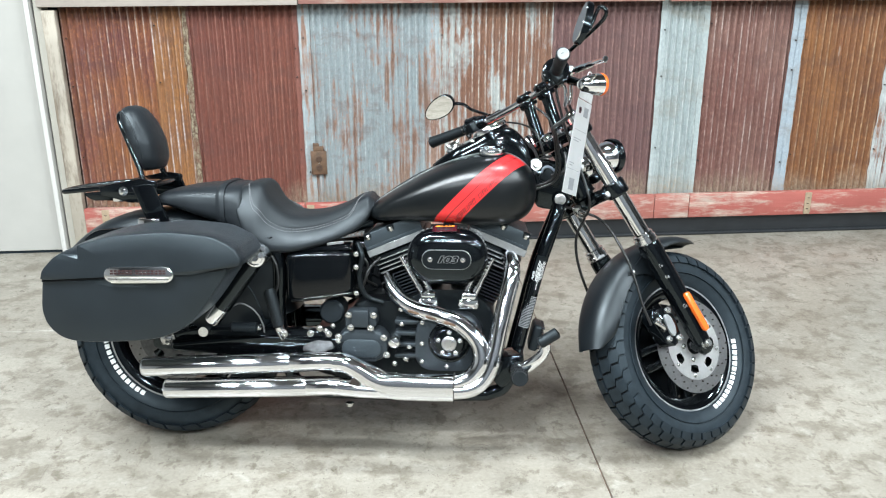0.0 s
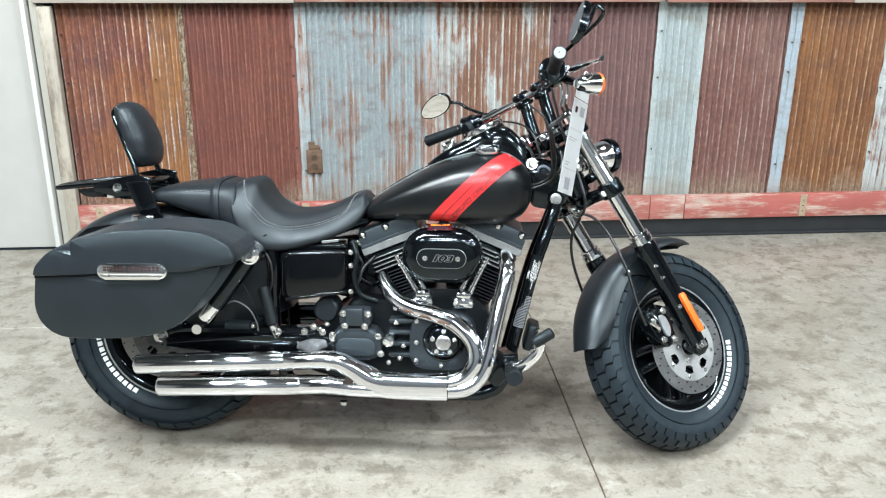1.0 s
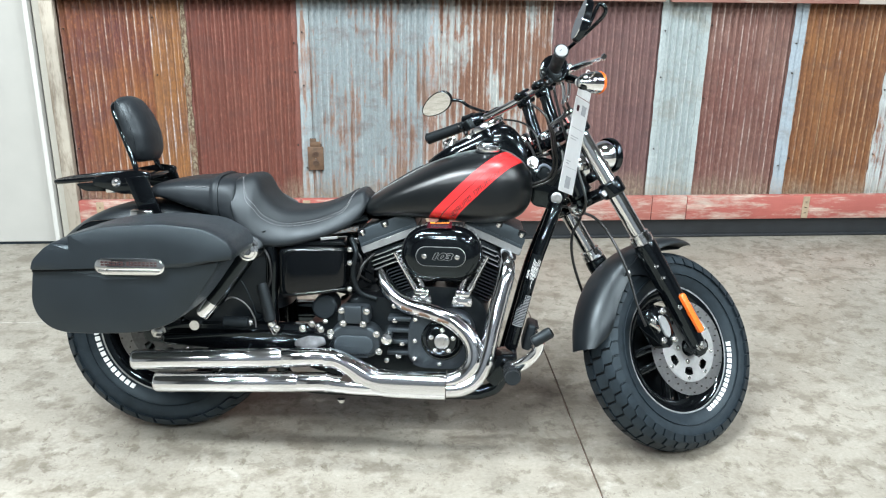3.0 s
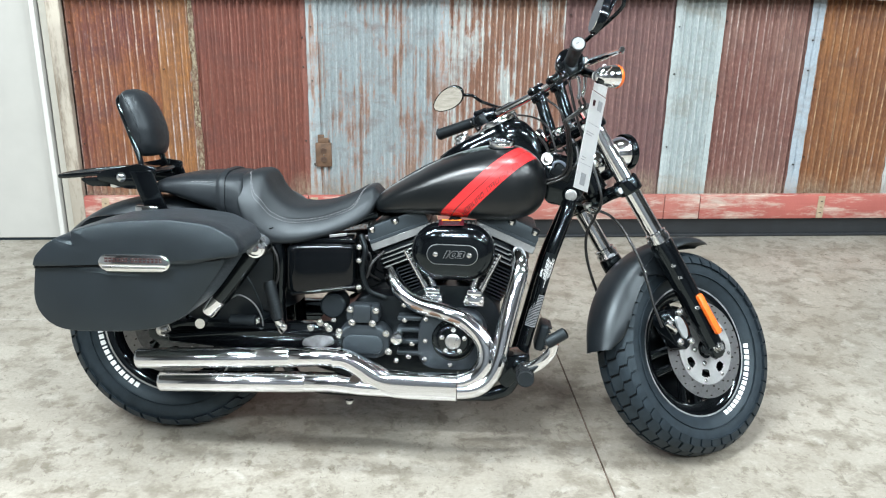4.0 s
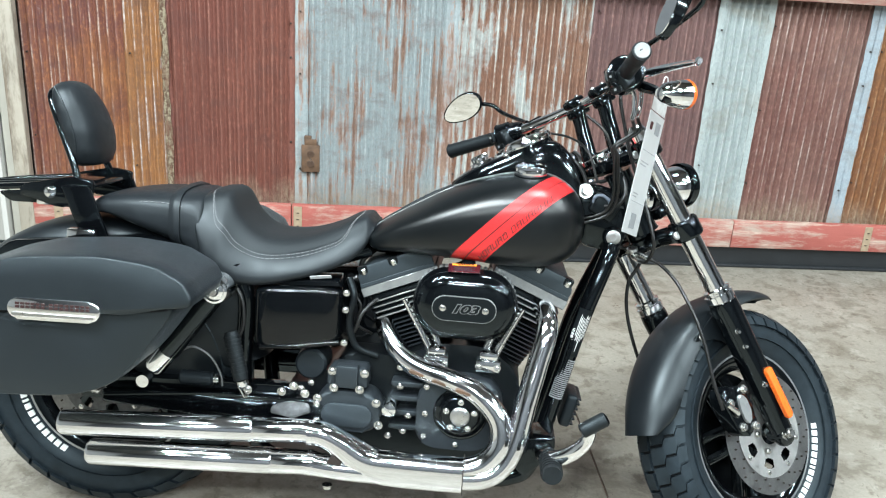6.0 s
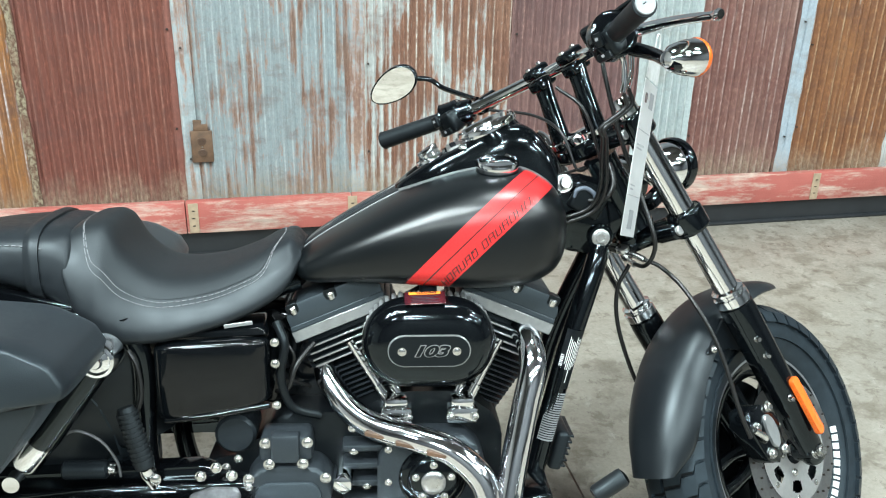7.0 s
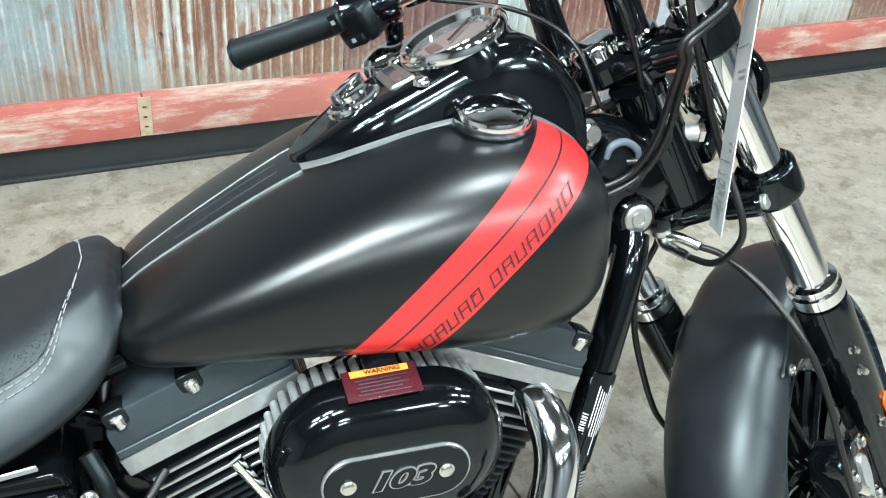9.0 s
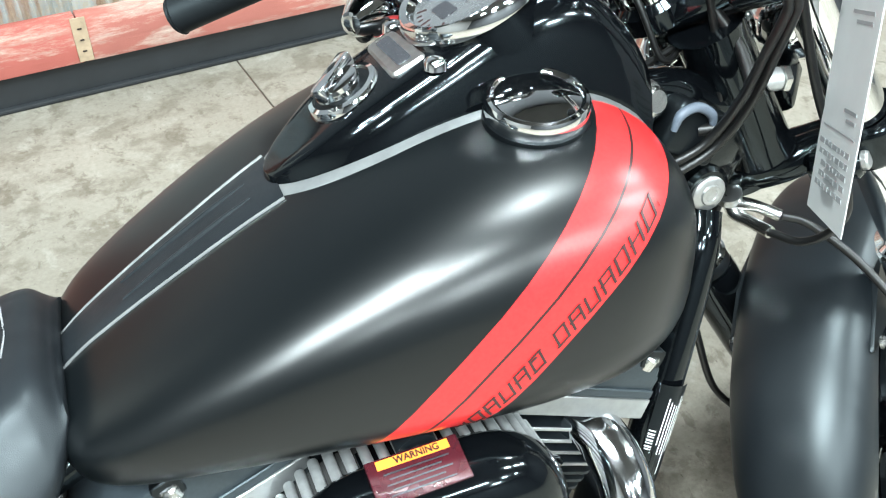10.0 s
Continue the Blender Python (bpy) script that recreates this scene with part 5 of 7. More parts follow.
def build_seat():
    T = [(0.208, 0.782), (0.220, 0.800), (0.252, 0.811), (0.287, 0.806), (0.320, 0.752), (0.371, 0.716), (0.456, 0.718), (0.532, 0.744), (0.575, 0.768), (0.606, 0.777), (0.624, 0.764)]
    Bm = [(0.212, 0.742), (0.218, 0.715), (0.237, 0.660), (0.270, 0.624), (0.315, 0.609), (0.390, 0.612), (0.479, 0.634), (0.545, 0.658), (0.590, 0.684), (0.616, 0.715), (0.629, 0.745)]
    W = [0.112, 0.135, 0.150, 0.160, 0.165, 0.165, 0.158, 0.142, 0.126, 0.108, 0.080]
    tops, lows = smooth_path([(x, 0, z) for x, z in T], 6), smooth_path([(x, 0, z) for x, z in Bm], 6)
    half = seat_profile(5)
    k = len(tops)

    def spot(i, u, h, lift=0.0):
        w = lerp(range(len(W)), W, i * (len(W) - 1) / (k - 1))
        e = max(0.0, 1 - min(i, k - 1 - i) / 3)
        h = h * (1 - 0.14 * e) + 0.05 * e
        p = lows[i] + (tops[i] - lows[i]) * h
        return Vector((p.x, w * u * (1 + lift * 6), p.z + lift))

    rings = []
    for i in range(k):
        ring = [spot(i, u, h) for u, h in half] + [spot(i, -u, h) for u, h in half[::-1]][:-1]
        rings.append(ring)
    seat = part("seat", loops(bmesh.new(), rings), LEATHER, bike, "black leather rider seat with grey stitching", 60)
    # the dark inset inside the seam, 1 mm proud
    us, hs = [q[0] for q in half[:-8]], [q[1] for q in half[:-8]]

    def reach(i):
        """How far out the inset goes: less and less towards its rounded ends."""
        e = max((17 - i) / 8, (i - 43) / 8, 0.0)
        return 0.79 * math.sqrt(max(0.0, 1 - e * e)) + 0.004

    use = list(range(9, 52))
    rows = [[spot(i, u, lerp(us, hs, abs(u)), 0.0012) for u in (reach(i) * (-1 + k / 10) for k in range(21))] for i in use]
    part("seat_inset", loops(bmesh.new(), rows, closed=False, caps=False), PERFORATED, seat, "dark perforated inset", 60)
    # two rows of stitches along the seam
    for out in (0.025, 0.065):
        bm = bmesh.new()
        line = [spot(i, s * (reach(i) + out), lerp(us, hs, reach(i) + out), 0.0007) for s, row in ((-1, use), (1, use[::-1])) for i in row]
        line = smooth_path(line + line[:1], 5)
        for q in range(0, len(line) - 3, 4):
            tube([line[q], line[q + 3]], 0.0006, 5, 1, bm)
        part("stitching", bm, STITCH, seat, "grey stitching")["kind"] = "stuff"
    T2 = [(-0.055, 0.752), (-0.040, 0.772), (0.0, 0.784), (0.07, 0.797), (0.19, 0.806), (0.222, 0.800), (0.232, 0.785)]
    B2 = [(-0.055, 0.742), (-0.040, 0.734), (0.0, 0.730), (0.07, 0.708), (0.18, 0.668), (0.228, 0.630), (0.238, 0.68)]
    W2 = [0.06, 0.10, 0.115, 0.13, 0.14, 0.142, 0.12]
    pad = part("pillion_pad", seat_mesh(T2, B2, W2, 3.4, 6, 40), LEATHER, bike, "black leather pillion pad", 60)
    line = smooth_path([(x, -0.9 * w * 0.98, z) for x, z, w in ((-0.03, 0.757, 0.105), (0.04, 0.772, 0.124), (0.10, 0.778, 0.134), (0.145, 0.778, 0.139), (0.19, 0.772, 0.142))], 10)
    bm = bmesh.new()
    for q in range(0, len(line) - 2, 3):
        tube([line[q], line[q + 2]], 0.0008, 5, 1, bm)
    part("stitching", bm, STITCH, pad, "grey stitching")["kind"] = "stuff"
    strap = seat_mesh([(0.150, 0.808), (0.163, 0.812), (0.176, 0.810)], [(0.157, 0.672), (0.170, 0.668), (0.183, 0.664)], [0.141, 0.145, 0.144], 3.4, 4, 40)
    part("seat_strap", strap, LEATHER, bike, "black leather seat strap", 60)


build_seat()


# -- rear: fender, rack, backrest, cases --
def build_rear():
    bm = bmesh.new()
    rings = []
    C = Vector((0, 0, 0.327))
    for k in range(41):
        a = radians(12 + (156 - 12) * k / 40)
        r0 = 0.390 + 0.060 * max(0.0, -math.cos(a)) ** 1.2
        prof = [(r0 - 0.060 * abs(u) ** 3, 0.108 * math.copysign(abs(u) ** 0.8, u)) for u in (-1 + 2 * s / 14 for s in range(15))]
        prof2 = [(r - 0.004, y * 0.96) for r, y in prof[::-1]]
        rings.append([C + Vector((r * math.cos(a), y, r * math.sin(a))) for r, y in prof + prof2])
    part("rear_fender", loops(bm, rings), SATIN, bike, "satin black rear fender", 50)
    for side in (-1, 1):
        strut = slab(rounded([(-0.28, 0.60), (-0.24, 0.66), (0.10, 0.70), (0.30, 0.66), (0.30, 0.60), (0.05, 0.63)], 0.03, 3), side * 0.108, side * 0.135, 0.006)
        part("fender_strut", strut, GLOSS, bike, "gloss black fender strut")
        # docking plate for the backrest
        plate = slab(rounded([(-0.108, 0.800), (-0.040, 0.806), (0.012, 0.675), (-0.052, 0.672)], 0.008, 3), side * 0.118, side * 0.128, 0.003)
        pl = part("side_plate", plate, GLOSS, bike, "gloss black backrest side plate")
        part("clamp_foot", box((0.07, 0.03, 0.035), (-0.055, side * 0.122, 0.685), 0.006), CHROME, pl)
    # upright bars behind the pad
    bar = tube([(-0.075, -0.10, 0.79), (-0.092, -0.085, 0.84), (-0.13, -0.075, 0.93), (-0.165, -0.05, 1.00), (-0.17, 0.0, 1.015), (-0.165, 0.05, 1.00), (-0.13, 0.075, 0.93), (-0.092, 0.085, 0.84), (-0.075, 0.10, 0.79)], 0.0085, 12, 6)
    back = part("backrest", bar, GLOSS, bike, "gloss black passenger backrest with a padded black cushion")
    T = [(-0.062, 0.842), (-0.052, 0.850), (-0.045, 0.880), (-0.052, 0.930), (-0.075, 0.985), (-0.105, 1.025), (-0.132, 1.038), (-0.146, 1.036)]
    Bk = [(-0.105, 0.838), (-0.118, 0.846), (-0.128, 0.876), (-0.142, 0.925), (-0.158, 0.972), (-0.168, 1.008), (-0.165, 1.024), (-0.159, 1.031)]
    part("backrest_pad", seat_mesh(T, Bk, [0.050, 0.075, 0.092, 0.098, 0.092, 0.075, 0.05, 0.03], 2.5, 5, 32), LEATHER, back, "black leather cushion", 60)
    pts = [(x + 0.004 - 0.046, -w * 0.93 - 0.001, z) for (x, z), w in zip(T[1:-2], [0.075, 0.092, 0.098, 0.092, 0.075])]
    part("piping", tube(pts, 0.0022, 8, 6), LEATHER, back)
    # luggage rack
    bm = bmesh.new()
    tube([(-0.08, -0.10, 0.800), (-0.20, -0.10, 0.790), (-0.32, -0.09, 0.776), (-0.348, -0.06, 0.773), (-0.352, 0.0, 0.773), (-0.348, 0.06, 0.773), (-0.32, 0.09, 0.776), (-0.20, 0.10, 0.790), (-0.08, 0.10, 0.800)], 0.0075, 10, 6, bm)
    rack = part("luggage_rack", bm, GLOSS, bike, "gloss black luggage rack")
    for y in (-0.05, 0.0, 0.05):
        part("rack_rail", rod((-0.08, y, 0.800), (-0.35, y, 0.774), 0.005, 8), GLOSS, rack)
    part("rack_bracket", slab(rounded([(-0.27, 0.772), (-0.10, 0.792), (-0.09, 0.745), (-0.16, 0.752), (-0.24, 0.750)], 0.01, 3), -0.105, -0.097, 0.002), GLOSS, rack)
    for s in (-1, 1):
        gus = part("rack_gusset", slab(rounded([(-0.215, 0.772), (-0.205, 0.796), (-0.085, 0.822), (-0.030, 0.815), (-0.040, 0.770), (-0.110, 0.745)], 0.012, 3), s * 0.104, s * 0.118, 0.004, 2), GLOSS, rack, "gloss black rack bracket")
        part("bolt", bolt((-0.135, s * 0.118, 0.782), 0.011, 0.010, (0, s, 0), n=12), CHROME, gus, "chrome bolt")
    part("rack_cross", box((0.10, 0.20, 0.014), (-0.09, 0, 0.800), 0.005), GLOSS, rack)
    part("rack_clip", box((0.035, 0.012, 0.03), (-0.155, -0.108, 0.764), 0.004), CHROME, rack)


build_rear()


def closed_curve(outline, per=5, cut=0.2):
    """A smooth closed outline through the points, with its corners kept tight."""
    n = len(outline)
    out = []
    for i in range(n):
        p, q, r = (Vector(outline[(i + k) % n]) for k in (-1, 0, 1))
        a, b = q + (p - q) * cut, q + (r - q) * cut
        for k in range(per + 1):
            t = k / per
            out.append((1 - t) ** 2 * a + 2 * t * (1 - t) * q + t * t * b)
    return out


def pillow(outline, y0, y1, r, side, spine, seg=9, flat=0.012):
    """A box with the outline's shape whose outer face rounds over by r towards a level spine (x0, x1, z)."""
    n = len(outline)
    ways = []
    for p in outline:
        way = Vector((min(max(p.x, spine[0]), spine[1]), spine[2])) - p
        ways.append(way * min(1.0, 1.0 / max(way.length, 1e-6)) if way.length > 0.08 else way / 0.08)
    steps = [(flat * (1 - math.sin(a)), y0 + side * flat * (1 - math.cos(a))) for a in (math.pi / 2 * k / 3 for k in range(4))]
    steps += [(r * (1 - math.cos(a)), y1 - side * r * 0.8 * (1 - math.sin(a))) for a in (math.pi / 2 * k / seg for k in range(seg + 1))]
    rings = [[Vector((p.x + q.x * inset, y, p.y + q.y * inset)) for p, q in zip(outline, ways)] for inset, y in steps]
    mid = Vector(((spine[0] + spine[1]) / 2, 0, spine[2]))
    for f, lift in ((0.6, 0.003), (0.25, 0.005)):
        rings.append([Vector((mid.x + (p.x - mid.x) * f, y1 + side * lift, mid.z + (p.z - mid.z) * f)) for p in rings[len(steps) - 1]])
    return loops(bmesh.new(), rings)


def build_case(side):
    lid = [(-0.254, 0.567), (-0.246, 0.600), (-0.208, 0.640), (-0.125, 0.680), (-0.04, 0.703), (0.117, 0.717), (0.235, 0.707), (0.300, 0.674), (0.318, 0.642), (0.315, 0.620)]
    body = [(-0.253, 0.545), (-0.250, 0.572), (-0.244, 0.580), (-0.20, 0.583), (0.22, 0.615), (0.268, 0.619), (0.276, 0.612), (0.262, 0.585), (0.228, 0.535), (0.190, 0.482), (0.145, 0.436), (0.055, 0.400), (-0.150, 0.390), (-0.205, 0.402), (-0.243, 0.435), (-0.259, 0.480)]
    y0, y1 = side * 0.235, side * 0.425
    case = part("side_case", pillow(closed_curve(body, 7, 0.45), y0, y1, 0.045, side, (-0.13, 0.13, 0.55)), VINYL, bike, "black hard side case with chrome badge", 70)
    part("lid", pillow(closed_curve(lid, 5, 0.25), y0 - side * 0.004, y1 + side * 0.013, 0.060, side, (-0.13, 0.17, 0.592)), VINYL, case, "matte black lid", 70)
    seam = tube([(-0.252, y1 - side * 0.012, 0.566), (-0.2, y1 + side * 0.004, 0.571), (0.2, y1 + side * 0.004, 0.604), (0.27, y1 - side * 0.012, 0.612), (0.29, y1 - side * 0.06, 0.614), (0.29, y0, 0.614)], 0.003, 8, 6)
    # Dark bead that draws the shadow line below the lid's lip.
    part("seam_shade", seam, GROOVESHADE, case, "dark bead as the shade in the seam under the lid")
    part("badge", slab(stadium(0.032, 0.594, 0.097, 0.0225, 10, 1.2), y1 + side * 0.002, y1 + side * 0.020, 0.005, 3), CHROME, case, "chrome badge")
    part("badge_line", slab(stadium(0.032, 0.583, 0.086, 0.004, 6, 1.2), y1 + side * 0.018, y1 + side * 0.0215, 0.001, 1), STEEL, case)
    bars = bmesh.new()
    x = -0.045
    for i in range(15):
        w = 0.0025 if i == 6 else 0.0075
        for lo, hi in ((0.0, 0.42), (0.6, 1.0)) if i != 6 else ((0.4, 0.6),):
            box((w, 0.002, 0.012 * (hi - lo)), (x + w / 2, y1 + side * 0.0205, 0.596 + 0.012 * (lo + hi) / 2 + (x - 0.03) * 0.02), 0, bm=bars)
        x += w + 0.0033
    part("badge_print", bars, DARKPRINT, case, "dark raised print", 0)


build_case(-1)
build_case(1)


# -- engine --
def build_engine():
    engine = part("crankcase", slab(rounded([(0.44, 0.26), (0.44, 0.365), (0.53, 0.385), (0.58, 0.46), (0.72, 0.46), (0.80, 0.50), (0.92, 0.50), (1.00, 0.44), (1.00, 0.26), (0.93, 0.20), (0.55, 0.20)], 0.03, 4), -0.13, 0.14, 0.012), PLASTIC, bike, "black V-twin crankcase")
    # cam cover with round badge
    part("cam_cover", slab(rounded([(0.765, 0.285), (0.765, 0.40), (0.80, 0.435), (0.93, 0.435), (0.965, 0.39), (0.955, 0.29), (0.91, 0.262), (0.80, 0.262)], 0.025, 4), -0.185, -0.12, 0.010, 3), CASE, engine)
    m = Matrix.Translation((0.867, 0, 0.352))
    part("timer_cover", lathe([(0, -0.202), (0.040, -0.202), (0.045, -0.199), (0.048, -0.194), (0.056, -0.192), (0.062, -0.188), (0.066, -0.180)], m, 48), GLOSS, engine)
    part("round_badge", lathe([(0, -0.2095), (0.012, -0.2095), (0.019, -0.2085), (0.0225, -0.206), (0.0225, -0.200)], m, 40), STEEL, engine, "round brushed steel badge")
    bolts(engine, [(0.867 + 0.034 * math.cos(2 * math.pi * (k + 0.25) / 5), -0.202, 0.352 + 0.034 * math.sin(2 * math.pi * (k + 0.25) / 5)) for k in range(5)], 0.0052, 0.007)
    bolts(engine, [(x, -0.185, z) for x, z in ((0.785, 0.41), (0.785, 0.345), (0.785, 0.29), (0.945, 0.40), (0.945, 0.30), (0.86, 0.276))], 0.005, 0.006)
    # gearbox side cover
    part("gearbox_cover", slab(rounded([(0.520, 0.345), (0.550, 0.385), (0.660, 0.385), (0.690, 0.345), (0.665, 0.290), (0.545, 0.290)], 0.02, 4), -0.200, -0.12, 0.010, 3), CASE, engine, "black gearbox cover")
    part("gearbox_panel", slab(stadium(0.605, 0.330, 0.060, 0.028, 8), -0.207, -0.198, 0.004, 2), GREYCAST, engine)
    part("gearbox_top", slab(rounded([(0.552, 0.392), (0.555, 0.440), (0.645, 0.440), (0.650, 0.392)], 0.012, 3), -0.190, -0.12, 0.008), CASE, engine)
    part("gearbox_boss", box((0.052, 0.03, 0.055), (0.600, -0.185, 0.420), 0.006), CASE, engine)
    bolts(engine, [(x, -0.200 if z < 0.4 else -0.190, z) for x, z in ((0.535, 0.365), (0.672, 0.365), (0.535, 0.308), (0.680, 0.312), (0.565, 0.430), (0.640, 0.430), (0.572, 0.394), (0.632, 0.394))], 0.0075, 0.008)
    bolts(engine, [(x, -0.165, z) for x, z in ((0.722, 0.40), (0.745, 0.33), (0.735, 0.29), (0.70, 0.275), (0.500, 0.352), (0.490, 0.372), (0.512, 0.388), (0.72, 0.445))], 0.006, 0.008)
    part("oil_cap", lathe([(0, -0.205), (0.010, -0.205), (0.016, -0.203), (0.019, -0.198), (0.020, -0.188), (0.020, -0.13)], Matrix.Translation((0.702, 0, 0.350)), 28), CHROME, engine, "chrome filler plug")
    part("oil_cap_slot", box((0.026, 0.004, 0.004), (0.702, -0.205, 0.350), 0.001, 1, (0, 35, 0)), STEEL, engine)
    # middle ribs and pipes between gearbox and cams
    for z in (0.30, 0.335, 0.37, 0.405):
        part("case_rib", box((0.075, 0.05, 0.014), (0.738, -0.145, z), 0.005), CASE, engine)
    # two finned barrels in a V
    for lean, bx, bz in ((22.5, 0.8185, 0.348), (-22.5, 0.885, 0.359)):
        m = pose(bx, 0, bz, 0, -lean, 0)
        jug = part("cylinder", tube([m @ Vector((0, 0, 0.08)), m @ Vector((0, 0, 0.27))], 0.060, 28, 1), POWDER, bike, "black finned cylinder")
        shape = rounded([(-0.082, -0.098), (0.082, -0.098), (0.090, -0.08), (0.090, 0.08), (0.082, 0.098), (-0.082, 0.098), (-0.090, 0.08), (-0.090, -0.08)], 0.02, 3)
        flat = Matrix(((1, 0, 0, 0), (0, 0, 1, 0), (0, 1, 0, 0), (0, 0, 0, 1)))
        for k in range(12):
            h = 0.104 + 0.0108 * k
            g = 0.80 + 0.018 * k
            part("fin", slab([(x * g, y * g) for x, y in shape], h, h + 0.0034, m=m @ flat), POWDER, jug)
        head = part("cylinder_head", box((0.16, 0.17, 0.06), m @ Vector((0, 0, 0.265)), 0.008, 2, (0, -lean, 0)), POWDER, bike, "black cylinder head with bright fin edges")
        for k in range(4):
            h = 0.240 + 0.0130 * k
            part("head_fin", slab([(x * 1.03, y * 1.07) for x, y in shape], h, h + 0.0045, m=m @ flat), POWDER, head)
            part("fin_edge", box((0.160, 0.002, 0.0034), m @ Vector((0, -0.1052, h + 0.00225)), 0.0005, 1, (0, -lean, 0)), ALLOY, head, "machined fin edge")
        rocker = part("rocker_cover", box((0.188, 0.222, 0.024), m @ Vector((0, 0, 0.311)), 0.003, 2, (0, -lean, 0)), GREYCAST, bike, "dark grey rocker cover with machined rim")
        part("rim", box((0.186, 0.003, 0.021), m @ Vector((0, -0.1108, 0.311)), 0.001, 1, (0, -lean, 0)), SILVER, rocker, "machined rim")
        top = slab(rounded([(-0.092, 0.322), (0.092, 0.322), (0.091, 0.350), (0.072, 0.371), (-0.072, 0.371), (-0.091, 0.352)], 0.006, 2), -0.110, 0.110, 0.0035, 2, m=m)
        part("upper_cover", top, GREYCAST, rocker)
        for x in (-0.074, 0.001) if lean > 0 else (0.074, -0.001):
            part("bolt_pocket", slab(rounded([(x - 0.011, 0.354), (x + 0.011, 0.354), (x + 0.012, 0.373), (x - 0.012, 0.373)], 0.005, 2), -0.1112, -0.085, 0.001, 1, m=m), PLASTIC, rocker)
            part("bolt", rod(m @ Vector((x, -0.104, 0.352)), m @ Vector((x, -0.108, 0.3675)), 0.0085, 16, bevel=0.002), ZINC, rocker)
        part("cover_step", slab(rounded([(-0.0915, 0.3225), (0.0915, 0.3225), (0.0915, 0.3315), (-0.0915, 0.3315)], 0.002, 2), -0.1125, 0.1125, 0.001, 1, m=m), GREYCAST, rocker)
        # pushrod tubes
        g = 1 if lean > 0 else -1
        for q in (0, 1):
            foot = Vector((0.860 - g * (0.044 + 0.026 * q), -0.120 - 0.004 * q, 0.468))
            up = Vector((0.854 - g * (0.105 + 0.034 * q), -0.116 - 0.006 * q, 0.598))
            part("pushrod_tube", tube([foot, foot.lerp(up, 0.33), foot.lerp(up, 0.34), up], [0.010, 0.010, 0.0075, 0.0075], 14, 1), CHROME, jug, "chrome pushrod tube")
    for x in (0.800, 0.922):
        bm = box((0.058, 0.05, 0.030), (x, -0.135, 0.462), 0.005)
        box((0.044, 0.045, 0.022), (x, -0.135, 0.485), 0.006, bm=bm)
        block = part("tappet_block", bm, CHROME, engine, "chrome tappet block")
        for dx in (-0.022, 0.022):
            part("bolt", bolt((x + dx, -0.16, 0.462), 0.006, 0.007), ZINC, block)


build_engine()


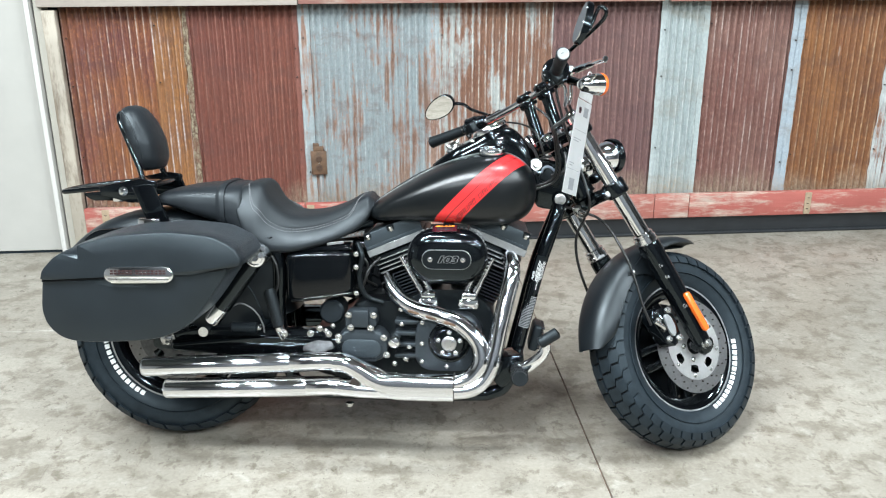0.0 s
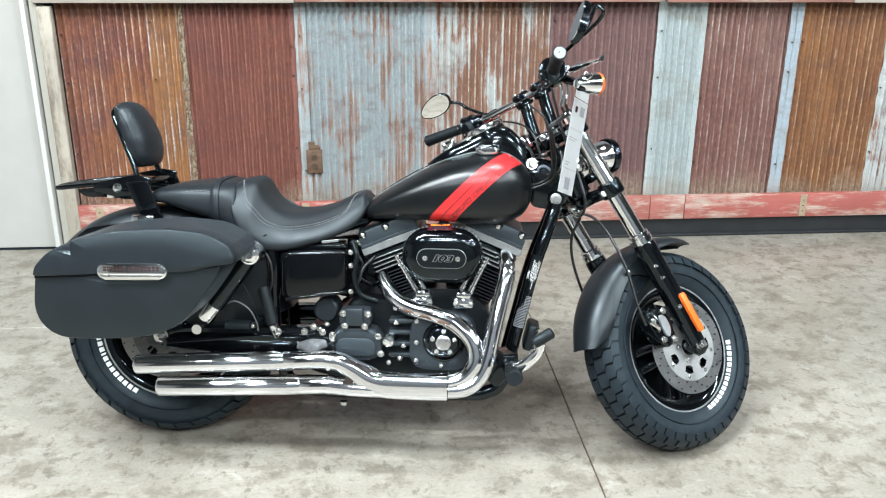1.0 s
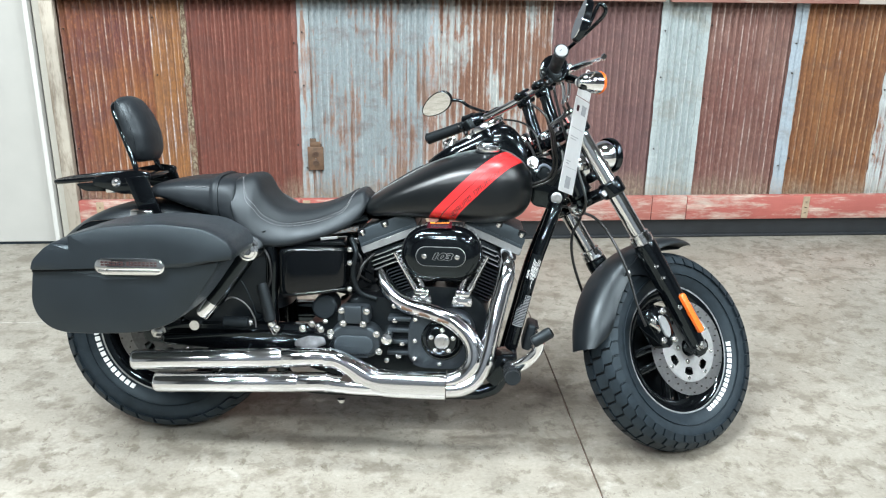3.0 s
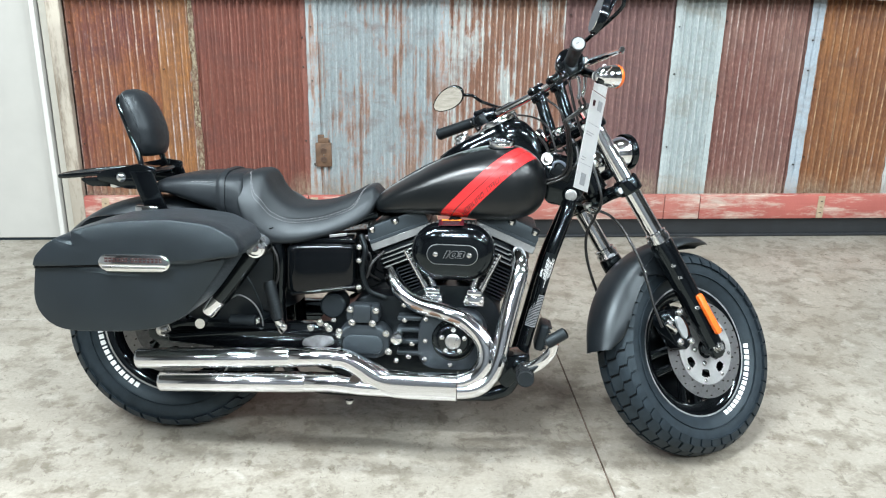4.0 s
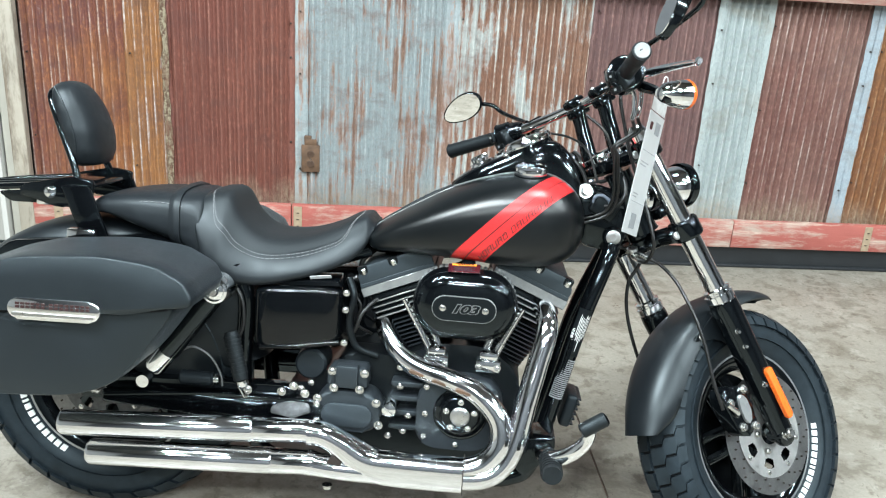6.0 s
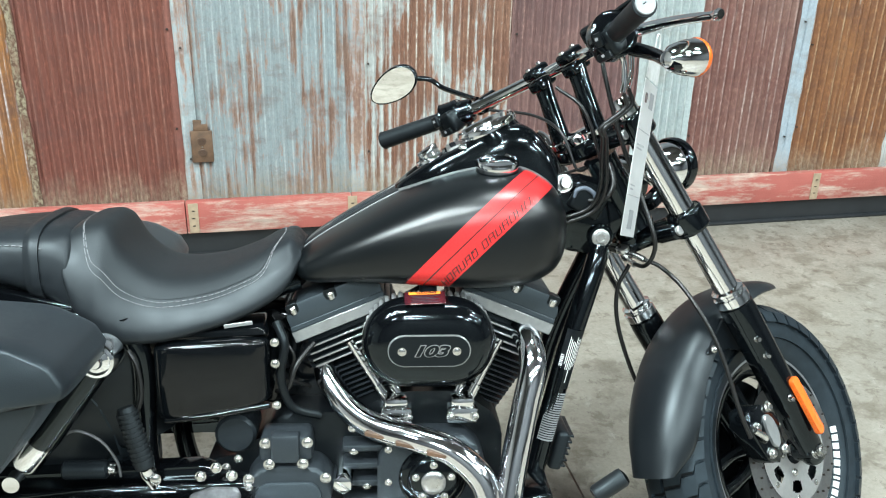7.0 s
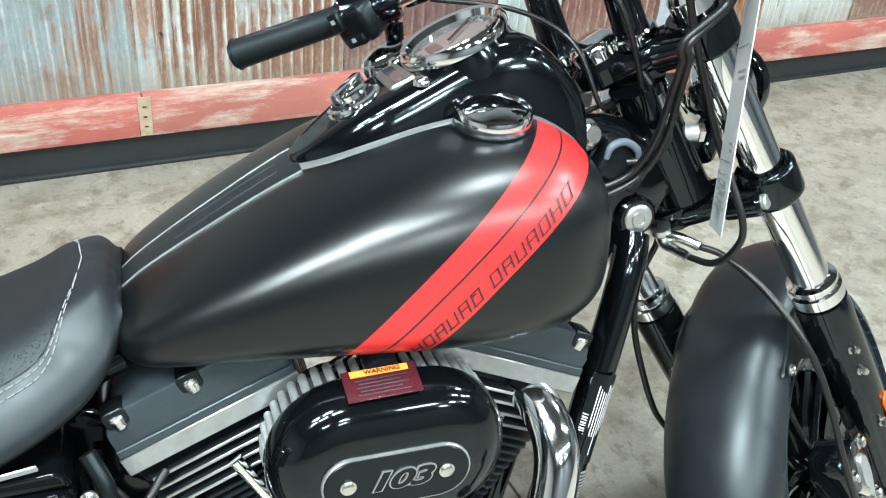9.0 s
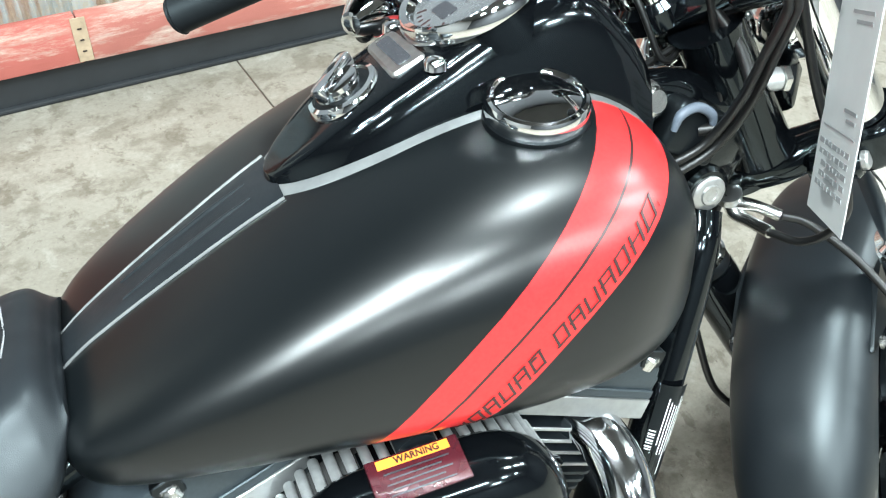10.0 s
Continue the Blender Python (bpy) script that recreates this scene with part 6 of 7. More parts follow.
def build_air_cleaner():
    cx, cz, hw, hh = 0.858, 0.609, 0.120, 0.083
    filt = part("air_filter", slab(stadium(cx, cz, hw - 0.006, hh - 0.006, 14), -0.158, -0.122, 0.003), FILTER, bike, "pleated oval air filter")
    n = 50
    ring = stadium(cx, cz, hw - 0.0045, hh - 0.0045, 20)
    bm = bmesh.new()
    length = [0.0]
    for a, b in zip(ring, ring[1:] + ring[:1]):
        length.append(length[-1] + math.dist(a, b))
    for k in range(n):
        s = length[-1] * k / n
        i = max(j for j in range(len(length)) if length[j] <= s)
        a, b = ring[i % len(ring)], ring[(i + 1) % len(ring)]
        f = (s - length[i]) / max(1e-6, length[i + 1] - length[i])
        x, z = a[0] + (b[0] - a[0]) * f, a[1] + (b[1] - a[1]) * f
        rod((x, -0.120, z), (x, -0.153, z), 0.0043, 10, bm)
    part("pleat", bm, CASTALLOY, filt, "bright metal pleats")
    dome = [[Vector((x, y, z)) for x, z in stadium(cx, cz, hw - d, hh - d, 18)] for d, y in ((0.006, -0.150), (0.001, -0.152), (0.0, -0.156), (0.0, -0.166), (0.002, -0.176), (0.007, -0.186), (0.015, -0.194), (0.025, -0.199), (0.036, -0.202), (0.047, -0.2035), (0.058, -0.204))]
    cover = part("air_cleaner", loops(bmesh.new(), dome), GLOSS, bike, "gloss black oval air cleaner cover", 60)
    part("back_plate", slab(stadium(cx, cz, hw - 0.012, hh - 0.012, 14), -0.122, -0.10), POWDER, cover)
    part("plate_rim", slab(stadium(cx - 0.001, cz - 0.002, 0.073, 0.029, 12), -0.2075, -0.200, 0.001, 1), SILVER, cover, "thin silver rim")
    part("number_plate", slab(stadium(cx - 0.001, cz - 0.002, 0.0712, 0.0272, 12), -0.2085, -0.201, 0.001, 1), PLASTIC, cover, "black oval plate")
    for x in (-0.048, 0.048):
        part("screw", bolt((cx - 0.001 + x, -0.2085, cz - 0.002), 0.0058, 0.004, n=12), ZINC, cover)
    txt = bpy.data.curves.new("number", "FONT")
    txt.body, txt.size, txt.extrude, txt.offset, txt.shear = "103", 0.036, 0.001, 0.0024, 0.30
    txt.align_x, txt.align_y, txt.space_character = "CENTER", "CENTER", 0.92
    tmp = bpy.data.objects.new("number", txt)
    me = bpy.data.meshes.new_from_object(tmp)
    bpy.data.objects.remove(tmp)
    me.transform(Matrix.Translation((cx - 0.001, -0.2095, cz - 0.002)) @ pose(0, 0, 0, 90, 0, 0) @ Matrix.Diagonal((1.22, 0.74, 1, 1)))
    me.materials.clear()
    me.materials.append(ALLOY)
    ob = new("number", me)
    txt = bpy.data.curves.new("number_fill", "FONT")
    txt.body, txt.size, txt.extrude, txt.offset, txt.shear = "103", 0.036, 0.0012, 0.0012, 0.30
    txt.align_x, txt.align_y, txt.space_character = "CENTER", "CENTER", 0.92
    tmp = bpy.data.objects.new("number_fill", txt)
    fill = bpy.data.meshes.new_from_object(tmp)
    bpy.data.objects.remove(tmp)
    fill.transform(Matrix.Translation((cx - 0.001, -0.2097, cz - 0.002)) @ pose(0, 0, 0, 90, 0, 0) @ Matrix.Diagonal((1.22, 0.74, 1, 1)))
    fill.materials.clear()
    fill.materials.append(PLASTIC)
    inner = new("number_fill", fill)
    inner.parent = cover
    ob.parent = cover
    ob["label"] = "raised silver number 103"
    # warning label on top
    bridge = slab(rounded([(0.780, 0.640), (0.802, 0.662), (0.812, 0.6860), (0.888, 0.6880), (0.902, 0.672), (0.926, 0.640)], 0.006, 3), -0.180, -0.128, 0.004, 2)
    part("label_bridge", bridge, GLOSS, cover, "gloss black bridge over the filter")
    m = pose(0.850, -0.1755, 0.6945, 20, -2, 0)
    # Black label coloured dark red, as if it mirrored the tank's band.
    lab = part("warning_label", box((0.072, 0.036, 0.0016), (0, 0, 0), 0.0006, 1), REDREFLECTPRINT, cover, "glossy black warning label, coloured dark red as a reflection of the band")
    lab.matrix_basis = m
    part("label_band", box((0.056, 0.0072, 0.0008), (0.0, 0.0125, 0.0011), 0, 1), ORANGEPRINT, lab)
    txt = bpy.data.curves.new("word", "FONT")
    txt.body, txt.size, txt.align_x, txt.align_y, txt.extrude, txt.offset = "WARNING", 0.0072, "CENTER", "CENTER", 0.0002, 0.0002
    tmp = bpy.data.objects.new("word", txt)
    me = bpy.data.meshes.new_from_object(tmp)
    bpy.data.objects.remove(tmp)
    me.transform(Matrix.Translation((0.003, 0.0125, 0.0018)))
    me.materials.clear()
    me.materials.append(DARKPRINT)
    w = new("word", me)
    w.parent = lab
    bars = bmesh.new()
    for k in range(5):
        box((0.05 - 0.010 * (k % 2), 0.0011, 0.0004), (-0.002 * (k % 2), 0.0045 - 0.0042 * k, 0.0011), 0, bm=bars)
    part("label_print", bars, GREYCAST, lab, smooth=0)
    part("breather", rod((0.858, -0.11, 0.70), (0.858, -0.15, 0.69), 0.016, 16), POWDER, cover)


build_air_cleaner()


def build_exhaust():
    y = -0.245
    up = part("upper_muffler", lathe([(0.026, 0.0), (0.0285, 0.003), (0.0300, 0.008), (0.0300, 0.445), (0.0285, 0.447), (0.0285, 0.452), (0.0300, 0.454), (0.0265, 0.545), (0.0, 0.545)], Matrix.Translation((-0.046, y - 0.01, 0.272)) @ pose(0, 0, 0, 0, -3.3, 0) @ pose(0, 0, 0, 0, 0, -90), 40), PIPECHROME, bike, "chrome muffler")
    part("bore", rod((-0.0455, y - 0.01, 0.272), (-0.03, y - 0.01, 0.2725), 0.026, 28), PLASTIC, up)
    lo = part("lower_muffler", lathe([(0.026, 0.0), (0.0285, 0.003), (0.0305, 0.008), (0.0305, 0.425), (0.029, 0.427), (0.029, 0.432), (0.0305, 0.434), (0.0270, 0.530), (0.0, 0.530)], Matrix.Translation((0.020, y - 0.012, 0.207)) @ pose(0, 0, 0, 0, -2.6, 0) @ pose(0, 0, 0, 0, 0, -90), 40), PIPECHROME, bike, "chrome muffler")
    part("bore", rod((0.0205, y - 0.012, 0.207), (0.04, y - 0.012, 0.2075), 0.026, 28), PLASTIC, lo)
    # heat shields and pipes
    a = tube([(0.49, y - 0.01, 0.303), (0.535, y - 0.008, 0.303), (0.585, y - 0.005, 0.290), (0.655, y, 0.258), (0.700, y, 0.242), (0.78, y, 0.238), (0.86, y, 0.240), (0.925, y + 0.005, 0.256), (0.962, y + 0.01, 0.304), (0.955, y + 0.02, 0.362), (0.905, y + 0.035, 0.412), (0.84, y + 0.05, 0.435), (0.765, y + 0.075, 0.448), (0.715, y + 0.10, 0.472), (0.675, y + 0.14, 0.515), (0.665, y + 0.175, 0.545)],
             [0.0265, 0.027, 0.027, 0.027, 0.027, 0.026, 0.026, 0.0262, 0.0262, 0.026, 0.0255, 0.025, 0.025, 0.024, 0.023, 0.022], 24, 7)
    rear = part("rear_header", a, PIPECHROME, bike, "chrome exhaust header with heat shield")
    b = tube([(0.535, y - 0.012, 0.229), (0.60, y - 0.012, 0.224), (0.66, y - 0.008, 0.221), (0.74, y - 0.004, 0.220), (0.85, y - 0.004, 0.222), (0.93, y, 0.228), (0.975, y + 0.01, 0.260), (0.998, y + 0.02, 0.315), (1.015, y + 0.04, 0.40), (1.033, y + 0.065, 0.48), (1.050, y + 0.09, 0.555), (1.045, y + 0.13, 0.595), (1.03, y + 0.16, 0.605)],
             [0.0275, 0.0275, 0.0275, 0.027, 0.027, 0.0265, 0.026, 0.0258, 0.0255, 0.025, 0.025, 0.024, 0.022], 24, 7)
    front = part("front_header", b, PIPECHROME, bike, "chrome exhaust header with heat shield")
    # tall flat-sided shield over both pipes, from the upper muffler's sleeve to a cut end
    spine = smooth_path([(0.536, 0, 0.302), (0.568, 0, 0.297), (0.605, 0, 0.277), (0.645, 0, 0.249), (0.690, 0, 0.234), (0.740, 0, 0.231), (0.820, 0, 0.231), (0.884, 0, 0.232)], 5)
    rings = []
    for k, p in enumerate(spine):
        d = (spine[min(k + 1, len(spine) - 1)] - spine[max(k - 1, 0)]).normalized()
        up_way = Vector((-d.z, 0, d.x))
        h = lerp([0.53, 0.58, 0.66, 0.72, 0.90], [0.0285, 0.0290, 0.0345, 0.0385, 0.0385], p.x)
        flat = lerp([0.53, 0.60, 0.70], [1.0, 0.85, 0.62], p.x)
        ring = []
        for q in range(28):
            a = 2 * math.pi * q / 28
            c, z = math.cos(a), math.sin(a)
            ring.append(Vector((p.x, y - 0.006 + 0.0305 * math.copysign(abs(c) ** flat, c), p.z)) + up_way * h * math.copysign(abs(z) ** flat, z))
        rings.append(ring)
    shield = part("heat_shield", loops(bmesh.new(), rings), PIPECHROME, front, "wide chrome heat shield", 50)
    part("shield_seam", box((0.0022, 0.060, 0.076), (0.8852, y - 0.006, 0.232), 0.001, 1), STEELDARK, shield)
    part("shield_notch", slab(rounded([(0.572, 0.238), (0.590, 0.262), (0.612, 0.246), (0.600, 0.232)], 0.005, 3), y - 0.034, y - 0.020), STEELDARK, shield)
    for k, (x, z, r) in enumerate(((0.535, 0.302, 0.0285), (0.535, 0.229, 0.029))):
        part("clamp_ring", lathe([(r - 0.002, -0.006), (r + 0.001, -0.006), (r + 0.0015, 0), (r + 0.001, 0.006), (r - 0.002, 0.006)], Matrix.Translation((x, y - 0.010, z)) @ pose(0, 0, 0, 0, 0, -90), 28), PIPECHROME, rear if k == 0 else front)
    slots = bmesh.new()
    for t in range(3):
        x = 0.76 + 0.055 * t
        slab(stadium(x, 0.4445 - 0.012 * t, 0.018, 0.003, 5, -14), y + 0.024 + 0.024 - 0.016 * t - 0.004, y + 0.024 + 0.03 - 0.016 * t, bm=slots)
    # Brown colour here gives the brownish reflection in the slots.
    part("shield_slot", slots, SOCKET, rear, "heat shield gap coloured brown for its reflection")
    part("bracket_bolt", bolt((0.575, y, 0.175), 0.009, 0.012, (0, 0, -1)), ZINC, front)


build_exhaust()


def build_frame():
    frame_ob = part("frame", tube([(1.215, 0, 0.845), (1.10, 0, 0.86), (0.80, 0, 0.72), (0.60, 0, 0.70), (0.40, 0, 0.68)], 0.022, 14, 6), GLOSS, bike, "gloss black steel frame")
    neck = tube([HEAD + ez * 0.165, HEAD + ez * 0.15, HEAD + ez * 0.02, HEAD + ez * 0.005], [0.034, 0.031, 0.031, 0.034], 24, 2)
    part("steering_head", neck, GLOSS, frame_ob)
    part("neck_gusset", slab(rounded([(1.10, 0.86), (1.20, 0.86), (1.255, 0.81), (1.20, 0.73), (1.12, 0.74)], 0.02, 3), -0.020, 0.020, 0.008), GLOSS, frame_ob)
    for s in (-1, 1):
        pts = [(1.196, s * 0.020, 0.745), (1.180, s * 0.040, 0.700), (1.13, s * 0.070, 0.55), (1.085, s * 0.080, 0.36), (1.045, s * 0.09, 0.205), (1.00, s * 0.09, 0.165), (0.92, s * 0.09, 0.155), (0.60, s * 0.10, 0.155), (0.42, s * 0.11, 0.17), (0.36, s * 0.12, 0.25), (0.34, s * 0.13, 0.40), (0.345, s * 0.135, 0.56), (0.32, s * 0.14, 0.655)]
        part("down_tube", tube(pts, 0.0205, 18, 6), GLOSS, frame_ob, "gloss black frame tube")
        part("seat_rail", tube([(0.62, s * 0.06, 0.695), (0.45, s * 0.11, 0.645), (0.32, s * 0.14, 0.65), (0.10, s * 0.13, 0.66), (-0.10, s * 0.12, 0.66)], 0.016, 12, 6), GLOSS, frame_ob)
        part("neck_boss", rod((1.195, 0, 0.768), (1.195, s * 0.028, 0.768), 0.0255, 28, bevel=0.004), GLOSS, frame_ob)
        cap = lathe([(0, -0.0050), (0.006, -0.0050), (0.0065, -0.0065), (0.0095, -0.0065), (0.0105, -0.0045), (0.0160, -0.0040), (0.0175, -0.0025), (0.0175, 0.004)], Matrix.Translation((1.195, s * 0.028, 0.768)) @ pose(0, 0, 0, 0, 0, 0 if s < 0 else 180), 32)
        part("neck_bolt", cap, BRUSHED, frame_ob, "round machined bolt cap")
        # swingarm
        arm = slab(rounded([(-0.05, 0.30), (-0.05, 0.362), (0.10, 0.362), (0.46, 0.375), (0.50, 0.34), (0.46, 0.305), (0.10, 0.30)], 0.02, 3), s * 0.125, s * 0.165, 0.008)
        sw = part("swingarm", arm, GLOSS, bike, "gloss black swingarm")
        part("axle_nut", bolt((0.0, s * 0.165, 0.335), 0.017, 0.016, (0, s, 0)), ZINC, sw)
        # shock absorber
        top, low = Vector((0.302, s * 0.225, 0.612)), Vector((0.130, s * 0.205, 0.375))
        d = (low - top).normalized()
        sh = part("shock_absorber", tube([top + d * 0.02, top + d * 0.03, top + d * 0.185, top + d * 0.195], [0.022, 0.028, 0.028, 0.024], 20, 2), GLOSS, bike, "black shock absorber with chrome ends")
        part("lower_sleeve", tube([top + d * 0.185, top + d * 0.19, top + d * 0.25, top + d * 0.255], [0.022, 0.025, 0.025, 0.020], 20, 2), CHROME, sh)
        part("lower_eye", rod(low + Vector((0, 0.012, 0)), low - Vector((0, 0.018, 0)), 0.015, 18), CHROME, sh)
        part("upper_eye", lathe([(0, -0.038), (0.009, -0.038), (0.012, -0.034), (0.012, -0.028), (0.020, -0.026), (0.024, -0.029), (0.029, -0.027), (0.0325, -0.020), (0.034, -0.005), (0.034, 0.02)], Matrix.Translation(top) if s < 0 else Matrix.Translation(top) @ pose(0, 0, 0, 0, 0, 180), 28), CHROME, sh, "chrome mounting bolt")
        part("upper_cap", tube([top + d * 0.005, top + d * 0.035], [0.026, 0.024], 20, 1), CHROME, sh)
    part("belt_guard", slab(rounded([(0.02, 0.305), (0.02, 0.338), (0.30, 0.354), (0.56, 0.360), (0.57, 0.290), (0.30, 0.296)], 0.012, 3), -0.200, -0.150, 0.010, 3), GLOSS, bike, "gloss black lower guard")
    # electrics box under the seat
    rings = []
    for k in range(41):
        u = -1 + 2 * k / 40
        x = 0.470 + 0.104 * u
        top, low = lerp([0.365, 0.575], [0.608, 0.619], x), lerp([0.365, 0.575], [0.456, 0.490], x)
        bow = (1 - abs(u) ** 5) ** 0.5
        front, back, r = -0.140 - 0.030 * bow, -0.06, 0.80 + 0.20 * bow
        ring = []
        for q in range(40):
            c, z = math.cos(2 * math.pi * q / 40), math.sin(2 * math.pi * q / 40)
            ring.append(((front + back) / 2 + (back - front) / 2 * math.copysign(abs(c) ** 0.30, c), 0, (top + low) / 2 + r * (top - low) / 2 * math.copysign(abs(z) ** 0.14, z)))
        rings.append([Vector((x, a, c)) for a, b, c in ring])
    bx = part("side_cover", loops(bmesh.new(), rings), BOXBLACK, bike, "gloss black electrics side cover", 50)
    part("cover_lip", tube([(0.385, -0.160, 0.462), (0.470, -0.166, 0.474), (0.572, -0.158, 0.489)], 0.0055, 12, 6), BOXBLACK, bx)
    part("cover_ledge", slab(rounded([(0.365, 0.607), (0.368, 0.622), (0.560, 0.634), (0.572, 0.618)], 0.005, 3), -0.150, -0.06, 0.004, 2), BOXBLACK, bx)
    part("data_sticker", box((0.05, 0.002, 0.008), (0.52, -0.150, 0.640), 0, 1, (30, -8, 0)), PALEPRINT, bx, "small white sticker")
    part("left_cover", slab(rounded([(0.372, 0.608), (0.575, 0.628), (0.590, 0.478), (0.398, 0.456)], 0.014, 4), 0.06, 0.165, 0.010, 3), GLOSS, bike, "gloss black side cover")
    part("inner_tank", slab(rounded([(0.38, 0.47), (0.36, 0.60), (0.60, 0.64), (0.68, 0.58), (0.70, 0.42), (0.60, 0.44)], 0.03, 3), -0.045, 0.10, 0.012), BOXBLACK, bike, "black inner housing")
    part("starter_drum", rod((0.505, -0.06, 0.425), (0.505, -0.145, 0.425), 0.038, 28, bevel=0.006), POWDER, bike)
    part("lower_fairing", slab(rounded([(0.02, 0.40), (0.03, 0.56), (0.30, 0.63), (0.36, 0.45), (0.30, 0.36), (0.10, 0.35)], 0.04, 4), -0.128, 0.115, 0.034, 5), SATIN, bike, "satin black inner fender")


build_frame()


def build_controls():
    # forward brake pedal and foot peg
    arm = part("brake_arm", tube([(1.06, -0.12, 0.285), (1.058, -0.22, 0.288), (1.078, -0.29, 0.308), (1.112, -0.325, 0.338), (1.140, -0.335, 0.372), (1.148, -0.34, 0.402)], [0.018, 0.018, 0.018, 0.017, 0.015, 0.013], 16, 6), CHROME, bike, "chrome forward brake lever")
    part("pedal_pad", tube([(1.128, -0.352, 0.404), (1.131, -0.352, 0.406), (1.172, -0.347, 0.432), (1.175, -0.347, 0.434)], [0.012, 0.0165, 0.0165, 0.012], 14, 3), GRIPRUB, arm, "ribbed rubber pedal pad")
    peg = part("foot_peg", rod((1.072, -0.20, 0.296), (1.074, -0.262, 0.298), 0.011, 14), CHROME, bike, "rubber covered foot peg")
    bm = tube([(1.074, -0.255, 0.298), (1.074, -0.262, 0.298), (1.075, -0.350, 0.300), (1.075, -0.358, 0.300)], [0.018, 0.0225, 0.0225, 0.019], 20, 2)
    part("peg_rubber", bm, GRIPRUB, peg)
    ribs = bmesh.new()
    for k in range(7):
        lathe([(0.0225, -0.002), (0.0245, -0.002), (0.0245, 0.002), (0.0225, 0.002)], Matrix.Translation((1.0745, -0.272 - 0.012 * k, 0.299)), 20, ribs, close=True)
    part("peg_ribs", ribs, GRIPRUB, peg)
    part("peg_bracket", slab(rounded([(1.00, 0.235), (1.02, 0.31), (1.09, 0.325), (1.09, 0.285), (1.03, 0.215)], 0.012, 3), -0.20, -0.10, 0.006), GLOSS, bike, "black control bracket")
    # folded pillion peg
    a, b = Vector((0.325, -0.19, 0.500)), Vector((0.356, -0.205, 0.395))
    pp = part("pillion_peg", tube([a, a.lerp(b, 0.05), a.lerp(b, 0.92), b], [0.012, 0.0165, 0.0175, 0.015], 18, 2), GRIPRUB, bike, "folded ribbed pillion peg with chrome mount")
    ribs = bmesh.new()
    for k in range(11):
        c = a.lerp(b, 0.08 + 0.08 * k)
        d = (b - a).normalized()
        tube([c - d * 0.0022, c + d * 0.0022], 0.0192, 16, 1, ribs)
    part("ribs", ribs, GRIPRUB, pp)
    part("mount", tube([b, b.lerp(Vector((0.366, -0.19, 0.352)), 0.3), (0.366, -0.19, 0.352)], [0.012, 0.015, 0.011], 14, 3), CHROME, pp)
    part("pivot", bolt((0.372, -0.205, 0.372), 0.008, 0.008, n=12), ZINC, pp)
    reg = part("regulator", box((0.030, 0.10, 0.085), (1.130, 0.0, 0.330), 0.010, 3, (0, 13, 0)), POWDER, bike, "black finned regulator box")
    for k in range(6):
        part("fin", box((0.012, 0.096, 0.004), (1.147 + 0.003 * (k - 3), 0, 0.330 + 0.013 * (k - 2.5)), 0.001, 1, (0, 13, 0)), POWDER, reg)
    # kick stand on the far side
    part("side_stand", tube([(0.78, 0.14, 0.16), (0.80, 0.20, 0.09), (0.80, 0.265, 0.050), (0.84, 0.29, 0.0585)], [0.014, 0.012, 0.012, 0.016], 12, 5), GLOSS, bike, "black side stand")


build_controls()


def build_pivot():
    """Alloy bracket, bolts and brake line between swingarm and gearbox."""
    br = part("pivot_bracket", slab(rounded([(0.425, 0.318), (0.430, 0.338), (0.470, 0.352), (0.515, 0.350), (0.522, 0.328), (0.480, 0.312)], 0.008, 3), -0.206, -0.180, 0.005, 2), GREYALLOY, bike, "grey cast alloy pivot bracket")
    for x, z in ((0.450, 0.372), (0.478, 0.388), (0.505, 0.372), (0.535, 0.352)):
        part("bolt", bolt((x, -0.196, z), 0.0075, 0.012, n=12), ZINC, br)
    part("brake_line", tube([(0.20, -0.175, 0.44), (0.235, -0.180, 0.455), (0.275, -0.180, 0.435), (0.300, -0.180, 0.395), (0.305, -0.180, 0.365)], 0.0026, 8, 6), GREYALLOY, bike, "bright rear brake line")
    part("brake_line", tube([(0.33, -0.165, 0.60), (0.345, -0.170, 0.57), (0.350, -0.175, 0.52), (0.338, -0.178, 0.48)], 0.0045, 8, 6), CABLE, bike, "black hose behind the shock absorber")
    cyl = part("master_cylinder", rod((0.205, -0.18, 0.380), (0.285, -0.18, 0.380), 0.017, 18, bevel=0.004), POWDER, bike, "black rear brake cylinder")
    part("cap", rod((0.285, -0.18, 0.380), (0.298, -0.18, 0.380), 0.012, 14, bevel=0.002), ZINC, cyl)
    part("hose", tube([(0.580, -0.12, 0.50), (0.604, -0.145, 0.515), (0.620, -0.140, 0.560), (0.650, -0.11, 0.590)], 0.0045, 10, 6), CABLE, bike, "black rubber hose")
    part("hose", tube([(0.590, -0.13, 0.610), (0.615, -0.135, 0.575), (0.608, -0.130, 0.530), (0.640, -0.10, 0.500)], 0.0036, 10, 6), CABLE, bike, "black rubber hose")
    for z in (0.610, 0.570, 0.490):
        part("bolt", bolt((0.584, -0.160, z), 0.006, 0.008, n=12), ZINC, bike)
    part("rear_loom", tube([(0.585, -0.135, 0.640), (0.600, -0.150, 0.600), (0.592, -0.150, 0.540), (0.610, -0.145, 0.480), (0.660, -0.130, 0.455)], 0.008, 10, 6), PLASTIC, bike, "black wiring loom")


build_pivot()


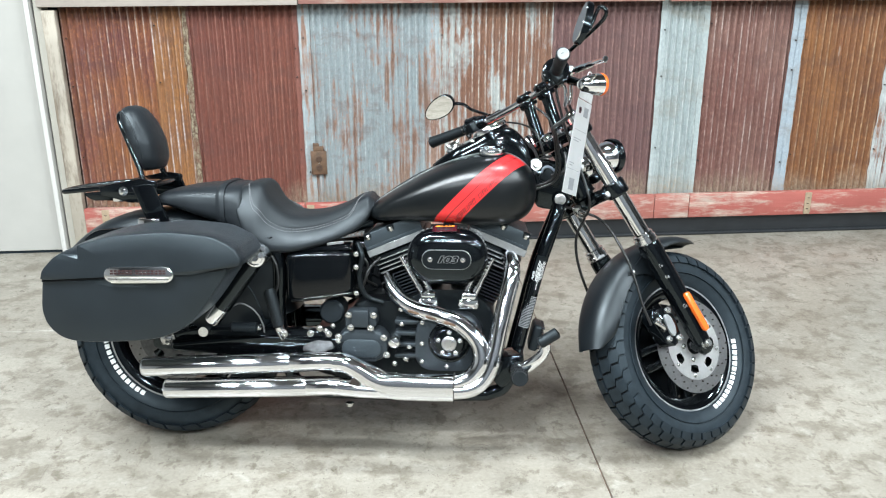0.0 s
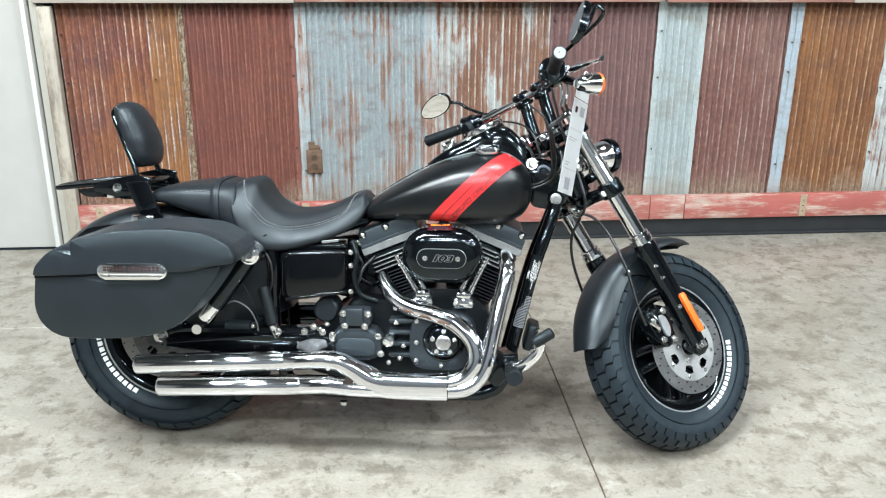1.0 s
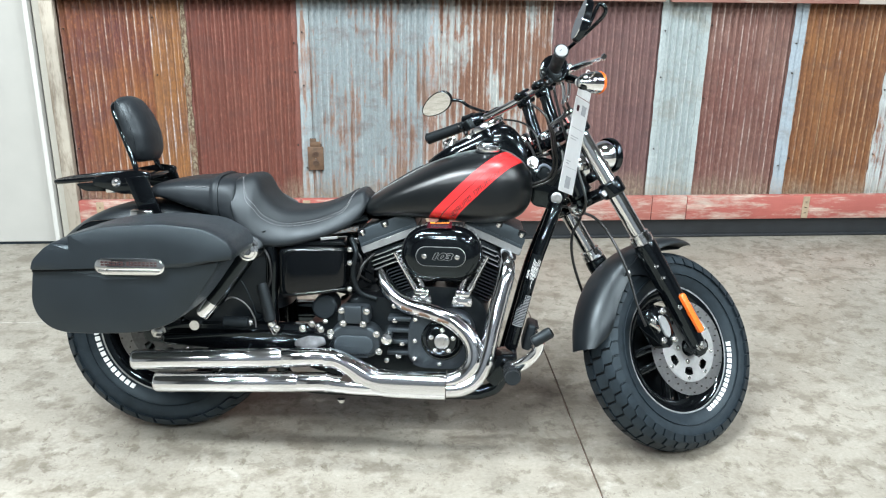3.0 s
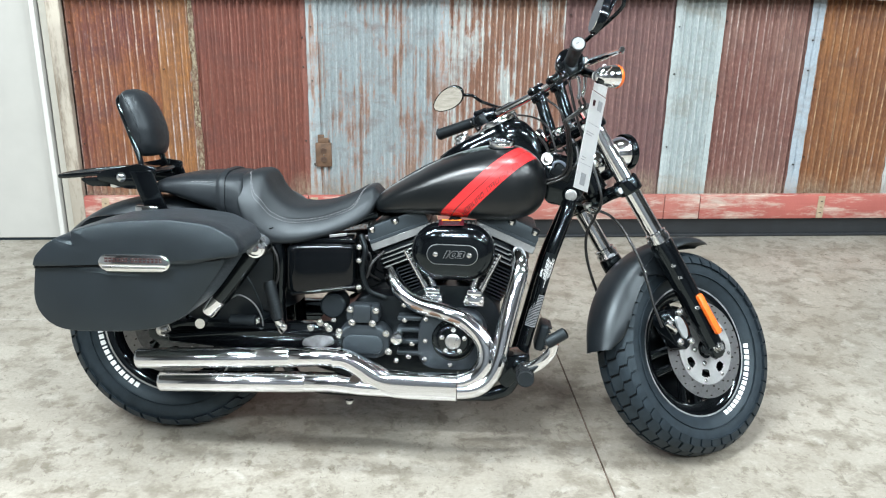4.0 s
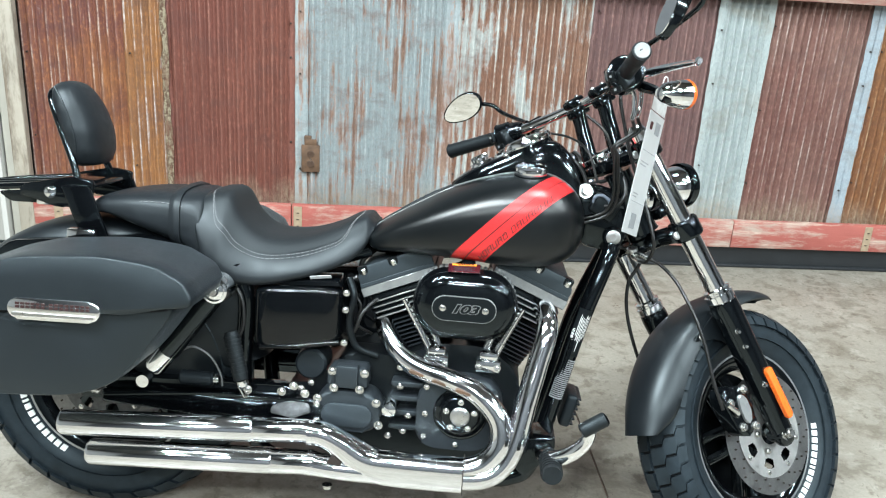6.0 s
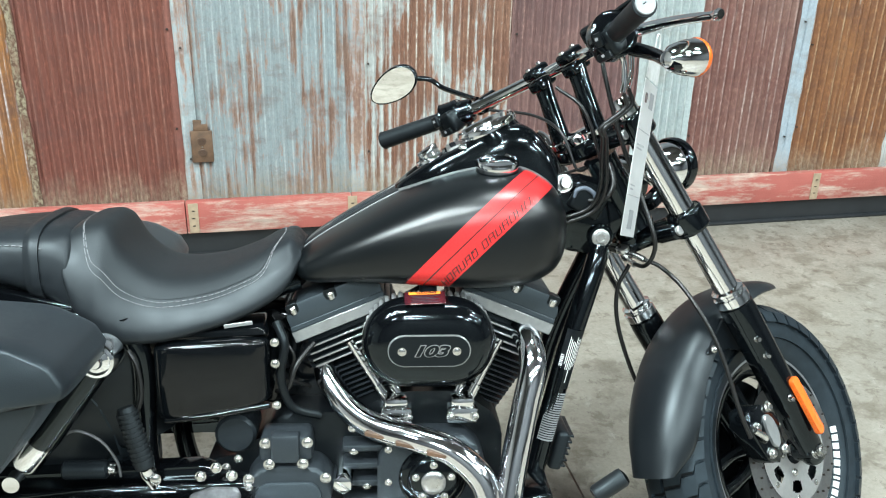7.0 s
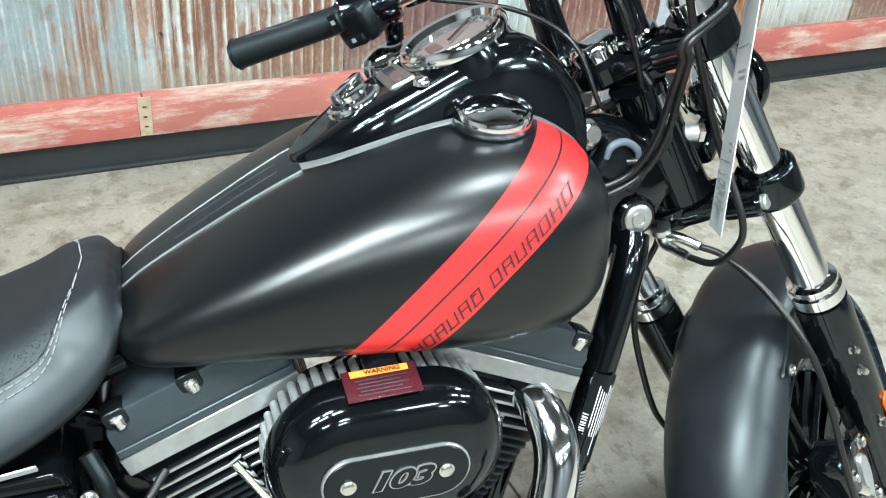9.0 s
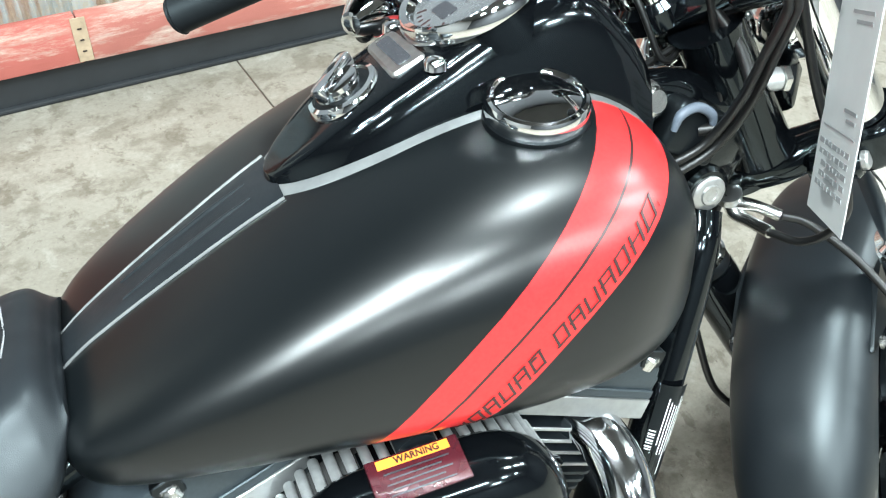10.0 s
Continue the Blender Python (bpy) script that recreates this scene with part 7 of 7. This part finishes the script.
def build_cables():
    def cable(name, pts, r, label, mat=None):
        part(name, tube(pts, r, 10, 8), mat or CABLE, bike, label)

    def F(*p):
        return FORK @ Vector(p)

    # brake hose from the lower clamp to the caliper
    cable("brake_hose", [(1.282, -0.033, 0.725), F(-0.045, -0.06, -0.075), F(-0.060, -0.095, -0.115), F(-0.085, -0.125, -0.16), F(-0.100, -0.138, -0.21), F(-0.115, -0.14, -0.27), F(-0.140, -0.138, -0.35), F(-0.150, -0.136, -0.41)], 0.0042, "black brake hose")
    cable("clutch_cable", [F(-0.05, 0.09, 0.30), F(-0.03, 0.05, 0.20), F(-0.08, 0.05, 0.05), (1.275, 0.05, 0.715), (1.256, 0.05, 0.645), (1.259, 0.05, 0.575), (1.284, 0.05, 0.494), (1.32, 0.06, 0.42), (1.37, 0.07, 0.36), (1.40, 0.08, 0.33)], 0.0045, "black control cable")
    cable("brake_hose", [(1.259, -0.048, 0.720), (1.268, -0.080, 0.725), (1.275, -0.105, 0.750), (1.272, -0.115, 0.790), F(-0.055, -0.120, 0.10), F(-0.045, -0.135, 0.20), F(-0.02, -0.150, 0.30), F(0.0, -0.150, 0.335)], 0.0042, "black brake hose")
    cable("throttle_cable", [F(-0.052, -0.194, 0.268), F(-0.055, -0.185, 0.245), (1.159, -0.130, 0.990), (1.165, -0.122, 0.968), (1.171, -0.100, 0.928), (1.178, -0.075, 0.884), (1.174, -0.055, 0.846), (1.153, -0.045, 0.822), (1.09, -0.03, 0.80)], 0.0040, "black throttle cable")
    cable("idle_cable", [F(-0.034, -0.194, 0.268), F(-0.040, -0.185, 0.24), (1.165, -0.132, 0.990), (1.171, -0.124, 0.968), (1.179, -0.102, 0.926), (1.187, -0.078, 0.882), (1.183, -0.058, 0.842), (1.160, -0.048, 0.816), (1.09, -0.04, 0.79)], 0.0040, "black idle cable")
    cable("plug_lead", [(1.165, -0.040, 0.842), (1.190, -0.052, 0.848), (1.208, -0.048, 0.872), (1.206, -0.030, 0.905), (1.190, -0.010, 0.935)], 0.0055, "black loom sleeve")
    cable("wiring_loom", [F(-0.02, 0.15, 0.34), F(-0.01, 0.06, 0.29), F(-0.03, 0.0, 0.24), F(-0.055, -0.01, 0.17), (1.17, 0.01, 0.90), (1.10, 0.0, 0.88)], 0.0030, "black wiring loom")
    cable("wiring_loom", [F(0.0, -0.02, 0.32), F(-0.01, -0.06, 0.26), F(-0.03, -0.05, 0.16), F(-0.05, -0.03, 0.09), (1.20, -0.01, 0.835)], 0.0036, "black wiring loom")
    cable("fuel_line", [(0.64, -0.02, 0.70), (0.60, -0.06, 0.66), (0.62, -0.08, 0.60), (0.66, -0.06, 0.54)], 0.006, "black rubber hose")
    cable("spark_plug_lead", [(0.90, -0.02, 0.70), (0.84, -0.10, 0.69), (0.79, -0.11, 0.665)], 0.005, "black plug lead")
    # plug housing, lock and fittings round the steering head
    plug = part("connector", box((0.064, 0.042, 0.050), (1.165, -0.022, 0.838), 0.008, 3, (0, 28, 0)), PLASTIC, bike, "black plug housing")
    part("connector_cap", tube([(1.136, -0.046, 0.850), (1.140, -0.048, 0.864), (1.156, -0.048, 0.868), (1.172, -0.047, 0.858), (1.176, -0.046, 0.846)], [0.003, 0.0045, 0.0045, 0.0045, 0.003], 10, 5), GREYBLUE, plug, "grey-blue rubber lip")
    part("tank_bolt", bolt((1.118, -0.022, 0.872), 0.013, 0.020, (0.15, -1, 0.25), n=12), ZINC, bike, "zinc tank mounting bolt")
    lock = part("ignition_lock", tube([(1.252, -0.008, 0.806), (1.250, -0.010, 0.820), (1.240, -0.010, 0.846), (1.234, -0.010, 0.860)], [0.015, 0.013, 0.012, 0.010], 18, 4), CASTALLOY, bike, "cast alloy fork lock")
    part("lock_barrel", rod((1.214, -0.008, 0.862), (1.266, -0.019, 0.864), 0.0105, 18, bevel=0.002), CASTALLOY, lock)
    part("lock_tip", rod((1.265, -0.019, 0.864), (1.271, -0.020, 0.864), 0.0125, 6), ZINC, lock)
    joint = part("hose_joint", tube([(1.250, 0.012, 0.735), (1.252, -0.002, 0.722), (1.256, -0.018, 0.719), (1.259, -0.048, 0.720)], [0.006, 0.008, 0.0062, 0.0062], 14, 5), ZINC, bike, "zinc brake hose fittings")
    part("ferrule", tube([(1.256, -0.002, 0.730), (1.266, -0.016, 0.731), (1.282, -0.033, 0.725)], [0.007, 0.0062, 0.0062], 14, 5), ZINC, joint)
    part("washer", rod((1.250, 0.006, 0.733), (1.247, 0.004, 0.741), 0.013, 18), STEEL, joint)
    # two printed stickers along the right down tube
    top, low = Vector((1.143, -0.068, 0.600)), Vector((1.088, -0.080, 0.372))
    axis = (low - top).normalized()
    side = axis.cross(Vector((0, -1, 0))).normalized()
    face = side.cross(axis).normalized()
    if face.y > 0:
        face = -face

    def wrap(bm, s0, s1, w0, w1, r):
        """A patch on the tube's skin from s0 to s1 along it and over angles w0 to w1."""
        cells = [[top + axis * s + r * (face * math.cos(a) + side * math.sin(a)) for a in (w0 + (w1 - w0) * k / 6 for k in range(7))] for s in (s0, s1)]
        loops(bm, cells, closed=False, caps=False)

    for s0, s1, name in ((0.0, 0.118, "upper"), (0.128, 0.228, "lower")):
        bm = bmesh.new()
        wrap(bm, s0, s1, -0.85, 0.85, 0.0211)
        st = part("sticker", bm, PLASTIC if name == "upper" else GREYPRINT, bike, "black information sticker" if name == "upper" else "grey ribbed print sticker")
        lines = bmesh.new()
        rnd = random.Random(4)
        if name == "upper":
            for k in range(7):
                w = -0.75 + 0.165 * k
                a = s0 + 0.012 + rnd.uniform(0, 0.012)
                wrap(lines, a, a + rnd.uniform(0.05, 0.09), w, w + 0.055, 0.0214)
            for k in range(16):
                wrap(lines, s0 + 0.052 + 0.0036 * k, s0 + 0.0534 + 0.0036 * k + 0.0008 * (k % 2), 0.46, 0.78, 0.0214)
        else:
            for k in range(20):
                wrap(lines, s0 + 0.003 + 0.0048 * k, s0 + 0.0052 + 0.0048 * k, -0.8, 0.8, 0.0214)
        part("sticker_print", lines, WHITE if name == "upper" else PLASTIC, st, "pale print lines" if name == "upper" else "dark print bars", 0)


GREYBLUE = plain("grey_blue_rubber", (0.10, 0.12, 0.15), 0.5)
build_cables()


# ---- the price tag on the bars ----
def build_tag():
    tag = tagged(new("price_tag"), "long white paper price tag hanging from the handlebar", "tag")
    tag.matrix_basis = TAGPOSE
    part("card", box((0.100, 0.0012, 0.275), (0, 0, -0.165), 0.0004, 1), PAPER, tag, "white paper card")
    part("strip", box((0.094, 0.0008, 0.05), (0, 0, 0.0), 0.0003, 1), CLEAR, tag, "clear plastic hanger")
    part("loop", tube([(0.010, 0, 0.02), (0.018, 0, 0.04), (0.008, 0, 0.058), (-0.010, 0, 0.055), (-0.014, 0, 0.035), (-0.008, 0, 0.02)], 0.0014, 8, 6), CLEARTIE, tag, "clear tie")
    part("printed_square", box((0.030, 0.0006, 0.028), (0.018, -0.0008, -0.058), 0), GREYPRINT, tag, "grey printed block", 0)
    part("printed_shield", slab(rounded([(-0.007, -0.009), (0.007, -0.009), (0.009, 0.009), (-0.009, 0.009)], 0.005, 3), -0.0012, -0.0006, m=Matrix.Translation((-0.024, 0, -0.058))), REDREFLECTPRINT, tag, "printed shield shape", 0)
    part("printed_square", box((0.034, 0.0006, 0.034), (0.0, -0.0008, -0.272), 0), GREYPRINT, tag, "grey printed block", 0)
    bars = bmesh.new()
    rnd = random.Random(9)
    for k in range(5):
        x = -0.036
        while x < 0.030:
            w = rnd.uniform(0.006, 0.014)
            box((w, 0.0005, 0.0042), (x + w / 2, 0.0008, -0.243 - 0.0085 * k), 0, bm=bars)
            x += w + 0.0018
    for z, w in ((-0.212, 0.030), (-0.219, 0.022), (-0.140, 0.050), (-0.147, 0.038)):
        for y in (-0.0008, 0.0008):
            box((w, 0.0005, 0.0028), (-0.036 + w / 2, y, z), 0, bm=bars)
    for z in (-0.115, -0.230):
        for y in (-0.0008, 0.0008):
            box((0.080, 0.0005, 0.0014), (0.0, y, z), 0, bm=bars)
    part("print", bars, PALEPRINT, tag, "rows of grey print", 0)["kind"] = "stuff"


CLEAR = plain("clear_plastic", (0.55, 0.56, 0.55), 0.15, coat=0.5)
CLEARTIE = plain("clear_tie", (0.7, 0.7, 0.7), 0.2)
up, wide = Vector((0.20, 0.33, 0.922)).normalized(), Vector((0.59, 0.725, -0.358))
wide = (wide - up * wide.dot(up)).normalized()
TAGPOSE = Matrix.Translation((0.458, 2.581, 1.092)) @ Matrix((wide, up.cross(wide), up)).transposed().to_4x4()
build_tag()
